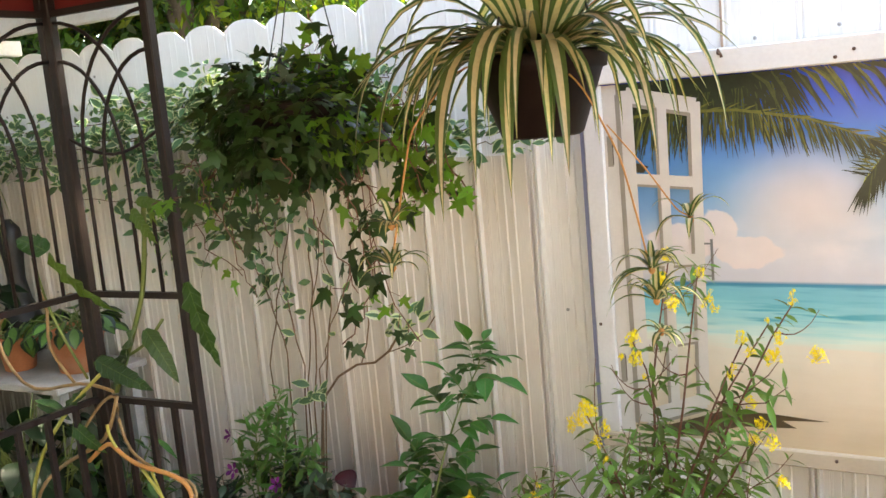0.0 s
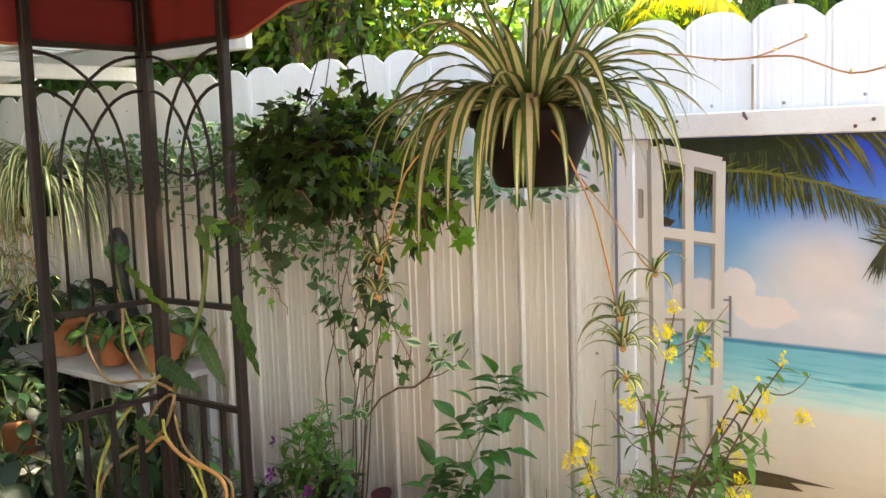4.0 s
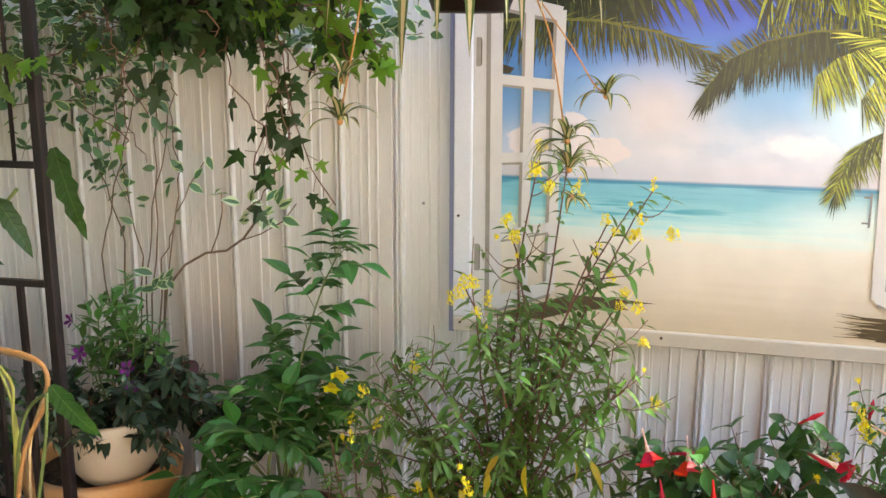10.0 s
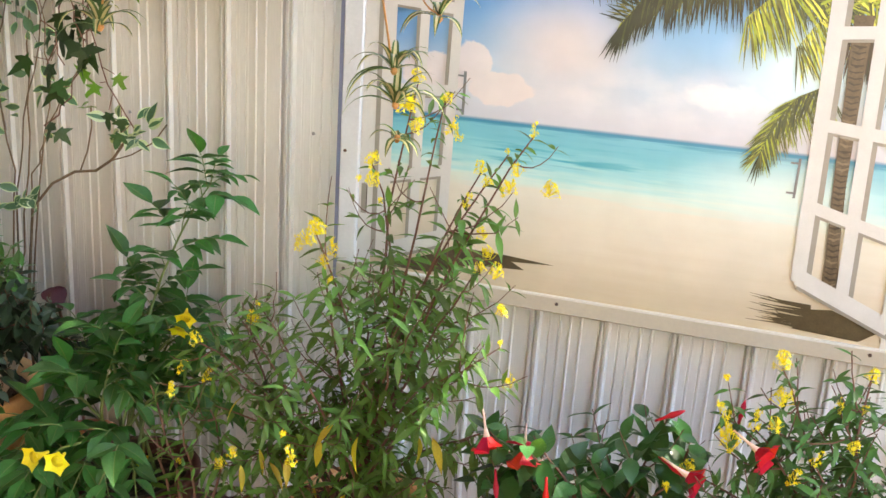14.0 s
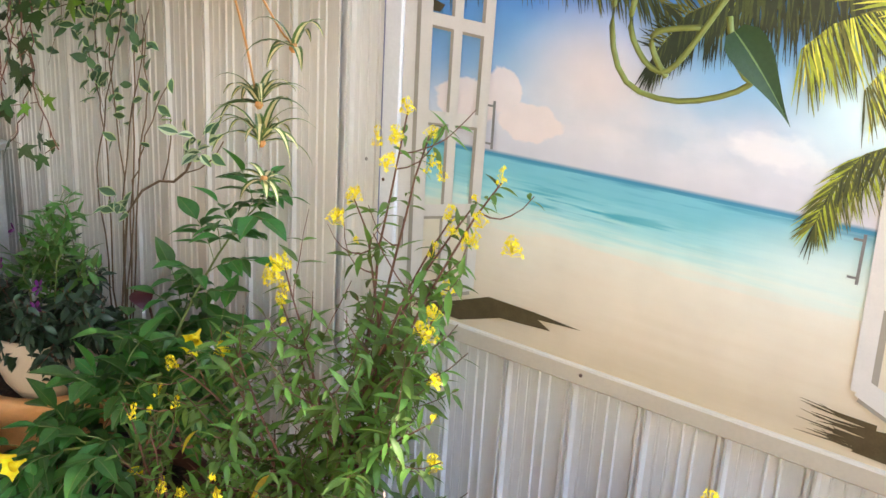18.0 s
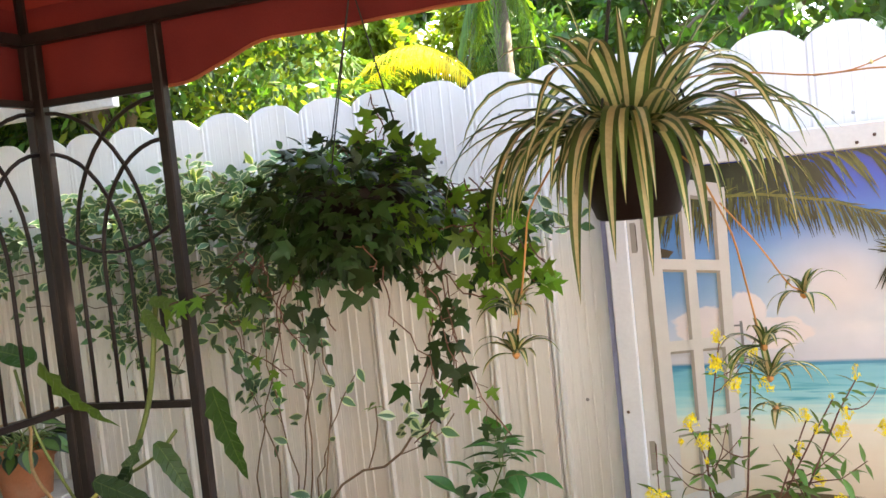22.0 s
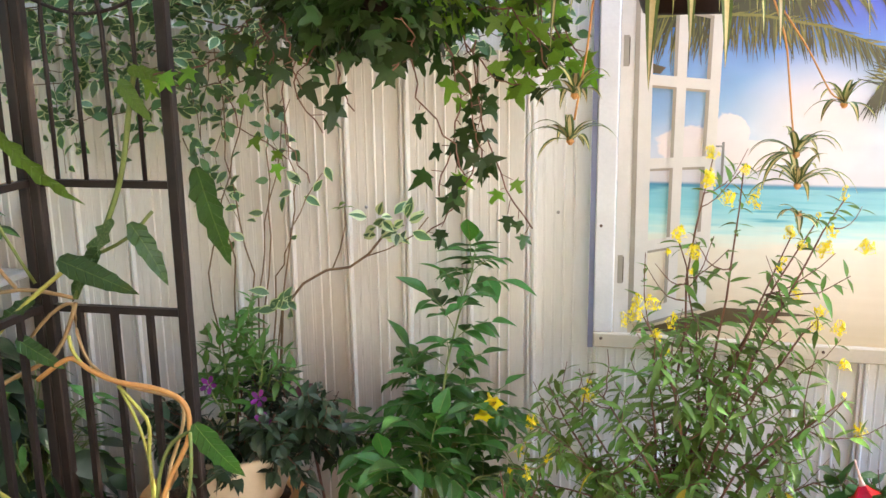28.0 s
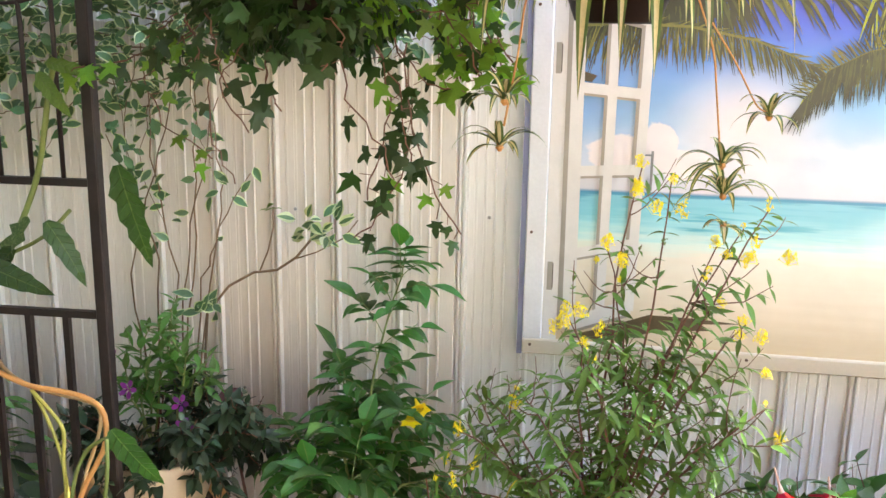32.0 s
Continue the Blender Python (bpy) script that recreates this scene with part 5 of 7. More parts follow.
for pts in ([(0.172, 1.165, 1.477), (0.166, 1.165, 1.429), (0.18, 1.165, 1.392), (0.22, 1.165, 1.386), (0.261, 1.165, 1.399), (0.273, 1.165, 1.415)],
            [(0.187, 1.16, 1.455), (0.182, 1.16, 1.431), (0.197, 1.16, 1.409), (0.213, 1.16, 1.403), (0.23, 1.16, 1.427), (0.247, 1.16, 1.457), (0.276, 1.16, 1.498), (0.291, 1.16, 1.536), (0.27, 1.33, 1.6)],
            [(0.232, 1.16, 1.435), (0.213, 1.16, 1.433), (0.197, 1.16, 1.428), (0.205, 1.16, 1.412), (0.213, 1.16, 1.403)],
            [(0.265, 1.12, 1.445), (0.27, 1.12, 1.423), (0.283, 1.12, 1.408), (0.273, 1.165, 1.415)],
            [(0.41, 1.25, 1.368), (0.407, 1.25, 1.355), (0.431, 1.25, 1.333), (0.455, 1.25, 1.355), (0.47, 1.25, 1.379), (0.455, 1.3, 1.45), (0.44, 1.34, 1.6)],
            [(0.149, 1.34, 1.587), (0.181, 1.34, 1.561), (0.209, 1.34, 1.549), (0.229, 1.34, 1.568), (0.27, 1.36, 1.62)]):
    fine = []
    for i in range(len(pts) - 1):
        a, b = Vector(pts[i]), Vector(pts[i + 1])
        fine += [a.lerp(b, k / 3) for k in range(3)]
    fine.append(Vector(pts[-1]))
    for _ in range(2):
        fine = [fine[0]] + [(fine[i - 1] + fine[i] * 2 + fine[i + 1]) / 4 for i in range(1, len(fine) - 1)] + [fine[-1]]
    part("vine", Mesh().tube(fine, 0.0019, 7), STEM_G, phil, "looping olive green vine", smooth=True)


# ---------------------------------------------------------------- shrubs in pots along the fence
def flower5(r, mats, cup=0.3):
    """A small five-petalled flower, facing +z."""
    m = Mesh()
    for k in range(5):
        a = k * 2 * math.pi / 5
        c, s = math.cos(a), math.sin(a)
        pts = [(0.1, 0, 0), (0.55, 0.30, cup * 0.6), (1.0, 0.16, cup), (1.0, -0.16, cup), (0.55, -0.30, cup * 0.6)]
        m.add([(r * (x * c - y * s), r * (x * s + y * c), r * z) for x, y, z in pts], [(0, 1, 2, 3, 4)])
    m.lathe((0, 0, 0), [(r * 0.12, 0), (r * 0.12, r * 0.35), (r * 0.05, r * 0.4)], 5, 1 if len(mats) > 1 else 0)
    return m


def cluster(n, spread, tall, r):
    m = Mesh()
    for i in range(n):
        t = rnd(0, 1)
        a = rnd(0, 6.283)
        q = spread * (1 - 0.6 * t)
        p = Vector((q * math.cos(a), q * math.sin(a), tall * t))
        d = Vector((math.cos(a), math.sin(a), rnd(0, 1))).normalized()
        m.put(flower5(r * rnd(0.75, 1.1), [0]), Matrix.Translation(p) @ d.to_track_quat("Z", "Y").to_matrix().to_4x4())
        m.tube([(0, 0, tall * t * 0.6 - 0.008), p], 0.0007, 3)
    return m


CLUST = [cluster(n, s, t, 0.0056).data("flower_spike", [YELLOW], True) for n, s, t in ((17, 0.017, 0.030), (11, 0.011, 0.036), (22, 0.020, 0.028), (7, 0.009, 0.020))]


def shrub(parent, base, tips, leaf_kinds, size, step, twig, droop=0.25, sub=4, sub_len=(0.10, 0.22), limit=300, spread=0.0, r0=0.004, opp=True, lift=0.10, bare=0.15, airy=9.0):
    """Woody stems from base to each tip, side twigs, and leaves along them, few above the height airy. Returns the twig ends."""
    poses, ends = [], []
    for tip in tips:
        b = Vector(base) + Vector((rnd(-spread, spread), rnd(-spread, spread), 0))
        main = bow(b, tip, lift * (Vector(tip) - b).length, rnd(-0.05, 0.05), 9, 0.006)
        part("stem", Mesh().tube(main, [r0 * (1 - 0.65 * i / 8) for i in range(9)], 6), twig, parent, smooth=True)
        lines = [(main, bare)]
        twigs = Mesh()
        for k in range(sub):
            p, d = along(main, rnd(0.22, 0.92))
            if p.z > airy and rnd(0, 1) < 0.4:
                continue
            out = around(d, rnd(0.5, 1.1), rnd(0, 6.283))
            out = (out + Vector((0, -0.12, 0.10))).normalized()
            e = p + out * rnd(*sub_len)
            e.y = min(e.y, FENCE_Y - 0.03)
            e.z = max(e.z, 0.04)
            tw = bow(p, e, -0.02, rnd(-0.02, 0.02), 6, 0.003)
            twigs.tube(tw, [0.0016 * (1 - 0.5 * i / 5) for i in range(6)], 4)
            lines.append((tw, 0.1))
            ends.append((tw[-1], (tw[-1] - tw[-2]).normalized()))
        if sub:
            part("twig", twigs, twig, parent, kind="stuff")
        ends.append((main[-1], (main[-1] - main[-2]).normalized()))
        for pts, t0 in lines:
            ln = sum((pts[i + 1] - pts[i]).length for i in range(len(pts) - 1))
            n = max(2, int(ln * (1 - t0) / step))
            for i in range(n):
                t = t0 + (1 - t0) * (i + rnd(0.2, 0.8)) / n
                p, d = along(pts, t)
                az = i * 1.57 + rnd(-0.5, 0.5)
                if p.z > airy and rnd(0, 1) < min((p.z - airy) * 4, 0.45):
                    continue
                for side in ((0, math.pi) if opp else (0,)):
                    o = around(d, rnd(0.7, 1.25), az + side)
                    o = (o + Vector((0, 0, -droop * rnd(0.3, 1.6)))).normalized()
                    s = rnd(*size) * (1.0 if t < 0.8 else 0.7)
                    if p.y + o.y * s > FENCE_Y - 0.015:
                        o.y = -abs(o.y)
                    poses.append(leaf_at(p, o, s, rnd(-0.6, 0.6)))
    leaves(parent, "leaf", leaf_kinds, poses, limit)
    return ends


def blossoms(parent, spots, name="flower_spike", kinds=CLUST, s=(0.55, 0.95), label="bright yellow flower spike"):
    for p in spots:
        part(name, random.choice(kinds), None, parent, label, at=Matrix.Translation(p) @ Euler((rnd(-0.5, 0.5), rnd(-0.5, 0.5), rnd(0, 6))).to_matrix().to_4x4() @ Matrix.Scale(rnd(*s), 4))


# thryallis: airy shrub with yellow flower spikes
thry = thing("thryallis_shrub", (-0.64, 1.76, 0), "tall airy shrub with yellow flowers in a pale terracotta pot", "potted plant")
pot(thry, (-0.64, 1.76, 0), 0.160, 0.115, 0.315, TERRA_L, 0.022, 0.05)
tips = [(-0.595, 1.86, 1.20), (-0.535, 1.85, 1.17), (-0.66, 1.80, 1.04), (-0.44, 1.80, 1.05), (-0.39, 1.80, 1.09), (-0.345, 1.80, 1.13), (-0.384, 1.70, 0.92), (-0.34, 1.65, 0.77), (-0.73, 1.70, 0.915), (-0.695, 1.66, 0.87), (-0.82, 1.65, 0.765), (-0.93, 1.60, 0.69),
        (-0.92, 1.76, 0.72), (-0.88, 1.66, 0.74), (-0.55, 1.62, 0.78), (-0.45, 1.62, 0.70), (-0.76, 1.56, 0.62), (-0.90, 1.62, 0.55), (-0.33, 1.70, 0.58), (-0.60, 1.55, 0.62), (-0.50, 1.90, 0.80), (-0.70, 1.92, 0.80), (-0.80, 1.58, 0.48), (-0.42, 1.60, 0.50), (-0.56, 1.46, 0.40), (-0.78, 1.56, 0.40), (-0.84, 1.60, 0.36)]
ends = shrub(thry, (-0.64, 1.76, 0.29), tips, THRY_M, (0.034, 0.062), 0.0235, STEM_R, 0.40, 7, (0.07, 0.17), 300, 0.06, airy=0.80)
spots = [Vector(t) for t in tips[:12]] + [Vector(t) - Vector((rnd(-0.03, 0.03), 0.02, rnd(0.02, 0.07))) for t in tips[:12]] + [Vector(t) - Vector((rnd(-0.05, 0.05), 0.02, rnd(0.04, 0.12))) for t in tips[:6]]
spots += [Vector(p) for p in ((-0.70, 1.66, 0.93), (-0.67, 1.64, 0.90), (-0.74, 1.68, 0.90), (-0.63, 1.72, 1.02), (-0.57, 1.78, 1.12), (-0.61, 1.80, 1.15), (-0.925, 1.50, 0.62), (-0.765, 1.45, 0.555), (-0.695, 1.50, 0.583), (-0.672, 1.50, 0.535), (-0.573, 1.42, 0.406), (-0.568, 1.40, 0.361), (-0.36, 1.66, 0.90), (-0.345, 1.66, 0.83), (-0.50, 1.85, 1.10))]
blossoms(thry, spots)
for i in range(14):
    q = Vector((rnd(-0.82, -0.42), rnd(1.52, 1.66), rnd(0.34, 0.62)))
    part("leaf", random.choice(THRY_M).copy(), None, thry, "yellowing leaf", at=leaf_at(q, (rnd(-0.6, 0.6), rnd(-0.6, 0), rnd(-1, -0.2)), rnd(0.05, 0.07), rnd(-0.5, 0.5))).data.materials[0] = YELLOWED

# low yellow-flowered sprigs between the two big pots
sprig = thing("small_thryallis", (-0.93, 1.62, 0), "small yellow-flowered shrub in a dark pot", "potted plant")
pot(sprig, (-0.93, 1.62, 0), 0.085, 0.06, 0.14, BROWN_POT)
ends = shrub(sprig, (-0.93, 1.62, 0.12), [(-0.98, 1.52, 0.62), (-0.94, 1.55, 0.56), (-0.90, 1.60, 0.55), (-1.02, 1.58, 0.50), (-0.86, 1.52, 0.42), (-0.96, 1.46, 0.36)], THRY_M, (0.025, 0.05), 0.03, STEM_R, 0.3, 3, (0.06, 0.12), 120, 0.03)
blossoms(sprig, [e for e, _ in ends[::4]])

# tecoma: large pinnate leaves and yellow trumpets
teco = thing("tecoma_shrub", (-1.13, 1.66, 0), "bright green leafy shrub with yellow trumpet flowers in a brown pot", "potted plant")
pot(teco, (-1.13, 1.66, 0), 0.140, 0.10, 0.34, mat("brown_clay", (0.12, 0.040, 0.027), 0.6, 0.15, 10, 120, 0.2), 0.02, 0.045)
tec_poses = []
tstems = Mesh()


def pinnate(p, d, ln, pairs, s, poses, stalks):
    """A pinnate leaf: pairs of leaflets along a stalk and one at its tip."""
    e = p + d * ln + Vector((0, 0, -0.12 * ln))
    line = bow(p, e, 0.12 * ln, 0, 6)
    stalks.tube(line, 0.0011, 4)
    for i in range(pairs):
        q, t = along(line, 0.3 + 0.65 * i / pairs)
        side = t.cross(Vector((0, 0, 1))).normalized()
        for k in (-1, 1):
            poses.append(leaf_at(q, (side * k * 0.9 + t * 0.6 + Vector((0, 0, -0.25))).normalized(), s * rnd(0.8, 1.1), rnd(-0.3, 0.3)))
    poses.append(leaf_at(line[-1], (line[-1] - line[-2]).normalized(), s * 1.15, rnd(-0.3, 0.3)))


for tip in ((-1.13, 1.98, 0.90), (-1.24, 1.86, 0.66), (-1.20, 1.72, 0.60), (-1.06, 1.78, 0.62), (-1.34, 1.76, 0.54), (-1.14, 1.62, 0.56), (-1.02, 1.70, 0.52), (-1.30, 1.60, 0.47), (-1.36, 1.60, 0.36),
            (-1.20, 1.48, 0.43), (-1.06, 1.46, 0.42), (-1.33, 1.44, 0.34), (-1.36, 1.50, 0.25), (-1.25, 1.40, 0.32), (-1.18, 1.40, 0.34), (-1.30, 1.42, 0.22), (-1.30, 1.84, 0.52), (-1.12, 1.86, 0.58)):
    main = bow((-1.15 + rnd(-0.05, 0.05), 1.66 + rnd(-0.05, 0.05), 0.31), tip, 0.08, rnd(-0.04, 0.04), 8, 0.005)
    part("stem", Mesh().tube(main, [0.0045 * (1 - 0.6 * i / 7) for i in range(8)], 6), STEM_G, teco, smooth=True)
    n = int((main[-1] - main[0]).length / 0.043)
    for i in range(n):
        p, d = along(main, 0.25 + 0.75 * (i + 0.5) / n)
        o = around(d, rnd(0.7, 1.2), i * 2.4 + rnd(-0.4, 0.4))
        o = (o + Vector((0, -0.15, 0.05))).normalized()
        if p.y + o.y * 0.15 > FENCE_Y - 0.02:
            o.y = -abs(o.y)
        pinnate(p, o, rnd(0.08, 0.135), random.choice((2, 2, 3)), rnd(0.052, 0.082), tec_poses, tstems)
    for k in range(3):
        pinnate(main[-1], around((main[-1] - main[-2]), rnd(0.2, 0.7), k * 2.1), 0.08, 3, 0.042, tec_poses, tstems)
part("leaf_stalk", tstems, STEM_G, teco, kind="stuff")
leaves(teco, "leaf", TECO_M, tec_poses, 300)


def trumpet(L=0.04, r=0.021):
    m = Mesh()
    seg = 15
    prof = [(0.0025, 0), (0.004, 0.3 * L), (0.008, 0.62 * L), (0.011, 0.8 * L)]
    m.lathe((0, 0, 0), prof, seg)
    vs = [(0.011 * math.cos(2 * math.pi * k / seg), 0.011 * math.sin(2 * math.pi * k / seg), 0.8 * L) for k in range(seg)]
    for k in range(seg):
        a = 2 * math.pi * k / seg
        q = r * (1.0 + 0.22 * math.cos(5 * a))
        vs.append((q * math.cos(a), q * math.sin(a), L * (0.98 + 0.05 * math.cos(5 * a))))
    m.add(vs, [(k, (k + 1) % seg, seg + (k + 1) % seg, seg + k) for k in range(seg)])
    return m


STRAW = mat("dry_straw", (0.62, 0.50, 0.28), 0.7, 0.15, 20, 120, 0.2)
TRUMPET = trumpet().data("trumpet_flower", [YELLOW], True)
for p, d in (((-1.085, 1.36, 0.535), (-0.2, -1, 0.1)), ((-1.05, 1.36, 0.54), (0.3, -1, 0.05)), ((-1.061, 1.76, 0.665), (0.1, -0.7, -0.7)), ((-1.05, 1.755, 0.685), (0.4, -0.8, -0.3))):
    part("trumpet_flower", TRUMPET, None, teco, "yellow trumpet flower", at=Matrix.Translation(p) @ Vector(d).to_track_quat("Z", "Y").to_matrix().to_4x4())

# dry grass blades arching out of the tecoma's pot
for pts in (((-1.12, 1.57, 0.32), (-1.08, 1.44, 0.39), (-1.06, 1.36, 0.40), (-1.085, 1.33, 0.35), (-1.117, 1.33, 0.25)),
            ((-1.09, 1.57, 0.32), (-1.06, 1.42, 0.41), (-1.04, 1.36, 0.41), (-1.02, 1.34, 0.36), (-1.015, 1.33, 0.30)),
            ((-1.05, 1.57, 0.32), (-1.01, 1.42, 0.40), (-0.975, 1.36, 0.40), (-0.95, 1.34, 0.34), (-0.94, 1.33, 0.27))):
    part("grass_blade", Mesh().tube(pts, 0.0008, 4), STRAW, teco, "dry straw-coloured blade", smooth=True)

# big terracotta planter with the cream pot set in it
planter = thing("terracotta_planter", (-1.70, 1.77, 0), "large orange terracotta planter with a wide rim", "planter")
# Terracotta colour lightened to offset the shade of the foliage above.
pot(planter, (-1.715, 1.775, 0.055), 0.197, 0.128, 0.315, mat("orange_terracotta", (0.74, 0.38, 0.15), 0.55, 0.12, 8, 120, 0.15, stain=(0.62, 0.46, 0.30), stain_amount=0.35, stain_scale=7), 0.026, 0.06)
part("saucer", Mesh().lathe((-1.715, 1.775, 0), [(0.115, 0), (0.13, 0.004), (0.15, 0.05), (0.152, 0.054), (0.146, 0.054), (0.13, 0.03), (0.01, 0.03)], 32), BROWN_POT, planter, "dark saucer", smooth=True)
part("foot", Mesh().lathe((-1.715, 1.775, 0.028), [(0.09, 0), (0.09, 0.03), (0.02, 0.03)], 20), BROWN_POT, planter)
tibo = thing("tibouchina", (-1.665, 1.775, 0.33), "dark leafy shrub with purple flowers in a round cream pot", "potted plant")
cp = (-1.66, 1.745, 0.345)
part("pot", Mesh().lathe(cp, [(0.072, 0), (0.082, 0.003), (0.108, 0.04), (0.127, 0.09), (0.136, 0.14), (0.140, 0.172), (0.136, 0.178), (0.128, 0.172), (0.122, 0.14), (0.03, 0.138)], 36), CREAM, tibo, "smooth round cream pot", smooth=True)
tt = [(-1.50, 1.62, 0.60), (-1.40, 1.70, 0.66), (-1.84, 1.66, 0.62), (-1.60, 1.58, 0.56), (-1.36, 1.72, 0.58), (-1.70, 1.58, 0.58), (-1.44, 1.60, 0.52), (-1.78, 1.72, 0.62), (-1.74, 1.66, 0.55), (-1.58, 1.70, 0.60), (-1.48, 1.74, 0.56), (-1.44, 1.80, 0.50), (-1.50, 1.66, 0.62), (-1.62, 1.62, 0.52), (-1.80, 1.80, 0.58), (-1.66, 1.86, 0.66), (-1.55, 1.84, 0.66), (-1.40, 1.78, 0.58)]
shrub(tibo, (-1.655, 1.74, 0.50), tt, TIBO_M, (0.034, 0.058), 0.016, STEM_R, 0.4, 5, (0.05, 0.11), 330, 0.04, 0.003)
tl = [(-1.63, 1.82, 0.86), (-1.68, 1.80, 0.80), (-1.58, 1.78, 0.78), (-1.54, 1.80, 0.74), (-1.73, 1.76, 0.74), (-1.66, 1.72, 0.72)]
young = thing("tibouchina_shoots", (-1.665, 1.775, 0.45), "upright fresh green shoots growing from the cream pot", "plant")
shrub(young, (-1.655, 1.76, 0.50), tl, TIBO_LM, (0.042, 0.07), 0.018, STEM_G, 0.1, 3, (0.05, 0.09), 200, 0.03, 0.003, bare=0.35)
PURP = [flower5(0.021, [0], 0.25).data("flower", [PURPLE], True), flower5(0.019, [0], 0.5).data("flower", [PURPLE], True)]
for p, d in (((-1.735, 1.72, 0.755), (-0.3, -0.8, 0.3)), ((-1.545, 1.66, 0.615), (0.3, -0.9, 0.4)), ((-1.56, 1.68, 0.66), (0.0, -0.9, 0.4)), ((-1.66, 1.64, 0.70), (0.0, -0.9, 0.4))):
    part("flower", random.choice(PURP), None, tibo, "purple five-petalled flower", at=Matrix.Translation(p) @ Vector(d).to_track_quat("Z", "Y").to_matrix().to_4x4())
red = thing("red_leaf_plant", (-1.53, 2.02, 0), "small pot with one broad dark red leaf", "potted plant")
pot(red, (-1.53, 2.02, 0), 0.08, 0.06, 0.16, TERRA)
part("stem", Mesh().tube(bow((-1.53, 2.02, 0.13), (-1.58, 1.98, 0.575), 0.0, 0.02), 0.004, 6), STEM_R, red)
part("leaf", leaf_shape([0.42 * w / 0.34 for w in ROUND], 0.2, 0.35), leafy("wine_red_leaf", (0.09, 0.010, 0.014), 0.2, 0.3), red, "broad dark red leaf", smooth=True, at=leaf_at((-1.59, 1.97, 0.575), (0.85, -0.45, -0.12), 0.075, 0.2))

# mandevilla with red flowers, and the second yellow shrub
mand = thing("mandevilla", (-0.12, 1.58, 0), "red-flowered mandevilla in a pale terracotta pot", "potted plant")
pot(mand, (-0.12, 1.58, 0), 0.135, 0.10, 0.34, TERRA_L, 0.02, 0.045)
MAND_M = variants("leaf", lambda i: leaf_shape([w * 1.1 for w in OVAL], 0.2, 0.15 + 0.1 * i), [veined(leafy("mandevilla_leaf", (0.036, 0.104, 0.026), 0.25, 0.32, 0.4), 8, 0.9, (0.08, 0.16, 0.05), 0.4)], 3)
mt = [(-0.30, 1.62, 0.56), (-0.33, 1.58, 0.64), (-0.28, 1.56, 0.60), (-0.24, 1.52, 0.68), (-0.10, 1.66, 0.60), (-0.03, 1.62, 0.72), (0.02, 1.56, 0.66), (-0.05, 1.46, 0.52), (-0.20, 1.46, 0.52), (-0.28, 1.46, 0.46), (0.0, 1.42, 0.46), (-0.14, 1.40, 0.46), (0.08, 1.5, 0.52), (-0.34, 1.50, 0.50), (-0.16, 1.50, 0.56), (-0.08, 1.52, 0.56),
      (-0.34, 1.44, 0.40), (-0.24, 1.38, 0.38), (-0.06, 1.36, 0.38), (0.06, 1.40, 0.40), (-0.18, 1.60, 0.60)]
ends = shrub(mand, (-0.12, 1.58, 0.31), mt, MAND_M, (0.045, 0.078), 0.026, STEM_R, 0.25, 6, (0.06, 0.13), 300, 0.06)


def mand_flower():
    m = Mesh()
    m.lathe((0, 0, 0), [(0.0014, 0), (0.0024, 0.03), (0.005, 0.043), (0.0072, 0.05)], 10, 1)
    for k in range(5):
        a = k * 2 * math.pi / 5
        c, s = math.cos(a), math.sin(a)
        h = rnd(0.9, 1.12)
        pts = [(0.0065, -0.005, 0.047), (0.0065, 0.005, 0.047), (0.013, 0.013, 0.058), (0.013, -0.011, 0.058), (0.019 * h, 0.018, 0.066 * h), (0.022 * h, -0.012, 0.067 * h), (0.027 * h, 0.011, 0.063), (0.029 * h, -0.009, 0.066)]
        m.add([(x * c - y * s, x * s + y * c, z) for x, y, z in pts], [(0, 1, 2, 3), (3, 2, 4, 5), (5, 4, 6, 7)], 0)
    return m


MFL = mand_flower().data("flower", [RED, PINKW], True)
bud = Mesh().lathe((0, 0, 0), [(0.002, 0), (0.003, 0.02), (0.0055, 0.03), (0.004, 0.042), (0.0008, 0.052)], 8).data("bud", [RED], True)
for p, d in (((-0.205, 1.42, 0.545), (0.35, -0.2, -0.9)), ((-0.15, 1.44, 0.585), (0.7, -0.4, -0.5)), ((-0.10, 1.44, 0.58), (0.8, -0.3, -0.4)), ((0.0, 1.40, 0.50), (0.4, -0.3, -0.8)), ((0.07, 1.52, 0.76), (0.7, -0.4, -0.3)), ((-0.335, 1.54, 0.70), (0.3, -0.3, -0.9)), ((-0.25, 1.50, 0.71), (0.1, -0.3, -0.9)), ((-0.03, 1.48, 0.71), (0.8, -0.2, -0.3))):
    part("flower", MFL, None, mand, "red trumpet flower with a pale throat", at=Matrix.Translation(p) @ Vector(d).to_track_quat("Z", "Y").to_matrix().to_4x4())
for p, d in (((-0.295, 1.50, 0.615), (0.2, -0.3, -1)), ((-0.22, 1.45, 0.59), (0.1, -0.2, -1)), ((-0.20, 1.45, 0.65), (0.1, -0.2, -1)), ((-0.05, 1.54, 0.74), (0.8, 0, 0.5)), ((0.077, 1.58, 0.735), (0.1, 0, 1)), ((-0.28, 1.50, 0.67), (0.8, -0.2, 0.2)), ((-0.035, 1.50, 0.70), (0.8, -0.3, -0.3))):
    part("bud", bud, None, mand, "furled red bud", at=Matrix.Translation(p) @ Vector(d).to_track_quat("Z", "Y").to_matrix().to_4x4())

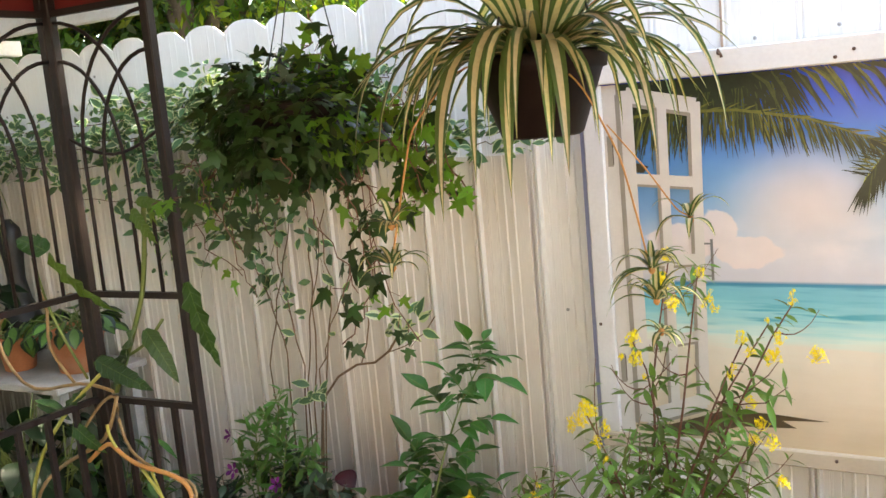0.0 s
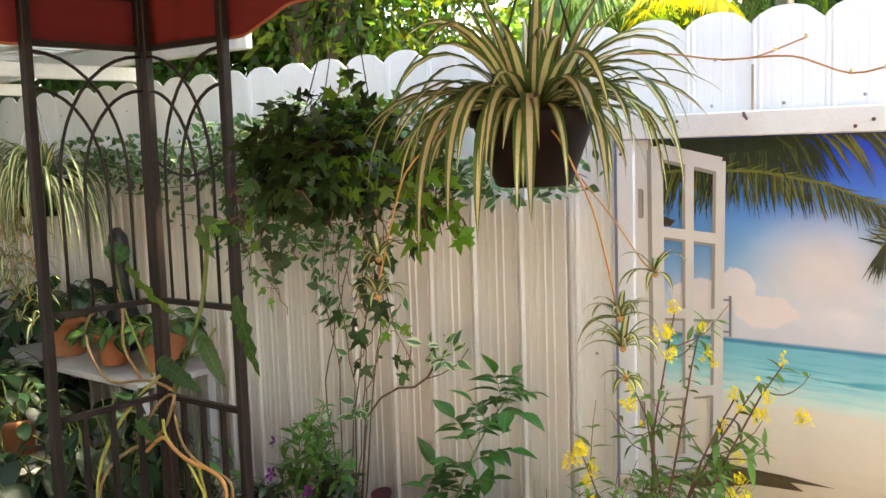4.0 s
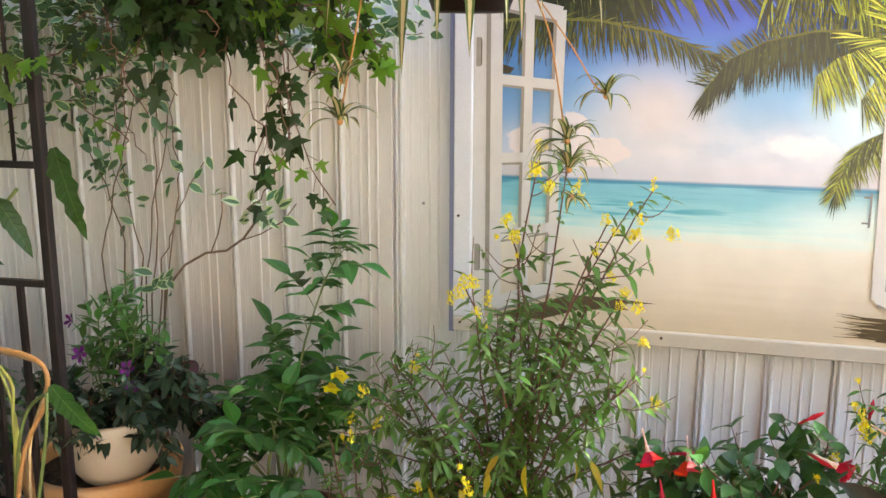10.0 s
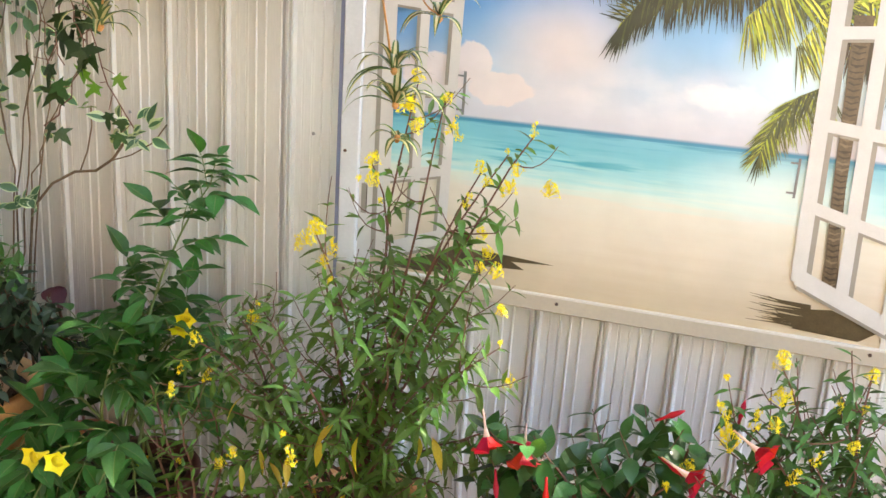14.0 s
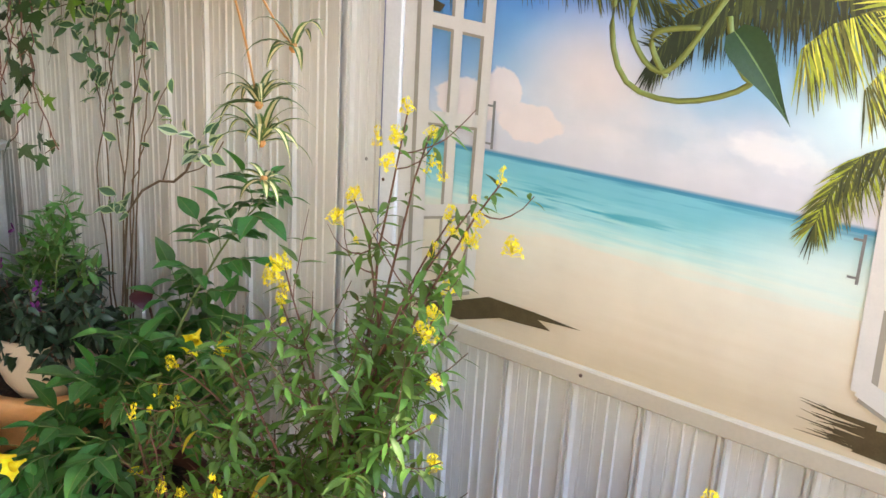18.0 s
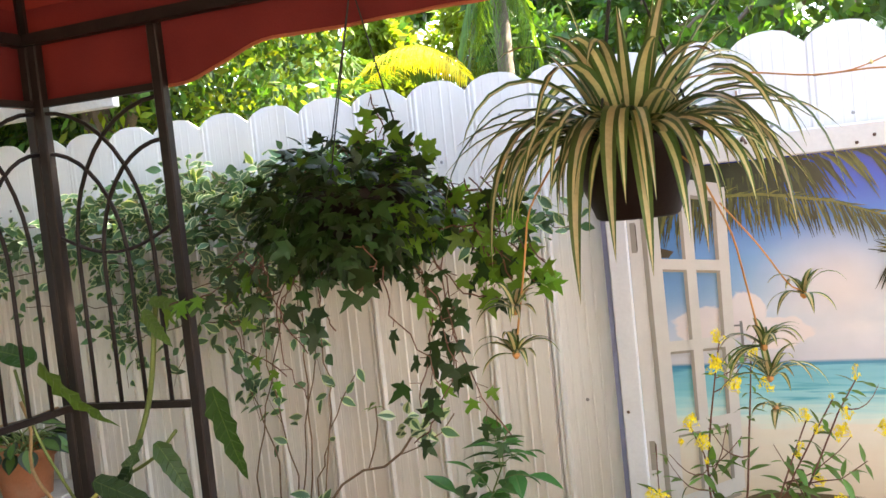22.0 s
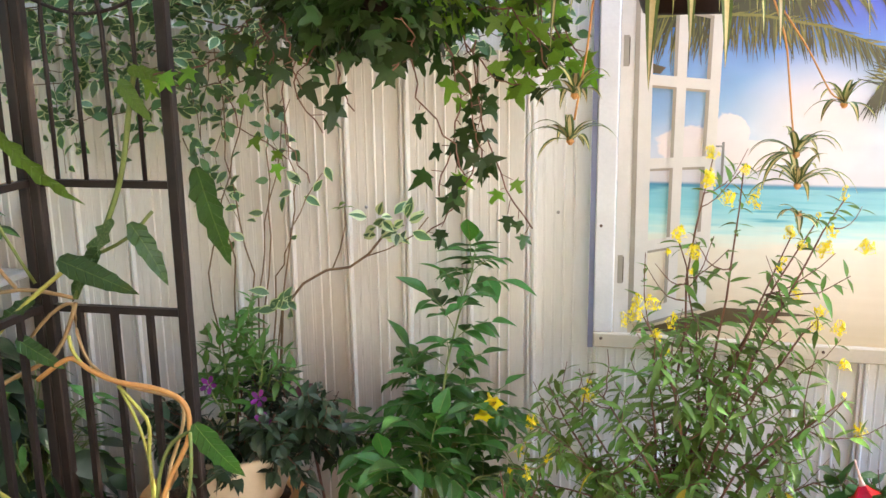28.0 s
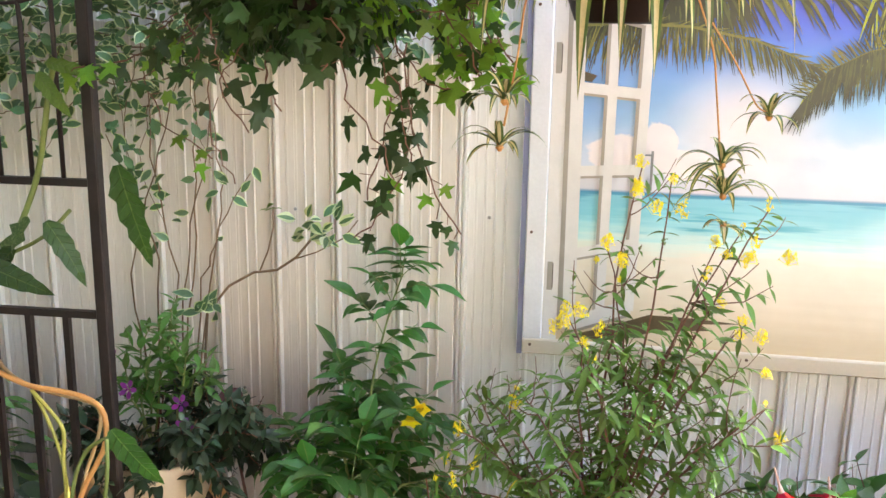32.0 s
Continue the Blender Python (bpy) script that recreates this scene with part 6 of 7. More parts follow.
THRY2_M = variants("leaf", lambda i: leaf_shape(LANCE, 0.3, 0.15 + 0.15 * i), [leafy("dense_thryallis_leaf", (0.064, 0.142, 0.034), 0.3, 0.42, 0.45)], 3)
thry2 = thing("thryallis_shrub", (0.36, 1.62, 0), "bushy shrub dotted with yellow flowers in a brown pot", "potted plant")
pot(thry2, (0.36, 1.62, 0), 0.15, 0.11, 0.36, TERRA, 0.02, 0.05)
tips = [(0.10, 1.54, 0.76), (0.13, 1.60, 0.845), (0.047, 1.55, 0.77), (0.19, 1.50, 0.74), (0.26, 1.60, 0.85), (0.01, 1.50, 0.685), (0.115, 1.50, 0.61), (0.04, 1.45, 0.58), (0.40, 1.64, 0.86), (0.48, 1.62, 0.82), (0.56, 1.62, 0.74), (0.13, 1.40, 0.55), (0.13, 1.36, 0.50), (0.32, 1.60, 0.82), (0.22, 1.58, 0.80),
        (0.20, 1.44, 0.52), (0.30, 1.42, 0.58), (0.42, 1.48, 0.66), (0.52, 1.5, 0.6), (0.36, 1.74, 0.80), (0.22, 1.72, 0.72), (0.28, 1.50, 0.70), (0.36, 1.52, 0.74), (0.20, 1.62, 0.68), (0.16, 1.48, 0.60), (0.24, 1.38, 0.46), (0.38, 1.40, 0.50), (0.10, 1.60, 0.56), (0.30, 1.55, 0.55)]
ends = shrub(thry2, (0.34, 1.60, 0.33), tips, THRY2_M, (0.030, 0.054), 0.019, STEM_R, 0.3, 8, (0.06, 0.15), 300, 0.07)
blossoms(thry2, [Vector(t) for t in tips[:15]] + [Vector(t) - Vector((rnd(-0.03, 0.03), 0.02, rnd(0.02, 0.06))) for t in tips[:15]] + [e for e, _ in ends[2:90:9]])

# strap-leaved plant on a stand near the path
stand = thing("plant_stand", (0.07, 0.80, 0), "small dark wooden plant stand", "plant stand")
part("top", Mesh().lathe((0.07, 0.80, 0.55), [(0.11, 0), (0.115, 0.006), (0.115, 0.018), (0.11, 0.022)], 28), BARK, stand)
for k in range(3):
    a = k * 2.094 + 0.4
    part("leg", Mesh().tube([(0.07 + 0.08 * math.cos(a), 0.80 + 0.08 * math.sin(a), 0.552), (0.07 + 0.13 * math.cos(a), 0.80 + 0.13 * math.sin(a), 0.0)], 0.011, 8), BARK, stand)
brom = thing("bromeliad", (0.07, 0.80, 0.572), "strap-leaved bromeliad with dark leaf tips and orange leaf bases", "potted plant")
pot(brom, (0.07, 0.80, 0.572), 0.085, 0.06, 0.14, TERRA, 0.014, 0.03)


def strap(base, ctrl, tip, w, bands):
    """A broad channelled leaf along a curve, in three colour bands from base to tip."""
    m = Mesh()
    a, c, e = Vector(base), Vector(ctrl), Vector(tip)
    n = 20
    for i in range(n):
        t = i / (n - 1)
        p = a.lerp(c, t).lerp(c.lerp(e, t), t)
        d = (c.lerp(e, t) - a.lerp(c, t)).normalized()
        x = d.cross(Vector((-0.3, -0.8, 0.5))).normalized()
        ww = w * (0.75 + 0.45 * t) * (1 - max(0, (t - 0.45) / 0.55) ** 2.6)
        nr = x.cross(d)
        for u, k in ((-0.5, 0.2), (-0.25, 0.05), (0, 0), (0.25, 0.05), (0.5, 0.2)):
            m.v.append(tuple(p + x * (u * ww) + nr * (k * ww)))
        if i:
            o = (i - 1) * 5
            for j in range(4):
                m.f.append((o + j, o + j + 1, o + j + 6, o + j + 5))
                m.m.append(0 if t < bands[0] else 1 if t < bands[1] else 2)
    return m


def graded(name, stops, z0, z1):
    """A leaf whose colour runs from base to tip, with streaks along it."""
    m = leafy(name, (0.1, 0.1, 0.1), 0.12, 0.4, 0.0, 0.0, spec=0.2)
    n, l = m.node_tree.nodes, m.node_tree.links
    co = n.new("ShaderNodeTexCoord")
    sep = n.new("ShaderNodeSeparateXYZ")
    l.new(co.outputs["Object"], sep.inputs[0])
    nz = n.new("ShaderNodeTexNoise")
    nz.inputs["Scale"].default_value = 40
    l.new(co.outputs["Object"], nz.inputs["Vector"])
    r = n.new("ShaderNodeMapRange")
    r.inputs["From Min"].default_value, r.inputs["From Max"].default_value = z0, z1
    l.new(sep.outputs["Z"], r.inputs["Value"])
    ad = n.new("ShaderNodeMath")
    ad.operation = "MULTIPLY_ADD"
    ad.inputs[1].default_value, ad.inputs[2].default_value = 0.12, -0.06
    l.new(nz.outputs["Fac"], ad.inputs[0])
    su = n.new("ShaderNodeMath")
    l.new(ad.outputs[0], su.inputs[0])
    l.new(r.outputs[0], su.inputs[1])
    ramp = n.new("ShaderNodeValToRGB")
    l.new(su.outputs[0], ramp.inputs["Fac"])
    els = ramp.color_ramp.elements
    els[0].position, els[0].color = stops[0][0], (*stops[0][1], 1)
    els[1].position, els[1].color = stops[-1][0], (*stops[-1][1], 1)
    for p, c in stops[1:-1]:
        els.new(p).color = (*c, 1)
    l.new(ramp.outputs["Color"], n["Hue/Saturation/Value"].inputs["Color"])
    return m


BROM = graded("bromeliad_leaf", ((0.0, (0.55, 0.16, 0.04)), (0.32, (0.42, 0.20, 0.05)), (0.44, (0.12, 0.15, 0.04)), (0.62, (0.024, 0.038, 0.014)), (0.85, (0.008, 0.012, 0.008))), 0.68, 1.06)
part("leaf", strap((0.05, 0.79, 0.68), (-0.022, 0.70, 0.975), (-0.130, 0.618, 1.050), 0.045, (2, 3)), [BROM], brom, smooth=True)

stool = thing("white_stool", (-0.485, 0.46, 0), "tall white round garden stool", "stool")
part("seat", Mesh().lathe((-0.485, 0.46, 0.845), [(0.11, 0), (0.122, 0.008), (0.124, 0.022), (0.118, 0.03), (0.06, 0.034)], 36), CREAM, stool, "white round seat", smooth=True)
for k in range(4):
    a = k * 1.571 + 0.5
    part("leg", Mesh().tube([(-0.485 + 0.085 * math.cos(a), 0.46 + 0.085 * math.sin(a), 0.85), (-0.485 + 0.14 * math.cos(a), 0.46 + 0.14 * math.sin(a), 0)], 0.01, 8), WHITE_WOOD, stool)

# ---------------------------------------------------------------- variegated vine on the fence
wvine = thing("fence_vine", (-1.76, 2.04, 0), "variegated vine spreading along the fence from a black pot", "climbing plant")
pot(wvine, (-1.76, 2.03, 0), 0.085, 0.065, 0.17, BROWN_POT)
vp, vg, vs_ = [], [], Mesh()


def vine_line(pts, step, r=0.0022, kinds=(0.75,), size=(0.028, 0.052), spread=0.05, from_t=0.0, mesh=None):
    pts = [Vector(p) for p in pts]
    fine = []
    for i in range(len(pts) - 1):
        fine += [pts[i].lerp(pts[i + 1], k / 4) + Vector((rnd(-0.008, 0.008), rnd(-0.004, 0.004), rnd(-0.008, 0.008))) for k in range(4)]
    fine.append(pts[-1])
    (mesh or vs_).tube(fine, [r * (1 - 0.5 * i / len(fine)) for i in range(len(fine))], 5)
    ln = sum((fine[i + 1] - fine[i]).length for i in range(len(fine) - 1))
    n = int(ln * (1 - from_t) / step)
    for i in range(n):
        p, d = along(fine, from_t + (1 - from_t) * (i + rnd(0, 1)) / max(n, 1))
        q = p + Vector((rnd(-spread, spread), rnd(-0.04, 0.02), rnd(-spread, spread)))
        q.y = min(q.y, FENCE_Y - 0.03)
        o = Vector((rnd(-1, 1), rnd(-0.9, 0.1), rnd(-0.7, 0.7))).normalized()
        (vp if rnd(0, 1) < kinds[0] else vg).append(leaf_at(q, o, rnd(*size), rnd(-0.5, 0.5), (rnd(-0.3, 0.3), -0.8, rnd(0.2, 0.9))))


for x0, x1, z, dz in ((-1.75, -3.25, 1.50, 0.03), (-1.70, -3.20, 1.58, 0.0), (-1.72, -3.05, 1.42, 0.06), (-1.70, -2.5, 1.64, -0.02), (-1.72, -2.6, 1.34, 0.0), (-1.75, -2.35, 1.27, -0.03), (-1.66, -1.35, 1.58, -0.04), (-1.64, -1.32, 1.62, 0.0),
                      (-1.40, -2.3, 1.60, 0.02), (-1.45, -2.3, 1.64, -0.03), (-1.42, -2.2, 1.52, 0.04), (-1.5, -2.4, 1.56, 0.0), (-1.45, -2.3, 1.46, -0.02), (-1.35, -1.9, 1.66, -0.04), (-1.5, -2.3, 1.38, 0.0), (-1.66, -1.05, 1.50, -0.04), (-1.60, -0.93, 1.49, -0.02), (-1.4, -0.92, 1.47, 0.0), (-1.62, -2.05, 1.66, 0.0), (-1.62, -1.42, 1.54, 0.02), (-1.7, -3.3, 1.53, -0.02)):
    n = 7
    vine_line([(x0 + (x1 - x0) * i / (n - 1), 2.06 + rnd(-0.05, 0.03), z + dz * i / (n - 1) + rnd(-0.02, 0.02)) for i in range(n)], 0.0082 if z > 1.4 else 0.013, spread=0.05)
for x, zt, zb in ((-1.90, 1.45, 1.05), (-2.02, 1.42, 1.10), (-2.2, 1.45, 1.15), (-2.3, 1.5, 1.1), (-1.82, 1.40, 1.0), (-1.70, 1.42, 1.12), (-1.78, 1.30, 0.95)):
    vine_line([(x, 2.06, zt), (x + rnd(-0.05, 0.05), 2.04, (zt + zb) / 2), (x + rnd(-0.08, 0.08), 2.04, zb)], 0.018, 0.0014, spread=0.03)
for a, b, c in (((-1.74, 2.03, 0.14), (-1.72, 2.02, 0.85), (-1.80, 2.05, 1.45)), ((-1.77, 2.03, 0.14), (-1.66, 2.02, 0.95), (-1.66, 2.05, 1.55)), ((-1.75, 2.03, 0.14), (-1.70, 2.0, 0.80), (-1.60, 2.04, 1.30)), ((-1.78, 2.03, 0.14), (-1.84, 2.02, 0.85), (-1.70, 2.05, 1.35)),
                ((-1.74, 2.02, 0.14), (-1.64, 2.0, 0.85), (-1.52, 2.03, 1.12)), ((-1.77, 2.03, 0.14), (-1.76, 2.0, 0.9), (-1.90, 2.04, 1.2)), ((-1.75, 2.02, 0.14), (-1.60, 2.0, 0.95), (-1.62, 2.03, 1.28))):
    st = Mesh()
    vine_line([a, Vector(a).lerp(Vector(b), 0.5) + Vector((rnd(-0.02, 0.02), 0, 0)), b, Vector(b).lerp(Vector(c), 0.5) + Vector((rnd(-0.03, 0.03), 0, 0)), c], 0.085, 0.0030, (0.6,), from_t=0.66, spread=0.03, mesh=st)
    part("stem", st, BARK, wvine, "thin brown woody stem", smooth=True)
part("vine", vs_, BARK, wvine, kind="stuff")
leaves(wvine, "leaf", VINE_M, vp, 300)
leaves(wvine, "leaf", VINE_GM, vg, 100)
twig = thing("variegated_twig_plant", (-1.60, 1.93, 0), "bare brown twig ending in a tuft of cream-edged leaves", "potted plant")
pot(twig, (-1.60, 1.93, 0), 0.07, 0.05, 0.13, BROWN_POT)
part("stem", Mesh().tube([(-1.60, 1.93, 0.10), (-1.63, 1.94, 0.50), (-1.615, 1.96, 0.78), (-1.56, 1.97, 0.85), (-1.50, 1.98, 0.885), (-1.44, 1.98, 0.895), (-1.39, 1.98, 0.93), (-1.34, 1.97, 0.99)], 0.0036, 6), BARK, twig, smooth=True)
part("stem", Mesh().tube([(-1.485, 1.98, 0.888), (-1.462, 1.98, 0.94), (-1.447, 1.98, 1.0), (-1.447, 1.98, 1.05)], 0.002, 6), BARK, twig, smooth=True)
part("stem", Mesh().tube([(-1.395, 1.98, 0.925), (-1.34, 1.98, 0.945), (-1.27, 1.97, 0.985), (-1.235, 1.97, 1.03)], 0.0018, 6), BARK, twig, smooth=True)
tp = []
for i in range(22):
    o = Vector((rnd(-1, 1), rnd(-0.8, 0.3), rnd(-0.5, 0.9))).normalized()
    tp.append(leaf_at(Vector((-1.335, 1.97, 0.995)) + o * 0.02 + Vector((rnd(-0.045, 0.05), 0, rnd(-0.02, 0.03))), o, rnd(0.036, 0.058), rnd(-0.5, 0.5), (0, -0.8, 0.5)))
for i in range(12):
    o = Vector((rnd(-1, 1), rnd(-0.8, 0.3), rnd(-0.2, 0.9))).normalized()
    tp.append(leaf_at(Vector((-1.62, 1.93, 0.80)) + Vector((rnd(-0.05, 0.05), rnd(-0.02, 0.02), rnd(-0.02, 0.03))), o, rnd(0.035, 0.055), rnd(-0.5, 0.5), (0, -0.8, 0.5)))
leaves(twig, "leaf", CREAM_M, tp[:15], label="leaf mostly cream")
leaves(twig, "leaf", VINE_M, tp[15:])
leaves(twig, "leaf", HEART_LM, [leaf_at((-1.447 + rnd(-0.02, 0.02), 1.97, 1.05 + rnd(-0.02, 0.01)), (rnd(-1, 1), -0.4, rnd(-0.2, 0.4)), 0.025) for _ in range(6)])

# ---------------------------------------------------------------- climbing philodendron on the gazebo
climb = thing("climbing_philodendron", (-1.685, 1.37, 0), "philodendron in a red clay pot climbing the gazebo", "climbing plant")
pot(climb, (-1.685, 1.37, 0), 0.148, 0.10, 0.345, mat("red_clay", (0.36, 0.085, 0.04), 0.5, 0.12, 9, 120, 0.15, stain=(0.2, 0.06, 0.04), stain_amount=0.4, stain_scale=6), 0.02, 0.05)


def smooth_line(pts, k=3, rounds=2):
    fine = []
    for i in range(len(pts) - 1):
        a, b = Vector(pts[i]), Vector(pts[i + 1])
        fine += [a.lerp(b, j / k) for j in range(k)]
    fine.append(Vector(pts[-1]))
    for _ in range(rounds):
        fine = [fine[0]] + [(fine[i - 1] + fine[i] * 2 + fine[i + 1]) / 4 for i in range(1, len(fine) - 1)] + [fine[-1]]
    return fine


STEM_T = mat("tan_aerial_stem", (0.29, 0.18, 0.08), 0.6, 0.25, 30, 160, 0.3)
STEM_Y = mat("yellow_green_stem", (0.36, 0.34, 0.07), 0.55, 0.2, 30, 160, 0.2)
for mt_, r, pts in (
        (STEM_T, 0.0040, [(-1.64, 1.39, 0.33), (-1.655, 1.42, 0.46), (-1.68, 1.46, 0.56), (-1.645, 1.49, 0.66), (-1.64, 1.50, 0.725), (-1.72, 1.50, 0.735), (-1.79, 1.50, 0.745), (-1.86, 1.50, 0.78), (-1.885, 1.50, 0.86), (-1.875, 1.50, 0.93), (-1.93, 1.49, 0.90), (-2.0, 1.48, 0.82)]),
        (STEM_Y, 0.0036, [(-1.65, 1.36, 0.33), (-1.68, 1.42, 0.48), (-1.72, 1.48, 0.57), (-1.745, 1.49, 0.66), (-1.79, 1.50, 0.735)]),
        (STEM_T, 0.005, [(-1.875, 1.50, 0.92), (-1.92, 1.49, 0.80), (-2.02, 1.45, 0.76), (-2.10, 1.42, 0.70), (-2.13, 1.40, 0.62), (-2.08, 1.38, 0.52)]),
        (STEM_Y, 0.005, [(-1.89, 1.49, 0.99), (-2.0, 1.46, 0.90), (-2.09, 1.42, 0.78), (-2.13, 1.40, 0.66), (-2.10, 1.38, 0.58), (-2.02, 1.36, 0.55), (-1.92, 1.36, 0.50), (-1.80, 1.37, 0.42), (-1.68, 1.37, 0.33)]),
        (STEM_T, 0.0045, [(-1.88, 1.50, 0.93), (-2.0, 1.50, 0.95), (-2.19, 1.49, 0.90), (-2.30, 1.50, 0.98), (-2.32, 1.50, 1.06), (-2.26, 1.50, 1.12), (-2.1, 1.50, 1.14), (-2.0, 1.51, 1.17)]),
        (STEM_G, 0.006, [(-1.875, 1.50, 0.93), (-1.83, 1.51, 1.02), (-1.78, 1.51, 1.11), (-1.755, 1.52, 1.18), (-1.735, 1.52, 1.26), (-1.72, 1.52, 1.34), (-1.69, 1.50, 1.40)]),
        (STEM_G, 0.004, [(-1.83, 1.51, 1.02), (-1.74, 1.50, 1.06), (-1.68, 1.50, 1.12)]),
        (STEM_G, 0.0035, [(-1.96, 1.49, 0.96), (-2.04, 1.47, 1.12), (-2.06, 1.46, 1.27)]),
        (STEM_G, 0.004, [(-1.63, 1.37, 0.33), (-1.61, 1.40, 0.48), (-1.58, 1.40, 0.62), (-1.59, 1.42, 0.69)]),
        (STEM_G, 0.004, [(-1.66, 1.36, 0.33), (-1.67, 1.30, 0.42), (-1.70, 1.27, 0.52)]),
        (STEM_T, 0.004, [(-2.0, 1.48, 0.95), (-2.06, 1.46, 1.04), (-2.03, 1.46, 1.14), (-2.045, 1.45, 1.20)]),
        (STEM_O, 0.0055, [(-1.95, 1.45, 0.762), (-1.90, 1.45, 0.80), (-1.86, 1.45, 0.822), (-1.83, 1.45, 0.795), (-1.764, 1.45, 0.77), (-1.687, 1.45, 0.768), (-1.63, 1.45, 0.755), (-1.605, 1.45, 0.73), (-1.60, 1.44, 0.66), (-1.665, 1.42, 0.56), (-1.68, 1.39, 0.36)]),
        (STEM_Y, 0.004, [(-1.864, 1.45, 0.865), (-1.862, 1.45, 0.835), (-1.84, 1.45, 0.805)]),
        (STEM_Y, 0.0042, [(-1.762, 1.45, 0.765), (-1.72, 1.45, 0.72), (-1.694, 1.45, 0.687), (-1.70, 1.44, 0.62), (-1.688, 1.43, 0.57), (-1.685, 1.40, 0.36)]),
        (STEM_G, 0.0042, [(-1.585, 1.44, 0.69), (-1.605, 1.44, 0.68), (-1.64, 1.44, 0.66), (-1.66, 1.43, 0.625), (-1.675, 1.42, 0.56), (-1.68, 1.39, 0.36)])):
    part("stem", Mesh().tube(smooth_line(pts), r, 7), mt_, climb, smooth=True)
ARROW = []
for i, k in enumerate((0.9, 1.05, 1.0)):
    a = leaf_shape([w * k * 0.74 for w in (0.06, 0.16, 0.20, 0.205, 0.20, 0.195, 0.185, 0.172, 0.152, 0.125, 0.09, 0.05, 0.0)], 0.12, 0.10 + 0.1 * i, rib=0.04)
    a.v = [(x * (1 + 0.07 * math.sin(y * 31 + i)), y, z + abs(x) * 0.28 * math.sin(y * 27 + 2 * i + (1.3 if x > 0 else 0))) for x, y, z in a.v]
    ARROW.append(a)
CLIMB_G = veined(leafy("climber_leaf", (0.036, 0.092, 0.020), 0.3, 0.36), 9, 0.8, (0.10, 0.19, 0.06), 0.55)
ARROW_N = [Mesh().put(a, Matrix.Diagonal((0.66, 1, 1, 1))) for a in ARROW]
ARROW_D = [a.data("leaf", [CLIMB_G, RIBC], True) for a in ARROW]
CLIMB_L = veined(leafy("young_climber_leaf", (0.10, 0.19, 0.040), 0.38, 0.38), 9, 0.8, (0.19, 0.28, 0.09), 0.5)
ARROW_N = [a.data("leaf", [CLIMB_L, RIBC], True) for a in ARROW_N]
ARROW_L = [a.data("leaf", [CLIMB_L, RIBC], True) for a in ARROW]
PALE = leafy("pale_variegated_leaf", (0.24, 0.30, 0.15), 0.3, 0.4)
ARROW_P = [a.data("leaf", [mat("mottled_climber_leaf", (0.07, 0.14, 0.045), 0.42, 0.3, 60, 200, 0.25, trans=0.3, stain=(0.34, 0.40, 0.24), stain_amount=0.8, stain_scale=46), RIBC], True) for a in ARROW]
for p, e, kinds, roll in (((-2.00, 1.47, 1.285), (-2.17, 1.45, 1.335), ARROW_D, 0.2), ((-1.97, 1.45, 1.285), (-1.845, 1.42, 1.115), ARROW_N, 0.7), ((-1.87, 1.46, 1.025), (-1.70, 1.42, 0.965), ARROW_D, 0.1), ((-1.72, 1.49, 1.10), (-1.635, 1.45, 0.985), ARROW_D, -0.4),
                          ((-1.565, 1.49, 1.215), (-1.515, 1.45, 1.015), ARROW_D, 0.25), ((-1.76, 1.50, 1.10), (-1.895, 1.47, 0.955), ARROW_P, 0.3), ((-1.585, 1.44, 0.705), (-1.50, 1.42, 0.565), ARROW_D, 0.2), ((-1.70, 1.50, 1.40), (-1.60, 1.46, 1.38), ARROW_L, 0.0), ((-1.72, 1.50, 1.38), (-1.66, 1.45, 1.30), ARROW_L, 0.3),
                          ((-1.80, 1.50, 1.04), (-1.90, 1.44, 0.93), ARROW_D, 0.0), ((-2.13, 1.42, 0.60), (-2.2, 1.36, 0.48), ARROW_L, 0.2), ((-1.95, 1.48, 0.93), (-2.06, 1.40, 0.88), ARROW_D, 0.2), ((-1.99, 1.46, 0.85), (-1.88, 1.40, 0.80), ARROW_D, 0.2)):
    p, e = Vector(p), Vector(e)
    p.y, e.y = p.y - 0.01, e.y + 0.03
    part("leaf", random.choice(kinds), None, climb, "broad glossy philodendron leaf", at=leaf_at(p, e - p, (e - p).length, roll, (0.1, -0.8, 0.55)))
LOBED = ivy_shape(wob=0.1).data("leaf", [PALE], True)
for p, s in (((-1.74, 1.26, 0.52), 0.13), ((-1.62, 1.22, 0.47), 0.11), ((-1.66, 1.24, 0.58), 0.09)):
    part("leaf", LOBED, None, climb, "pale mottled lobed leaf", at=leaf_at(p, (rnd(-0.4, 0.4), -0.6, -0.5), s, 0.2, (0, -0.7, 0.7)))


# ---------------------------------------------------------------- shelf corner
def shelf(name, x0, x1, y0, y1, z, label):
    t = thing(name, ((x0 + x1) / 2, (y0 + y1) / 2, 0), label, "shelf")
    part("board", Mesh().box((x0, y0, z - 0.022), (x1, y1, z), bevel=0.003), WEATHERED, t)
    for x in (x0 + 0.04, x1 - 0.04):
        for y in (y0 + 0.04, y1 - 0.04):
            part("leg", Mesh().box((x - 0.016, y - 0.016, 0), (x + 0.016, y + 0.016, z - 0.022)), WEATHERED, t)
    return t


WEATHERED = mat("weathered_white_wood", (0.46, 0.43, 0.39), 0.65, 0.15, 9, 120, 0.3, stain=(0.16, 0.13, 0.10), stain_amount=0.6, stain_scale=5)
shelf("plant_shelf", -3.45, -2.44, 1.74, 2.09, 0.815, "white wooden plant shelf against the fence")
shelf("plant_bench", -3.45, -2.62, 1.36, 1.70, 0.57, "low white wooden plant bench")


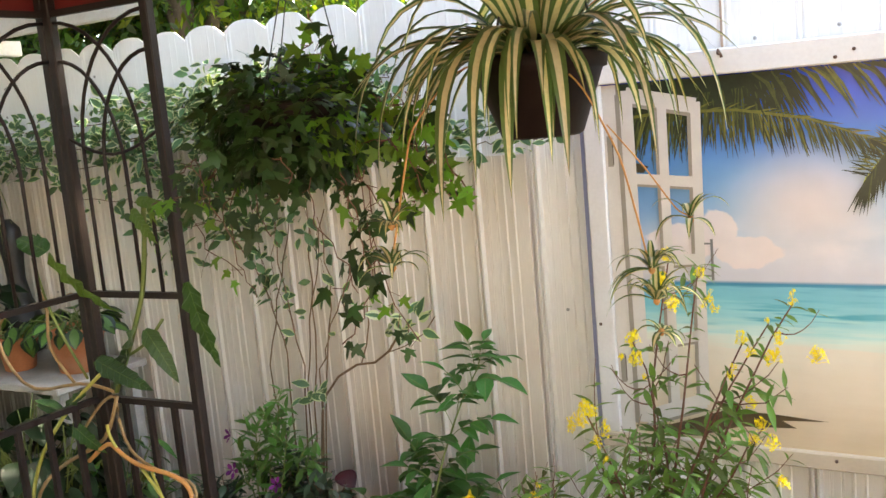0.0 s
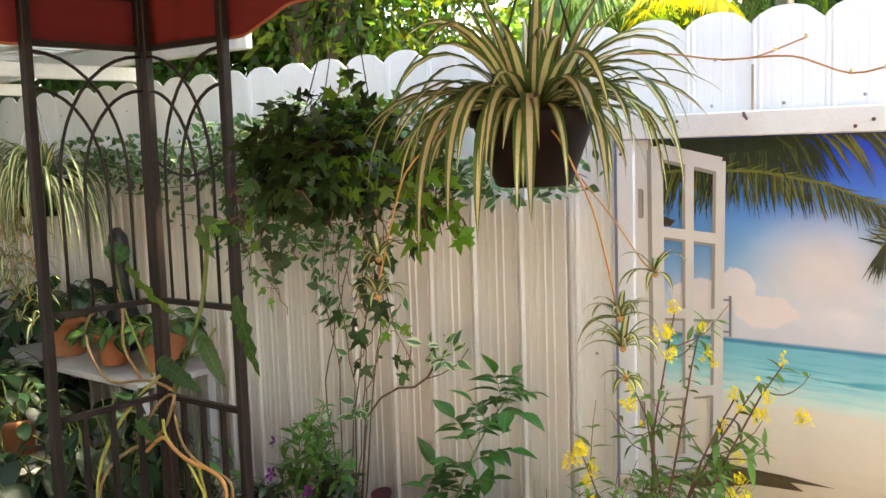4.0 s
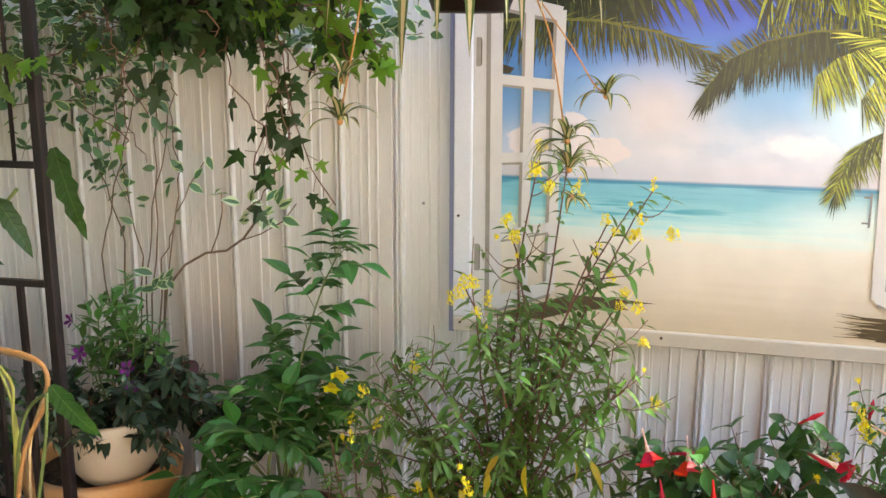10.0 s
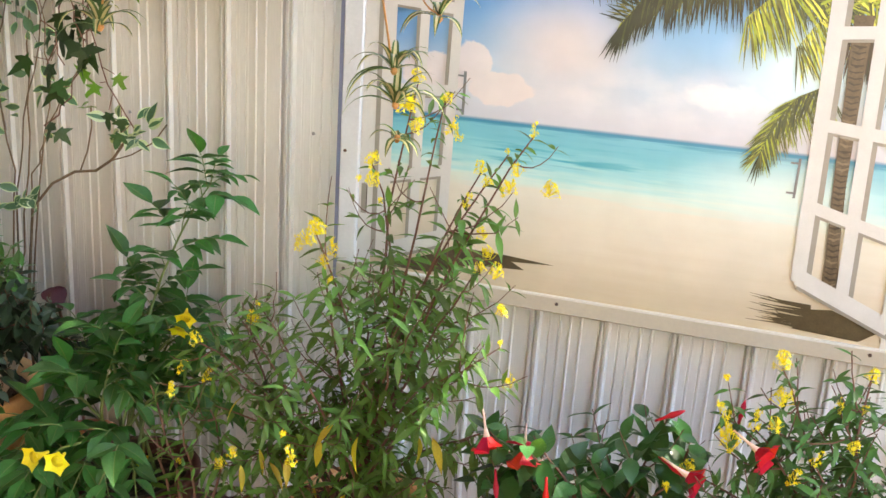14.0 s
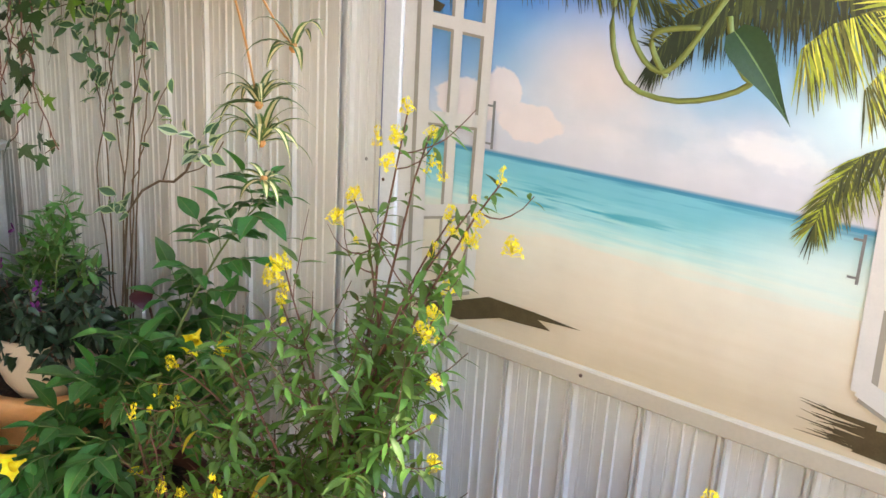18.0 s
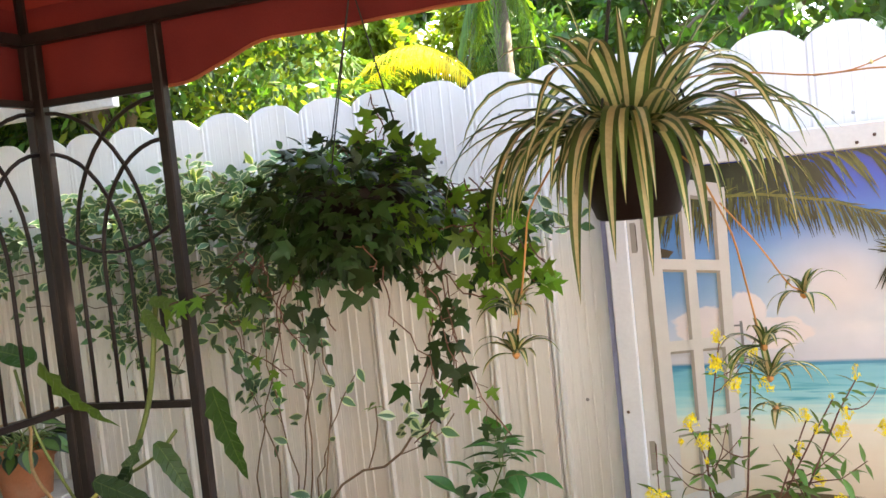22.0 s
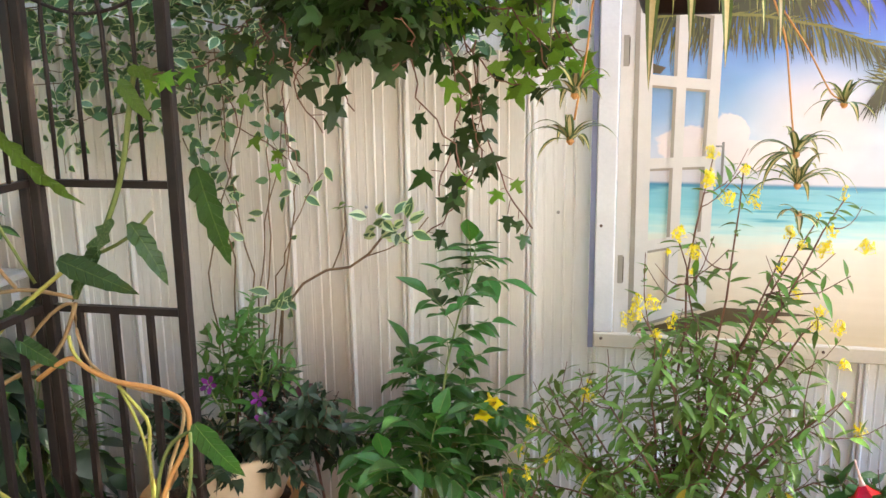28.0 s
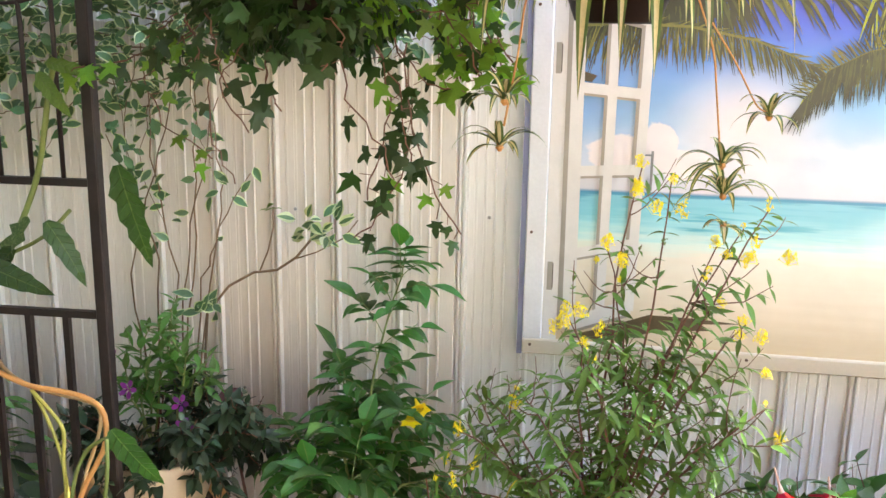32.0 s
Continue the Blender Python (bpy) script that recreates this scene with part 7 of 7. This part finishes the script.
def leafy_pot(name, c, r, h, mt_, kinds, n, size, spread, tall, label, stem_mat=STEM_G, arch=0.5, extra=None, limit=300):
    """A potted foliage plant: stalks fanning from the soil, a leaf on each."""
    t = thing(name, c, label, "potted plant")
    pot(t, c, r, r * 0.72, h, mt_, min(0.016, r * 0.18), h * 0.22)
    poses, stalks = [], Mesh()
    top = Vector(c) + Vector((0, 0, h - 0.03))
    for i in range(n):
        a = i * 2.399 + rnd(-0.4, 0.4)
        q = spread * math.sqrt(rnd(0.05, 1))
        e = top + Vector((q * math.cos(a), q * math.sin(a), tall * rnd(0.35, 1.0) * (1 - 0.4 * q / spread)))
        e.y = min(e.y, FENCE_Y - 0.05)
        e.x = max(e.x, -3.99)
        stalks.tube(bow(top + Vector((rnd(-1, 1) * r * 0.4, rnd(-1, 1) * r * 0.4, 0)), e, 0.15 * tall, 0, 5), 0.0022, 4)
        d = Vector((math.cos(a), math.sin(a), -arch + rnd(-0.4, 0.5))).normalized()
        s = rnd(*size)
        if e.y + d.y * s > FENCE_Y - 0.03:
            d.y = -abs(d.y)
        if e.x + d.x * s < -3.99:
            d.x = abs(d.x)
        poses.append(leaf_at(e, d, s, rnd(-0.5, 0.5)))
    part("stalk", stalks, stem_mat, t, kind="stuff")
    leaves(t, "leaf", kinds, poses, limit)
    return t


leafy_pot("prayer_plant", (-2.56, 1.93, 0.815), 0.092, 0.145, TERRA, MAR_M, 34, (0.06, 0.09), 0.13, 0.12, "light green leafy plant in a terracotta pot")
leafy_pot("prayer_plant", (-2.80, 1.88, 0.815), 0.068, 0.115, TERRA, MAR_M, 34, (0.055, 0.09), 0.13, 0.10, "striped prayer plant in a terracotta pot")
leafy_pot("calathea", (-3.12, 1.88, 0.815), 0.09, 0.15, TERRA, DARK_M, 60, (0.07, 0.12), 0.22, 0.22, "dark-leaved plant in a terracotta pot")
leafy_pot("kalanchoe", (-2.83, 1.52, 0.57), 0.068, 0.13, TERRA, DARK_M, 70, (0.06, 0.09), 0.17, 0.18, "dark leafy plant with pink flowers in a clay pot")
for p in ((-2.84, 1.46, 0.86), (-2.80, 1.44, 0.82), (-2.88, 1.45, 0.84)):
    fl = thing("pink_flower", p, "small pink flower among dark leaves", "flower")
    part("petal", flower5(0.016, [0], 0.3), PINK, fl, at=Matrix.Translation(p) @ Vector((0.4, -0.8, 0.4)).to_track_quat("Z", "Y").to_matrix().to_4x4())
leafy_pot("foliage_plant", (-3.12, 1.52, 0.57), 0.075, 0.16, mat("grey_plastic", (0.22, 0.20, 0.18), 0.6), DARK_M, 70, (0.06, 0.10), 0.22, 0.24, "dark leafy plant in a grey pot")
for k, (x, y, r, h, n, s, sp, ta, kd, lab) in enumerate((
        (-2.45, 1.60, 0.11, 0.24, 200, (0.07, 0.12), 0.26, 0.74, DARK_M, "bushy dark green plant in a clay pot"), (-2.72, 1.17, 0.12, 0.26, 170, (0.10, 0.16), 0.32, 0.62, DARK_M, "broad-leaved dark plant in a clay pot"),
        (-3.15, 1.12, 0.12, 0.28, 190, (0.09, 0.15), 0.36, 0.70, DARK_M, "broad-leaved dark plant in a clay pot"), (-3.66, 1.45, 0.13, 0.30, 200, (0.08, 0.14), 0.34, 0.95, DARK_M, "tall dark foliage plant by the lattice"),
        (-2.25, 1.20, 0.10, 0.20, 70, (0.10, 0.16), 0.22, 0.36, HEART_M, "glossy green plant in a clay pot"), (-2.22, 1.74, 0.10, 0.20, 120, (0.06, 0.10), 0.20, 0.66, TIBO_LM, "upright green plant in a clay pot"),
        (-2.60, 1.38, 0.08, 0.16, 80, (0.09, 0.14), 0.2, 0.36, DARK_M, "dark leafy plant in a clay pot"), (-3.55, 1.85, 0.13, 0.30, 120, (0.08, 0.14), 0.30, 1.0, DARK_M, "tall dark foliage plant in the corner"),
        (-2.95, 0.92, 0.11, 0.24, 170, (0.10, 0.16), 0.38, 0.58, DARK_M, "dense broad-leaved dark plant in a clay pot"), (-2.48, 0.92, 0.11, 0.22, 150, (0.09, 0.15), 0.32, 0.48, DARK_M, "dense broad-leaved dark plant in a clay pot"),
        (-3.42, 1.28, 0.11, 0.24, 200, (0.08, 0.14), 0.36, 0.85, DARK_M, "dense dark foliage plant in a clay pot"), (-3.75, 1.75, 0.12, 0.30, 130, (0.07, 0.12), 0.26, 0.9, DARK_M, "tall leafy plant against the lattice"),
        (-2.30, 1.58, 0.09, 0.18, 110, (0.06, 0.11), 0.20, 0.80, DARK_M, "tall dark leafy plant before the shelf"), (-2.52, 1.46, 0.08, 0.18, 90, (0.06, 0.11), 0.20, 0.70, DARK_M, "dark leafy plant before the shelf"), (-2.05, 1.42, 0.08, 0.16, 70, (0.07, 0.12), 0.18, 0.34, TIBO_LM, "leafy green plant at the gazebo's foot"), (-2.02, 1.08, 0.085, 0.16, 30, (0.08, 0.13), 0.15, 0.28, HEART_LM, "light green trailing plant in a clay pot"), (-2.12, 1.60, 0.085, 0.18, 110, (0.06, 0.10), 0.18, 0.56, DARK_M, "dark leafy plant beside the gazebo"), (-2.75, 1.46, 0.09, 0.18, 130, (0.07, 0.12), 0.22, 0.62, DARK_M, "dark leafy plant in front of the shelf"), (-3.45, 0.85, 0.13, 0.26, 60, (0.10, 0.17), 0.32, 0.5, DARK_M, "broad-leaved dark plant by the lattice"))):
    leafy_pot("foliage_plant", (x, y, 0), r, h, TERRA, kd, n, s, sp, ta, lab)

statue = Mesh()
body = [(0.015, 0), (0.06, 0.012), (0.075, 0.05), (0.066, 0.10), (0.042, 0.15), (0.030, 0.20), (0.034, 0.25), (0.042, 0.29), (0.036, 0.33), (0.012, 0.355)]
statue.lathe((-2.955, 2.02, 0.815), [(r * 1.0, z * 1.35) for r, z in body], 22)
solid("garden_statue", statue, mat("black_painted_stone", (0.012, 0.012, 0.012), 0.5), "plain black rounded garden statue on the shelf", "statue", smooth=True)

# hanging pots under the pergola
hs = thing("hanging_spider_plant", (-2.97, 1.74, 1.36), "bushy pale striped spider plant hanging from the pergola", "hanging plant")
pot(hs, (-2.97, 1.74, 1.36), 0.10, 0.07, 0.13, BROWN_POT)
for a in (0.3, 2.4, 4.5):
    line = [(-2.97 + 0.095 * math.cos(a), 1.74 + 0.095 * math.sin(a), 1.48), (-2.99, 1.75, 1.80)]
    part("chain", Mesh().tube(line, 0.003, 5), CHAIN, hs)
part("hook", Mesh().tube([(-2.99, 1.75, 1.79), (-2.985, 1.75, 1.84), (-2.995, 1.75, 1.864)], 0.004, 5), CHAIN, hs)
for i in range(165):
    a = i * 2.399
    e = rnd(0.2, 1.4)
    part("leaf", blade((-2.97 + 0.03 * math.cos(a), 1.74 + 0.03 * math.sin(a), 1.47), (math.cos(a) * math.cos(e), math.sin(a) * math.cos(e), math.sin(e)), rnd(0.26, 0.46), rnd(0.013, 0.021), rnd(0.9, 1.9), 9), [SP_GREEN, SP_CREAM], hs, smooth=True)
for i in range(50):
    a, e = rnd(-2.9, -0.2), rnd(0.0, 0.7)
    part("leaf", blade((-2.97 + 0.07 * math.cos(a), 1.74 + 0.07 * math.sin(a), 1.48), (math.cos(a) * math.cos(e), math.sin(a) * math.cos(e), math.sin(e)), rnd(0.20, 0.32), rnd(0.014, 0.022), rnd(2.0, 3.2), 9, rnd(-0.8, 0.8)), [SP_GREEN, SP_CREAM], hs, smooth=True)
for k in range(9):
    q = (-3.12 + 0.036 * k + rnd(-0.02, 0.02), 1.62 + rnd(-0.05, 0.05), 1.30 - 0.07 * (k % 4))
    part("runner", Mesh().tube(smooth_line([(-2.97, 1.70, 1.49), (-2.99, 1.62, 1.46), (q[0], q[1], q[2] + 0.1), q]), 0.0016, 4), STEM_O, hs)
    spiderling(hs, q, 0.12, 8)
    spiderling(hs, (q[0] + 0.01, q[1], q[2] - 0.09), 0.11, 7)
ht = thing("hanging_fern", (-3.66, 1.74, 1.37), "dark spiky plant in a hanging white pot", "hanging plant")
pot(ht, (-3.66, 1.74, 1.37), 0.10, 0.075, 0.115, mat("chalky_plastic", (0.5, 0.5, 0.5), 0.5))
for a in (0.3, 2.4, 4.5):
    part("chain", Mesh().tube([(-3.66 + 0.095 * math.cos(a), 1.74 + 0.095 * math.sin(a), 1.475), (-3.66, 1.745, 1.985)], 0.002, 5), CHAIN, ht)
for i in range(60):
    a, e = i * 2.399, rnd(0.1, 1.4)
    part("leaf", blade((-3.66, 1.74, 1.47), (math.cos(a) * math.cos(e), math.sin(a) * math.cos(e), math.sin(e)), rnd(0.14, 0.28), rnd(0.014, 0.022), rnd(0.4, 1.2), 7), [DARK, DARK], ht, smooth=True)
for i in range(40):
    a, e = i * 2.399, rnd(-0.6, 0.9)
    part("leaf", blade((-3.64, 1.66, 1.30), (math.cos(a) * math.cos(e), math.sin(a) * math.cos(e), math.sin(e)), rnd(0.08, 0.16), rnd(0.012, 0.018), rnd(0.8, 1.6), 6), [DARK, DARK], ht, smooth=True)

# ---------------------------------------------------------------- trees behind the fence, some unseen and added for shade
def cloud(centres, radii, n, size, seed, long=1.7):
    """Many small two-faced leaves in uneven clumps, as vertex and face lists."""
    rng = np.random.default_rng(seed)
    pick = rng.integers(0, len(centres), n)
    v = rng.normal(size=(n, 3))
    v /= np.linalg.norm(v, axis=1)[:, None]
    rad = rng.uniform(0.55, 1.05, n) ** 0.6
    p = np.array(centres)[pick] + v * rad[:, None] * np.array(radii)[pick]
    d = rng.normal(size=(n, 3)) + v * 0.6 + [0, 0, -0.5]
    d /= np.linalg.norm(d, axis=1)[:, None]
    q = np.cross(d, rng.normal(size=(n, 3)))
    q /= np.linalg.norm(q, axis=1)[:, None]
    s = rng.uniform(0.6, 1.3, n)[:, None] * size
    quad = np.stack([p, p + d * s * 0.5 * long + q * s * 0.35, p + d * s * long, p + d * s * 0.5 * long - q * s * 0.35], 1).reshape(-1, 3)
    f = np.arange(4 * n).reshape(-1, 4)
    return quad.tolist(), f.tolist()


TREE_D = leafy("tree_leaf_dark", (0.032, 0.075, 0.014), 0.35, 0.45, 0.45, 0.02)
TREE_M = leafy("tree_leaf", (0.060, 0.13, 0.018), 0.45, 0.45, 0.45, 0.02)
# Yellow-green copy of the leaf, with sunlight put into its colour.
TREE_Y = leafy("tree_leaf_sunny", (0.16, 0.22, 0.025), 0.5, 0.45, 0.4, 0.02)


def hedge(centres, radii, n, seed, label):
    m = Mesh()
    m.v, m.f = cloud(centres, radii, n, 0.05, seed)
    m.m = [0] * len(m.f)
    solid("hedge", m, TREE_D, label, "hedge", "stuff")


hedge([(-4.42, -1.5 + 0.3 * k, 0.35 + 0.42 * (k % 5)) for k in range(14)] + [(-4.42, -1.4 + 0.3 * k, 0.3 + 0.42 * ((k * 3 + 2) % 5)) for k in range(14)], [(0.26, 0.36, 0.34)] * 28, 15000, 5, "dark hedge of small leaves beyond the lattice")
# Unseen hedge added behind the patio to take bounce light off the left.
hedge([(-4.6 + 0.3 * k, -2.45 + 0.08 * (k % 3), 0.35 + 0.5 * j + 0.12 * (k % 2)) for k in range(12) for j in range(6)], [(0.32, 0.22, 0.40)] * 72, 26000, 6, "tall dark hedge added beside the back wall, unseen, darkening the left")


def tree(x, y, h, crown, mats, seed, n=9000, size=0.045, low=1.5, lean=(0, 0), clumps=16):
    rng = random.Random(seed)
    t = thing("tree", (x, y, -0.06), "leafy tree behind the fence, a few added out of view for shade", "tree", "trees behind the fence")
    trunk = bow((x, y, -0.06), (x + rng.uniform(-0.2, 0.2), y + 0.1, h * 0.62), 0, rng.uniform(-0.1, 0.1), 8)
    part("trunk", Mesh().tube(trunk, [0.11 - 0.008 * i for i in range(8)], 9), TRUNK, t, smooth=True)
    cs, rs = [], []
    for i in range(clumps):
        c = Vector((x + lean[0] + rng.uniform(-1, 1) * crown, y + lean[1] + rng.uniform(-0.6, 0.6) * crown, rng.uniform(low, h)))
        r = rng.uniform(0.32, 0.62)
        cs.append(tuple(c))
        rs.append((r, r * 0.9, r * 0.75))
        if i % 2 == 0:
            p, _ = along(trunk, rng.uniform(0.5, 1))
            part("limb", Mesh().tube(bow(p, c, 0.1, rng.uniform(-0.1, 0.1), 6), [0.04 - 0.006 * k for k in range(6)], 6), TRUNK, t, smooth=True)
    for k, m_ in enumerate(mats):
        v, f = cloud(cs, rs, n // len(mats), size, seed * 10 + k)
        crown_mesh = Mesh()
        crown_mesh.v, crown_mesh.f, crown_mesh.m = v, f, [0] * len(f)
        part("crown", crown_mesh, m_, t, kind="stuff")


# The far-right ones are unseen; with the west ones they block sun.
for i, (x, y, h, c, ms, low, n, sz) in enumerate((
        (-6.3, 3.6, 3.6, 1.1, (TREE_D, TREE_M), 1.5, 26000, 0.042), (-4.7, 3.5, 3.6, 1.0, (TREE_D, TREE_M), 1.5, 28000, 0.042), (-3.6, 3.8, 3.6, 0.85, (TREE_D, TREE_M, TREE_Y), 1.6, 30000, 0.042),
        (0.3, 4.0, 6.4, 1.0, (TREE_D, TREE_M), 1.6, 14000, 0.055), (1.4, 3.5, 6.2, 1.0, (TREE_D, TREE_M), 1.6, 14000, 0.055), (2.6, 3.3, 6.2, 1.1, (TREE_D, TREE_M), 1.6, 14000, 0.06), (2.4, 4.8, 6.8, 1.2, (TREE_D, TREE_M), 2.5, 10000, 0.08),
        (-8.0, 8.5, 6.2, 1.6, (TREE_M, TREE_Y), 1.5, 12000, 0.08), (-5.6, 14.5, 7.0, 1.8, (TREE_Y, TREE_Y), 1.8, 14000, 0.12), (-8.6, 15.0, 7.5, 2.2, (TREE_M, TREE_Y), 1.5, 12000, 0.13), (-2.6, 13.0, 7.0, 1.8, (TREE_D, TREE_M), 1.5, 14000, 0.11), (-0.6, 9.0, 6.6, 1.5, (TREE_D, TREE_M), 1.5, 12000, 0.10), (-12.0, 12.0, 7.0, 2.2, (TREE_D, TREE_M), 1.5, 10000, 0.13), (2.6, 11.0, 7.0, 2.2, (TREE_D,), 1.5, 9000, 0.14), (-4.2, 16.5, 8.0, 2.2, (TREE_D, TREE_M), 1.5, 12000, 0.14),
        (-15.0, 19.0, 10.0, 3.4, (TREE_D, TREE_M), 2.0, 12000, 0.2), (-9.5, 20.0, 10.0, 3.4, (TREE_D, TREE_M), 2.0, 12000, 0.2), (-4.0, 21.0, 10.0, 3.4, (TREE_D, TREE_M), 2.0, 12000, 0.2), (0.5, 18.0, 10.0, 3.0, (TREE_D, TREE_M), 2.0, 12000, 0.2), (-5.6, 0.6, 4.8, 0.9, (TREE_D, TREE_M), 1.6, 12000, 0.07), (-5.8, -1.6, 4.8, 1.0, (TREE_D,), 1.2, 9000, 0.085), (-5.3, 2.4, 4.6, 0.7, (TREE_D,), 2.0, 9000, 0.07))):
    tree(x, y, h, c, ms, 11 + i, n, sz, low)
# Unseen high crowns added over the left corner to shade it.
tree(-3.7, 3.7, 5.2, 0.8, (TREE_D, TREE_M), 60, 26000, 0.06, 3.3, (1.5, -0.7), 20)
tree(-3.5, 3.4, 5.2, 1.0, (TREE_D, TREE_M), 59, 26000, 0.06, 3.0, (0.2, 0), 22)
tree(-4.6, 1.6, 6.0, 1.3, (TREE_D, TREE_M), 54, 44000, 0.08, 2.8, (1.3, -0.5), 44)


def palm_frond(t, a, ctrl, b, ln, mat_, n=46, droop=1.0, wide=0.011):
    """An arching feather frond with narrow hanging leaflets."""
    a, c, b = Vector(a), Vector(ctrl), Vector(b)
    pts = [a.lerp(c, i / 12).lerp(c.lerp(b, i / 12), i / 12) for i in range(13)]
    rib = part("frond", Mesh().tube(pts, [0.012 - 0.0008 * i for i in range(13)], 5), mat_, t, smooth=True)
    m = Mesh()
    for i in range(n):
        p, d = along(pts, 0.12 + 0.88 * i / n)
        s = d.cross(Vector((0, 0, 1))).normalized()
        for k in (-1, 1):
            v = (s * k * 0.9 + d * 0.7 + Vector((0, 0, -droop * rnd(0.2, 0.7)))).normalized()
            l_ = ln * (0.5 + 0.6 * math.sin(math.pi * (0.15 + 0.8 * i / n))) * rnd(0.85, 1.1)
            w = v.cross(Vector((0, 0, 1))).normalized() * wide
            e = p + v * l_ * 0.6 + Vector((0, 0, -0.05 * droop * l_))
            f = p + v * l_ + Vector((0, 0, -0.45 * droop * l_))
            m.add([p - w * 0.4, p + w * 0.4, e + w, f, e - w], [(0, 1, 2, 4), (4, 2, 3)])
    part("leaflet_fringe", m, mat_, rib, kind="stuff")


YFR = leafy("yellowing_frond", (0.60, 0.52, 0.03), 0.5, 0.5, 0.15)
GFR = leafy("palm_frond_green", (0.075, 0.14, 0.02), 0.5, 0.45, 0.25)
palm = thing("palm", (-6.3, 12.0, -0.06), "palm with green and yellowing fronds behind the fence", "palm")
part("trunk", Mesh().tube([(-6.3, 12.0, -0.06), (-6.25, 12.0, 1.5), (-6.2, 11.8, 2.95)], [0.14, 0.11, 0.10], 10), TRUNK, palm, smooth=True)
for dz, dy in ((0.0, 0.0), (0.10, -0.25)):
    palm_frond(palm, (-6.2, 11.8, 2.95 + dz), (-5.0, 11.2 + dy, 3.75 + dz), (-4.15, 10.9 + dy, 2.95 + dz), 0.40, YFR, 52, 0.7, 0.015)
palm_frond(palm, (-6.2, 11.8, 2.95), (-6.0, 11.2, 4.1), (-6.35, 10.6, 2.9), 0.5, GFR, 70, 0.8, 0.02)
palm_frond(palm, (-6.2, 11.8, 2.95), (-6.9, 11.2, 4.3), (-7.6, 10.8, 3.1), 0.5, GFR, 60, 1.2, 0.02)
for az in (0.9, 1.7, 2.6, 3.5, 4.3):
    e = Vector((-6.2 + 1.6 * math.cos(az), 11.8 + 1.3 * math.sin(az), 3.1))
    palm_frond(palm, (-6.2, 11.8, 2.95), Vector((-6.2, 11.8, 3.9)).lerp(e, 0.45) + Vector((0, 0, 0.7)), e, 0.5, GFR, 50, 1.0, 0.02)
palm2 = thing("palm", (-3.9, 11.6, -0.06), "palm with drooping green fronds behind the fence", "palm")
part("trunk", Mesh().tube([(-3.9, 11.6, -0.06), (-3.88, 11.6, 2.2), (-3.85, 11.5, 4.3)], [0.13, 0.11, 0.10], 10), TRUNK, palm2, smooth=True)
for az, rr in ((-0.3, 0.55), (1.5, 0.8), (2.6, 0.7), (3.5, 0.7), (4.4, 0.5), (5.2, 0.7)):
    e = Vector((-3.85 + rr * math.cos(az), 11.5 + rr * math.sin(az), 2.75 + 0.25 * math.sin(az * 7)))
    palm_frond(palm2, (-3.85, 11.5, 4.3), Vector((-3.85, 11.5, 4.9)).lerp(e, 0.6) + Vector((0, 0, 0.9)), e, 0.36, GFR, 36, 1.5, 0.009)
